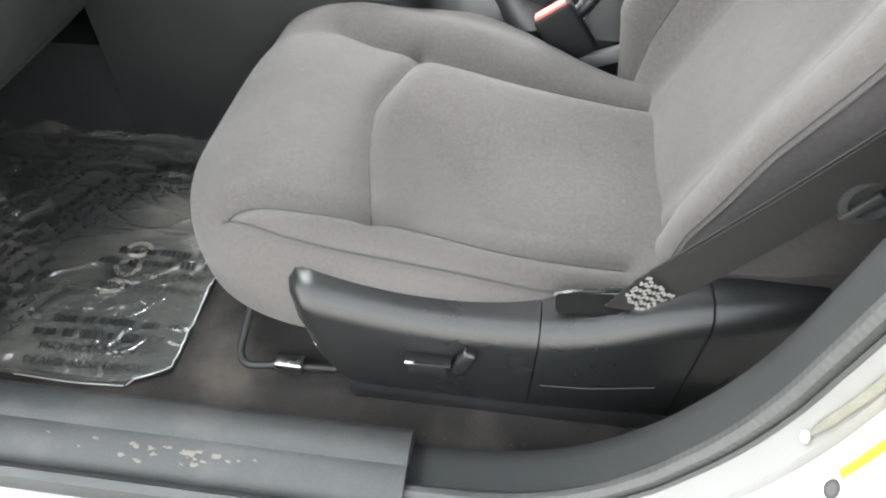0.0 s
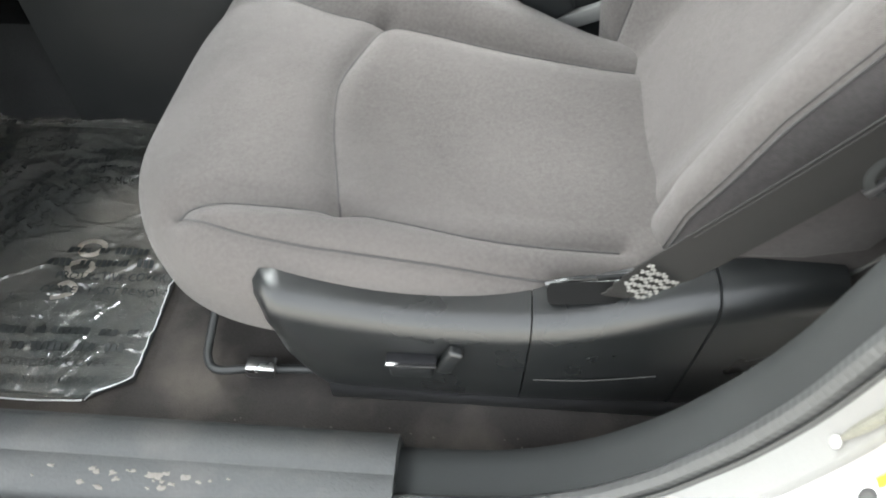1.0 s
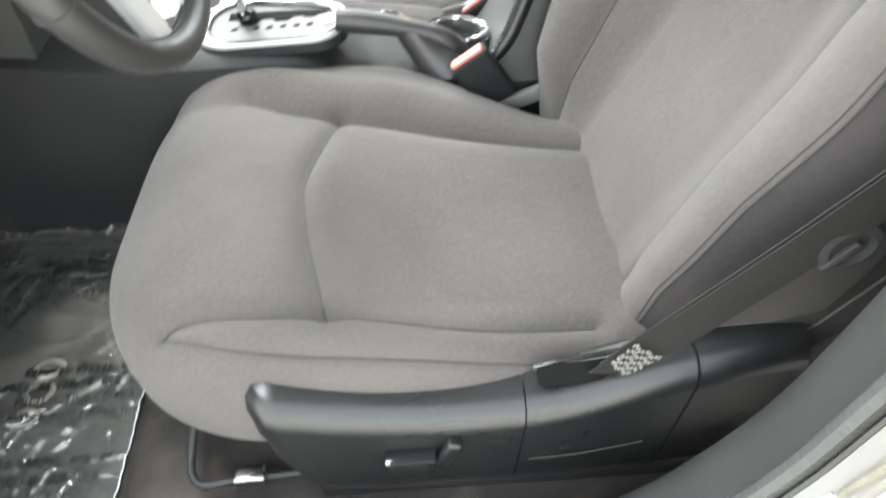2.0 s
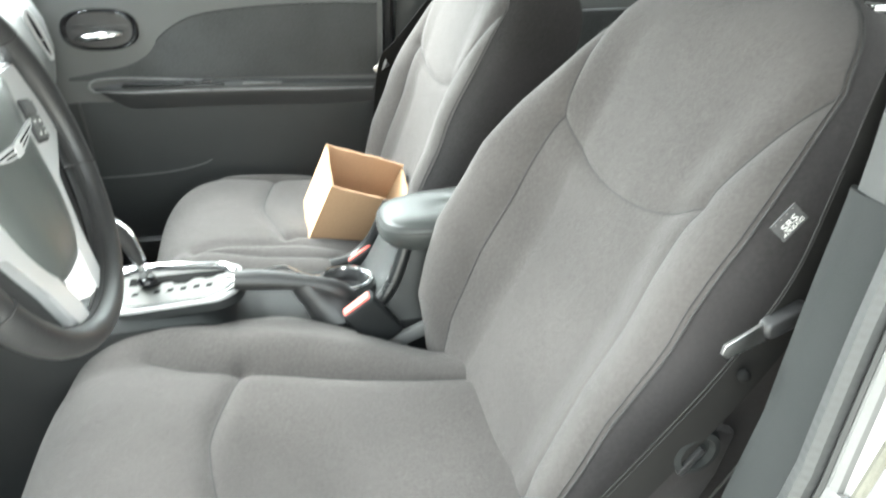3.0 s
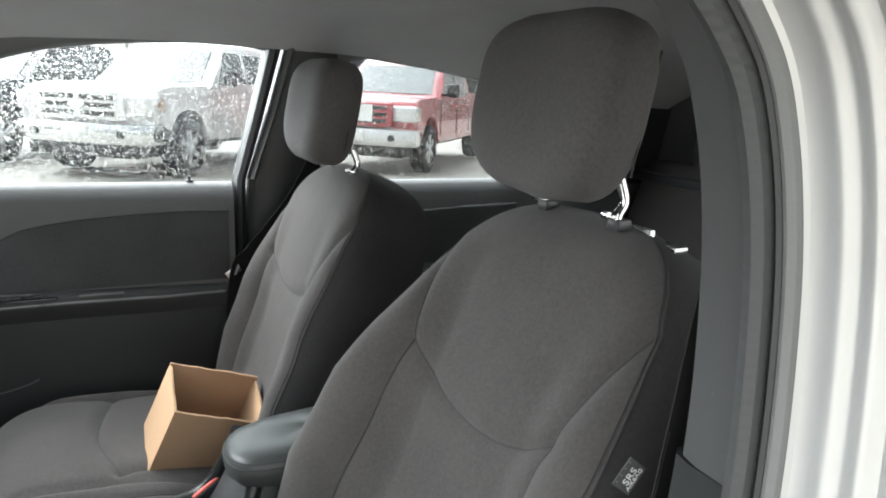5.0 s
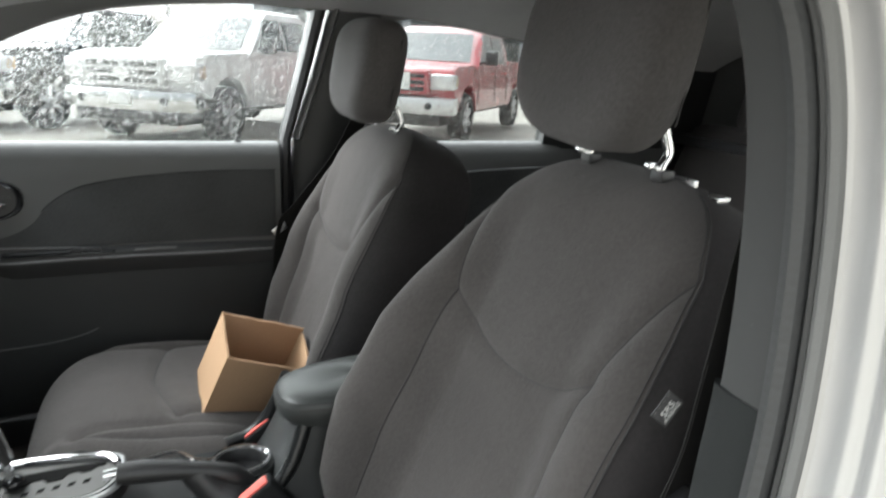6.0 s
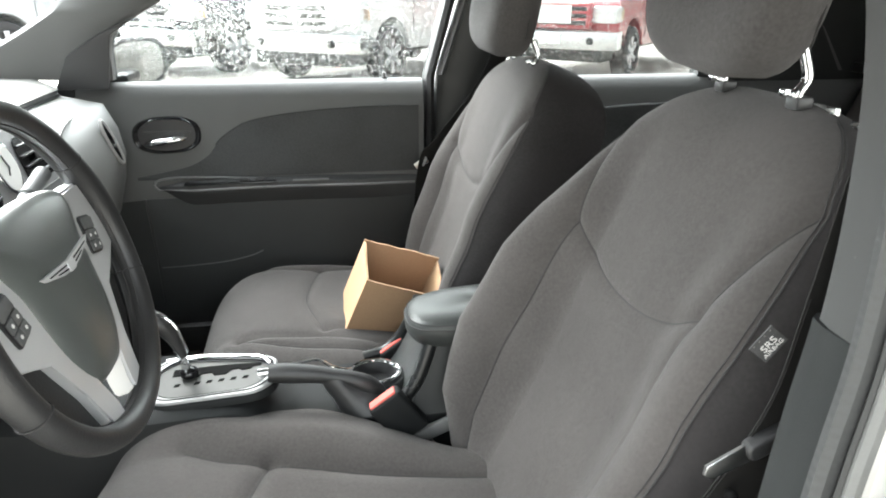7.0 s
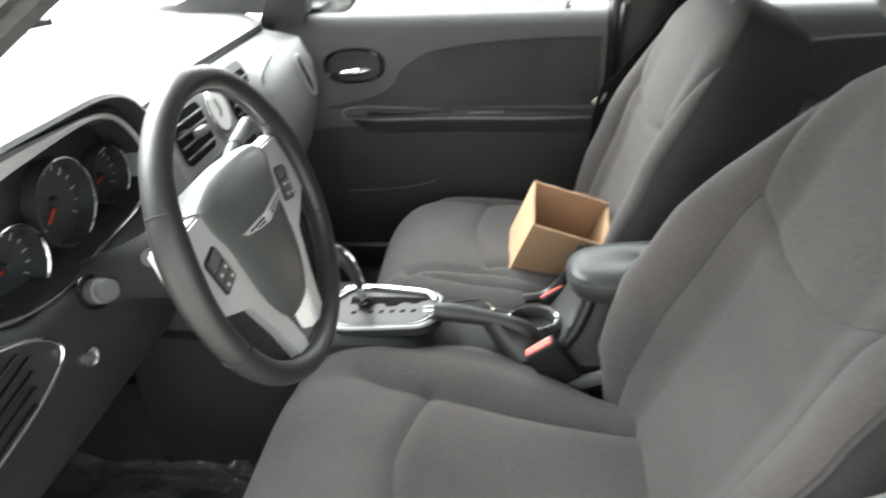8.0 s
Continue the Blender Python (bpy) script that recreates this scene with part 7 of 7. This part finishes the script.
def pickup(label, paint, m, slats=3, red_grille=False):
    """A full-size pickup; x ahead, y to its left, its front axle over the origin."""
    t = thing("pickup_truck", label, "pickup truck", "parked pickups")
    bm = bmesh.new()
    out = [(0.90, 0.62), (0.93, 0.80), (0.92, 1.08), (0.86, 1.17), (0.60, 1.22), (-0.55, 1.26), (-0.62, 1.24), (-2.95, 1.24), (-2.98, 1.36), (-4.85, 1.34), (-4.88, 0.60), (-4.20, 0.56)]
    low = [(-4.19, 0.56)] + arc(-3.67, 0.44, 0.49, 165, 15) + [(-3.15, 0.50), (-0.55, 0.48)] + arc(0.0, 0.44, 0.49, 170, 12) + [(0.52, 0.58)]
    slab(bm, out[:-1] + low, side_of(0.98), 1.96, 0.0)
    for v in bm.verts:
        k = abs(v.co.y) / 0.98
        if v.co.x > 0.5:
            v.co.x -= 0.13 * k ** 3
        if v.co.z > 1.1:
            v.co.y *= 0.955
    bmesh.ops.bevel(bm, geom=[e for e in bm.edges if abs(e.verts[0].co.y - e.verts[1].co.y) < 0.2 and e.calc_face_angle(0) > 0.9 and abs(e.verts[0].co.y) > 0.5], offset=0.045, segments=3, affect="EDGES", clamp_overlap=True)
    body = part("body", bm, paint, t, sharp=32)
    # cab
    bm = bmesh.new()
    rings = []
    for z, x0, x1, w in ((1.20, -0.45, -2.98, 0.955), (1.28, -0.56, -2.97, 0.950), (1.55, -0.88, -2.92, 0.885), (1.80, -1.20, -2.83, 0.800), (1.88, -1.36, -2.74, 0.755), (1.915, -1.55, -2.60, 0.66), (1.925, -1.75, -2.45, 0.45)):
        c = 0.10
        rings.append([(x0 - c, w, z), (x0, w * 0.80, z), (x0 + 0.05, 0, z), (x0, -w * 0.80, z), (x0 - c, -w, z), (x1 + 0.05, -w, z), (x1, -w * 0.9, z), (x1, w * 0.9, z), (x1 + 0.05, w, z)])
    loft(bm, rings)
    cab = part("cab", bm, paint, t, sharp=30)
    bm = bmesh.new()
    loft(bm, [[(-0.575, y, 1.30) for y in np.linspace(-0.80, 0.80, 9)] + [(-0.60, 0.80, 1.30), (-0.60, -0.80, 1.30)], [(-1.155 + 0.012, y, 1.785) for y in np.linspace(-0.68, 0.68, 9)] + [(-1.18, 0.68, 1.785), (-1.18, -0.68, 1.785)]])
    for v in bm.verts:
        v.co.x += 0.05 * (1 - (v.co.y / 0.8) ** 2)
    part("windscreen", bm, DARK_GLASS, cab, "dark windscreen")
    for s in (1, -1):
        for x0, x1, xt0, xt1 in ((-0.86, -1.72, -1.22, -1.72), (-1.80, -2.62, -1.80, -2.56)):
            bm = bmesh.new()
            loft(bm, [[(x0, s * (0.948 + d), 1.31), (x1, s * (0.948 + d), 1.31), (xt1, s * (0.818 + d), 1.77), (xt0, s * (0.818 + d), 1.77)] for d in (-0.012, 0.010)])
            part("side_window", bm, DARK_GLASS, cab, "dark side window")
        for xs in (-0.60, -1.76, -2.78):
            bm = bmesh.new()
            box(bm, (xs - 0.004, s * 0.985 - 0.004, 0.60), (xs + 0.004, s * 0.985 + 0.004, 1.18))
            part("door_gap", bm, RUBBER, body)
        for xs in (-1.62, -2.62):
            bm = bmesh.new()
            box(bm, (xs - 0.09, s * 0.99 - 0.018, 1.10), (xs + 0.09, s * 0.99 + 0.018, 1.13), 0.008)
            part("door_handle", bm, paint, body)
        bm = bmesh.new()
        box(bm, (-0.92, s * 1.12 - 0.11, 1.26), (-0.80, s * 1.12 + 0.11, 1.50), 0.035, seg=3)
        box(bm, (-0.90, s * 1.00 - 0.07, 1.28), (-0.84, s * 1.00 + 0.07, 1.33), 0.01)
        part("mirror", bm, PLASTIC_BLACK, cab, "black door mirror")
        bm = bmesh.new()
        box(bm, (0.60, s * 0.78 - 0.19, 0.86), (0.885, s * 0.78 + 0.195, 1.10), 0.03, seg=3)
        hl = part("headlamp", bm, LENS, body, "clear headlamp")
        bm = bmesh.new()
        box(bm, (0.56, s * 0.93 - 0.05, 0.90), (0.74, s * 0.93 + 0.045, 1.07), 0.02)
        part("indicator", bm, AMBER, hl, "amber corner lens")
    # grille
    bm = bmesh.new()
    box(bm, (0.84, -0.60, 0.78), (0.975, 0.60, 1.15), 0.03, seg=3)
    gr = part("grille", bm, paint if red_grille else CHROME if paint is NAVY else paint, t, "framed grille")
    for k in range(slats):
        z = 0.83 + 0.10 * k
        for s in (-1, 1):
            bm = bmesh.new()
            box(bm, (0.955, min(s * 0.04, s * 0.53), z), (0.982, max(s * 0.04, s * 0.53), z + 0.062), 0.006)
            part("grille_slot", bm, PLASTIC_BLACK, gr)
    if red_grille:
        bm = bmesh.new()
        slab(bm, [(-0.30, -0.13), (0.30, -0.13), (0.30, 0.13), (-0.30, 0.13)], frame_of((0.99, 0.0, 0.98), (0, 1, 0), (0, 0, 1)), 0.01)
        part("white_sheet", bm, PAPER, gr, "white sheet on the grille")
    bm = bmesh.new()
    slab(bm, [(0.12 * math.cos(a), 0.045 * math.sin(a)) for a in np.linspace(0, 2 * math.pi, 21)[:-1]], frame_of((0.980, 0, 0.965), (0, 1, 0), (0, 0, 1)), 0.012)
    part("badge", bm, CHROME, gr, "plain oval badge")
    # bumper, plate, fog lamps
    bm = bmesh.new()
    rings = []
    for y in np.linspace(-1.0, 1.0, 17):
        x = 1.03 - 0.16 * abs(y) ** 3.2
        rings.append([(x - 0.20, y, 0.50), (x - 0.03, y, 0.48), (x, y, 0.54), (x + 0.01, y, 0.66), (x - 0.02, y, 0.73), (x - 0.20, y, 0.75)])
    loft(bm, rings)
    bp = part("bumper", bm, CHROME if paint is not CRIMSON else LENS, t, "chrome bumper")
    bm = bmesh.new()
    box(bm, (1.03, -0.17, 0.55), (1.052, 0.17, 0.70), 0.004)
    part("number_plate", bm, PAPER, bp, "plain white plate")
    for s in (-1, 1):
        bm = bmesh.new()
        bmesh.ops.create_cone(bm, cap_ends=True, segments=16, radius1=0.06, radius2=0.05, depth=0.05, matrix=Matrix.Translation((1.0, s * 0.62, 0.61)) @ Matrix.Rotation(radians(90), 4, "Y"))
        part("fog_lamp", bm, PLASTIC_BLACK, bp, "round fog lamp recess")
    bm = bmesh.new()
    box(bm, (0.30, -0.80, 0.30), (0.93, 0.80, 0.52), 0.03)
    box(bm, (-4.6, -0.7, 0.38), (0.3, 0.7, 0.60), 0.03)
    part("chassis", bm, PLASTIC_BLACK, t, "black underbody")
    # wheels
    for x in (0.0, -3.67):
        for s in (1, -1):
            w = part("wheel", wheel_mesh(x, s), TYRE, t, "black tyre")
            bm = bmesh.new()
            R = Matrix.Translation((x, s * 0.88, 0.40)) @ Matrix.Rotation(radians(-90 * s), 4, "X")
            loft(bm, [[R @ Vector((r * math.cos(a), r * math.sin(a), h)) for a in np.linspace(0, 2 * math.pi, 31)[:-1]] for r, h in ((0.262, 0.02), (0.262, 0.095), (0.245, 0.100), (0.232, 0.055), (0.02, 0.045))])
            rim_ = part("rim", bm, PLASTIC_BLACK, w, "dark rim barrel")
            for k in range(6):
                bm = bmesh.new()
                slab(bm, [(-0.030, 0.03), (0.030, 0.03), (0.048, 0.245), (-0.048, 0.245)], R @ Matrix.Translation((0, 0, 0.070)) @ Matrix.Rotation(k * math.pi / 3, 4, "Z"), 0.025, 0.006)
                part("rim_spoke", bm, RIM, rim_, "bright alloy spoke")
            bm = bmesh.new()
            bmesh.ops.create_cone(bm, cap_ends=True, segments=16, radius1=0.065, radius2=0.05, depth=0.04, matrix=R @ Matrix.Translation((0, 0, 0.085)))
            part("hub_cap", bm, RIM, rim_)
    t.matrix_basis = m
    return t


def wheel_mesh(x, s):
    bm = bmesh.new()
    R = Matrix.Translation((x, s * 0.86, 0.40)) @ Matrix.Rotation(radians(90), 4, "X")
    prof = [(0.27, -0.125), (0.36, -0.130), (0.392, -0.110), (0.400, -0.06), (0.402, 0.0), (0.400, 0.06), (0.392, 0.110), (0.36, 0.130), (0.27, 0.125)]
    rings = [[R @ Vector((r * math.cos(a), r * math.sin(a), h)) for r, h in prof] for a in np.linspace(0, 2 * math.pi, 41)[:-1]]
    rings.append(rings[0])
    loft(bm, rings, caps=False)
    bmesh.ops.remove_doubles(bm, verts=bm.verts, dist=1e-6)
    return bm


def parked(wx, wy, heading):
    """Pose that puts a pickup's left front wheel at (wx, wy); heading: degrees its nose turns from -y towards -x."""
    h = radians(heading)
    fwd, left = Vector((-math.sin(h), -math.cos(h), 0)), Vector((math.cos(h), -math.sin(h), 0))
    m = Matrix((fwd, left, Vector((0, 0, 1)))).transposed().to_4x4()
    m.translation = Vector((wx, wy, ground_z(wy) - 0.01)) - left * 0.86
    return m


pickup("white full-size pickup truck parked on wet gravel", WHITE, parked(1.17, 9.10, 38))
pickup("dark blue pickup truck parked beside the white one", NAVY, parked(-1.25, 11.1, 38))
pickup("red pickup truck with a white sheet on its grille", CRIMSON, parked(5.0, 9.3, 42), red_grille=True)
pickup("grey pickup truck parked beyond the windscreen", material("grey_truck_paint", (0.30, 0.31, 0.32), 0.28, fine=800, bump=0.02, coat=0.7), parked(-5.2, 12.4, 38))
# lamp post and bunting flags far off
pole = thing("lamp_post", "thin grey lamp post beyond the parked trucks", "lamp post")
bm = bmesh.new()
tube(bm, [(1.1, 24, 0), (1.1, 24, 9)], [0.09, 0.06], 10)
part("pole", bm, STEEL, pole)
bm = bmesh.new()
box(bm, (0.6, 23.7, 8.9), (1.6, 24.3, 9.05), 0.03)
part("lamp_head", bm, PLASTIC_TRIM, pole)
# low building far behind
shed = thing("building", "pale low dealership building far behind the trucks", "building")
bm = bmesh.new()
box(bm, (6, 38, 0), (40, 50, 5.2))
bw = part("wall", bm, material("pale_blue_cladding", (0.36, 0.38, 0.41), 0.6, fine=6, bump=0.2, broad=0.3), shed)
for k in range(12):
    bm = bmesh.new()
    box(bm, (7 + 2.7 * k, 37.93, 0.9), (9.1 + 2.7 * k, 38.0, 4.4), 0.01)
    part("window", bm, DARK_GLASS, bw)
bm = bmesh.new()
box(bm, (5.7, 37.7, 5.2), (40.3, 50.3, 5.6))
part("roof", bm, PLASTIC_TRIM, shed)
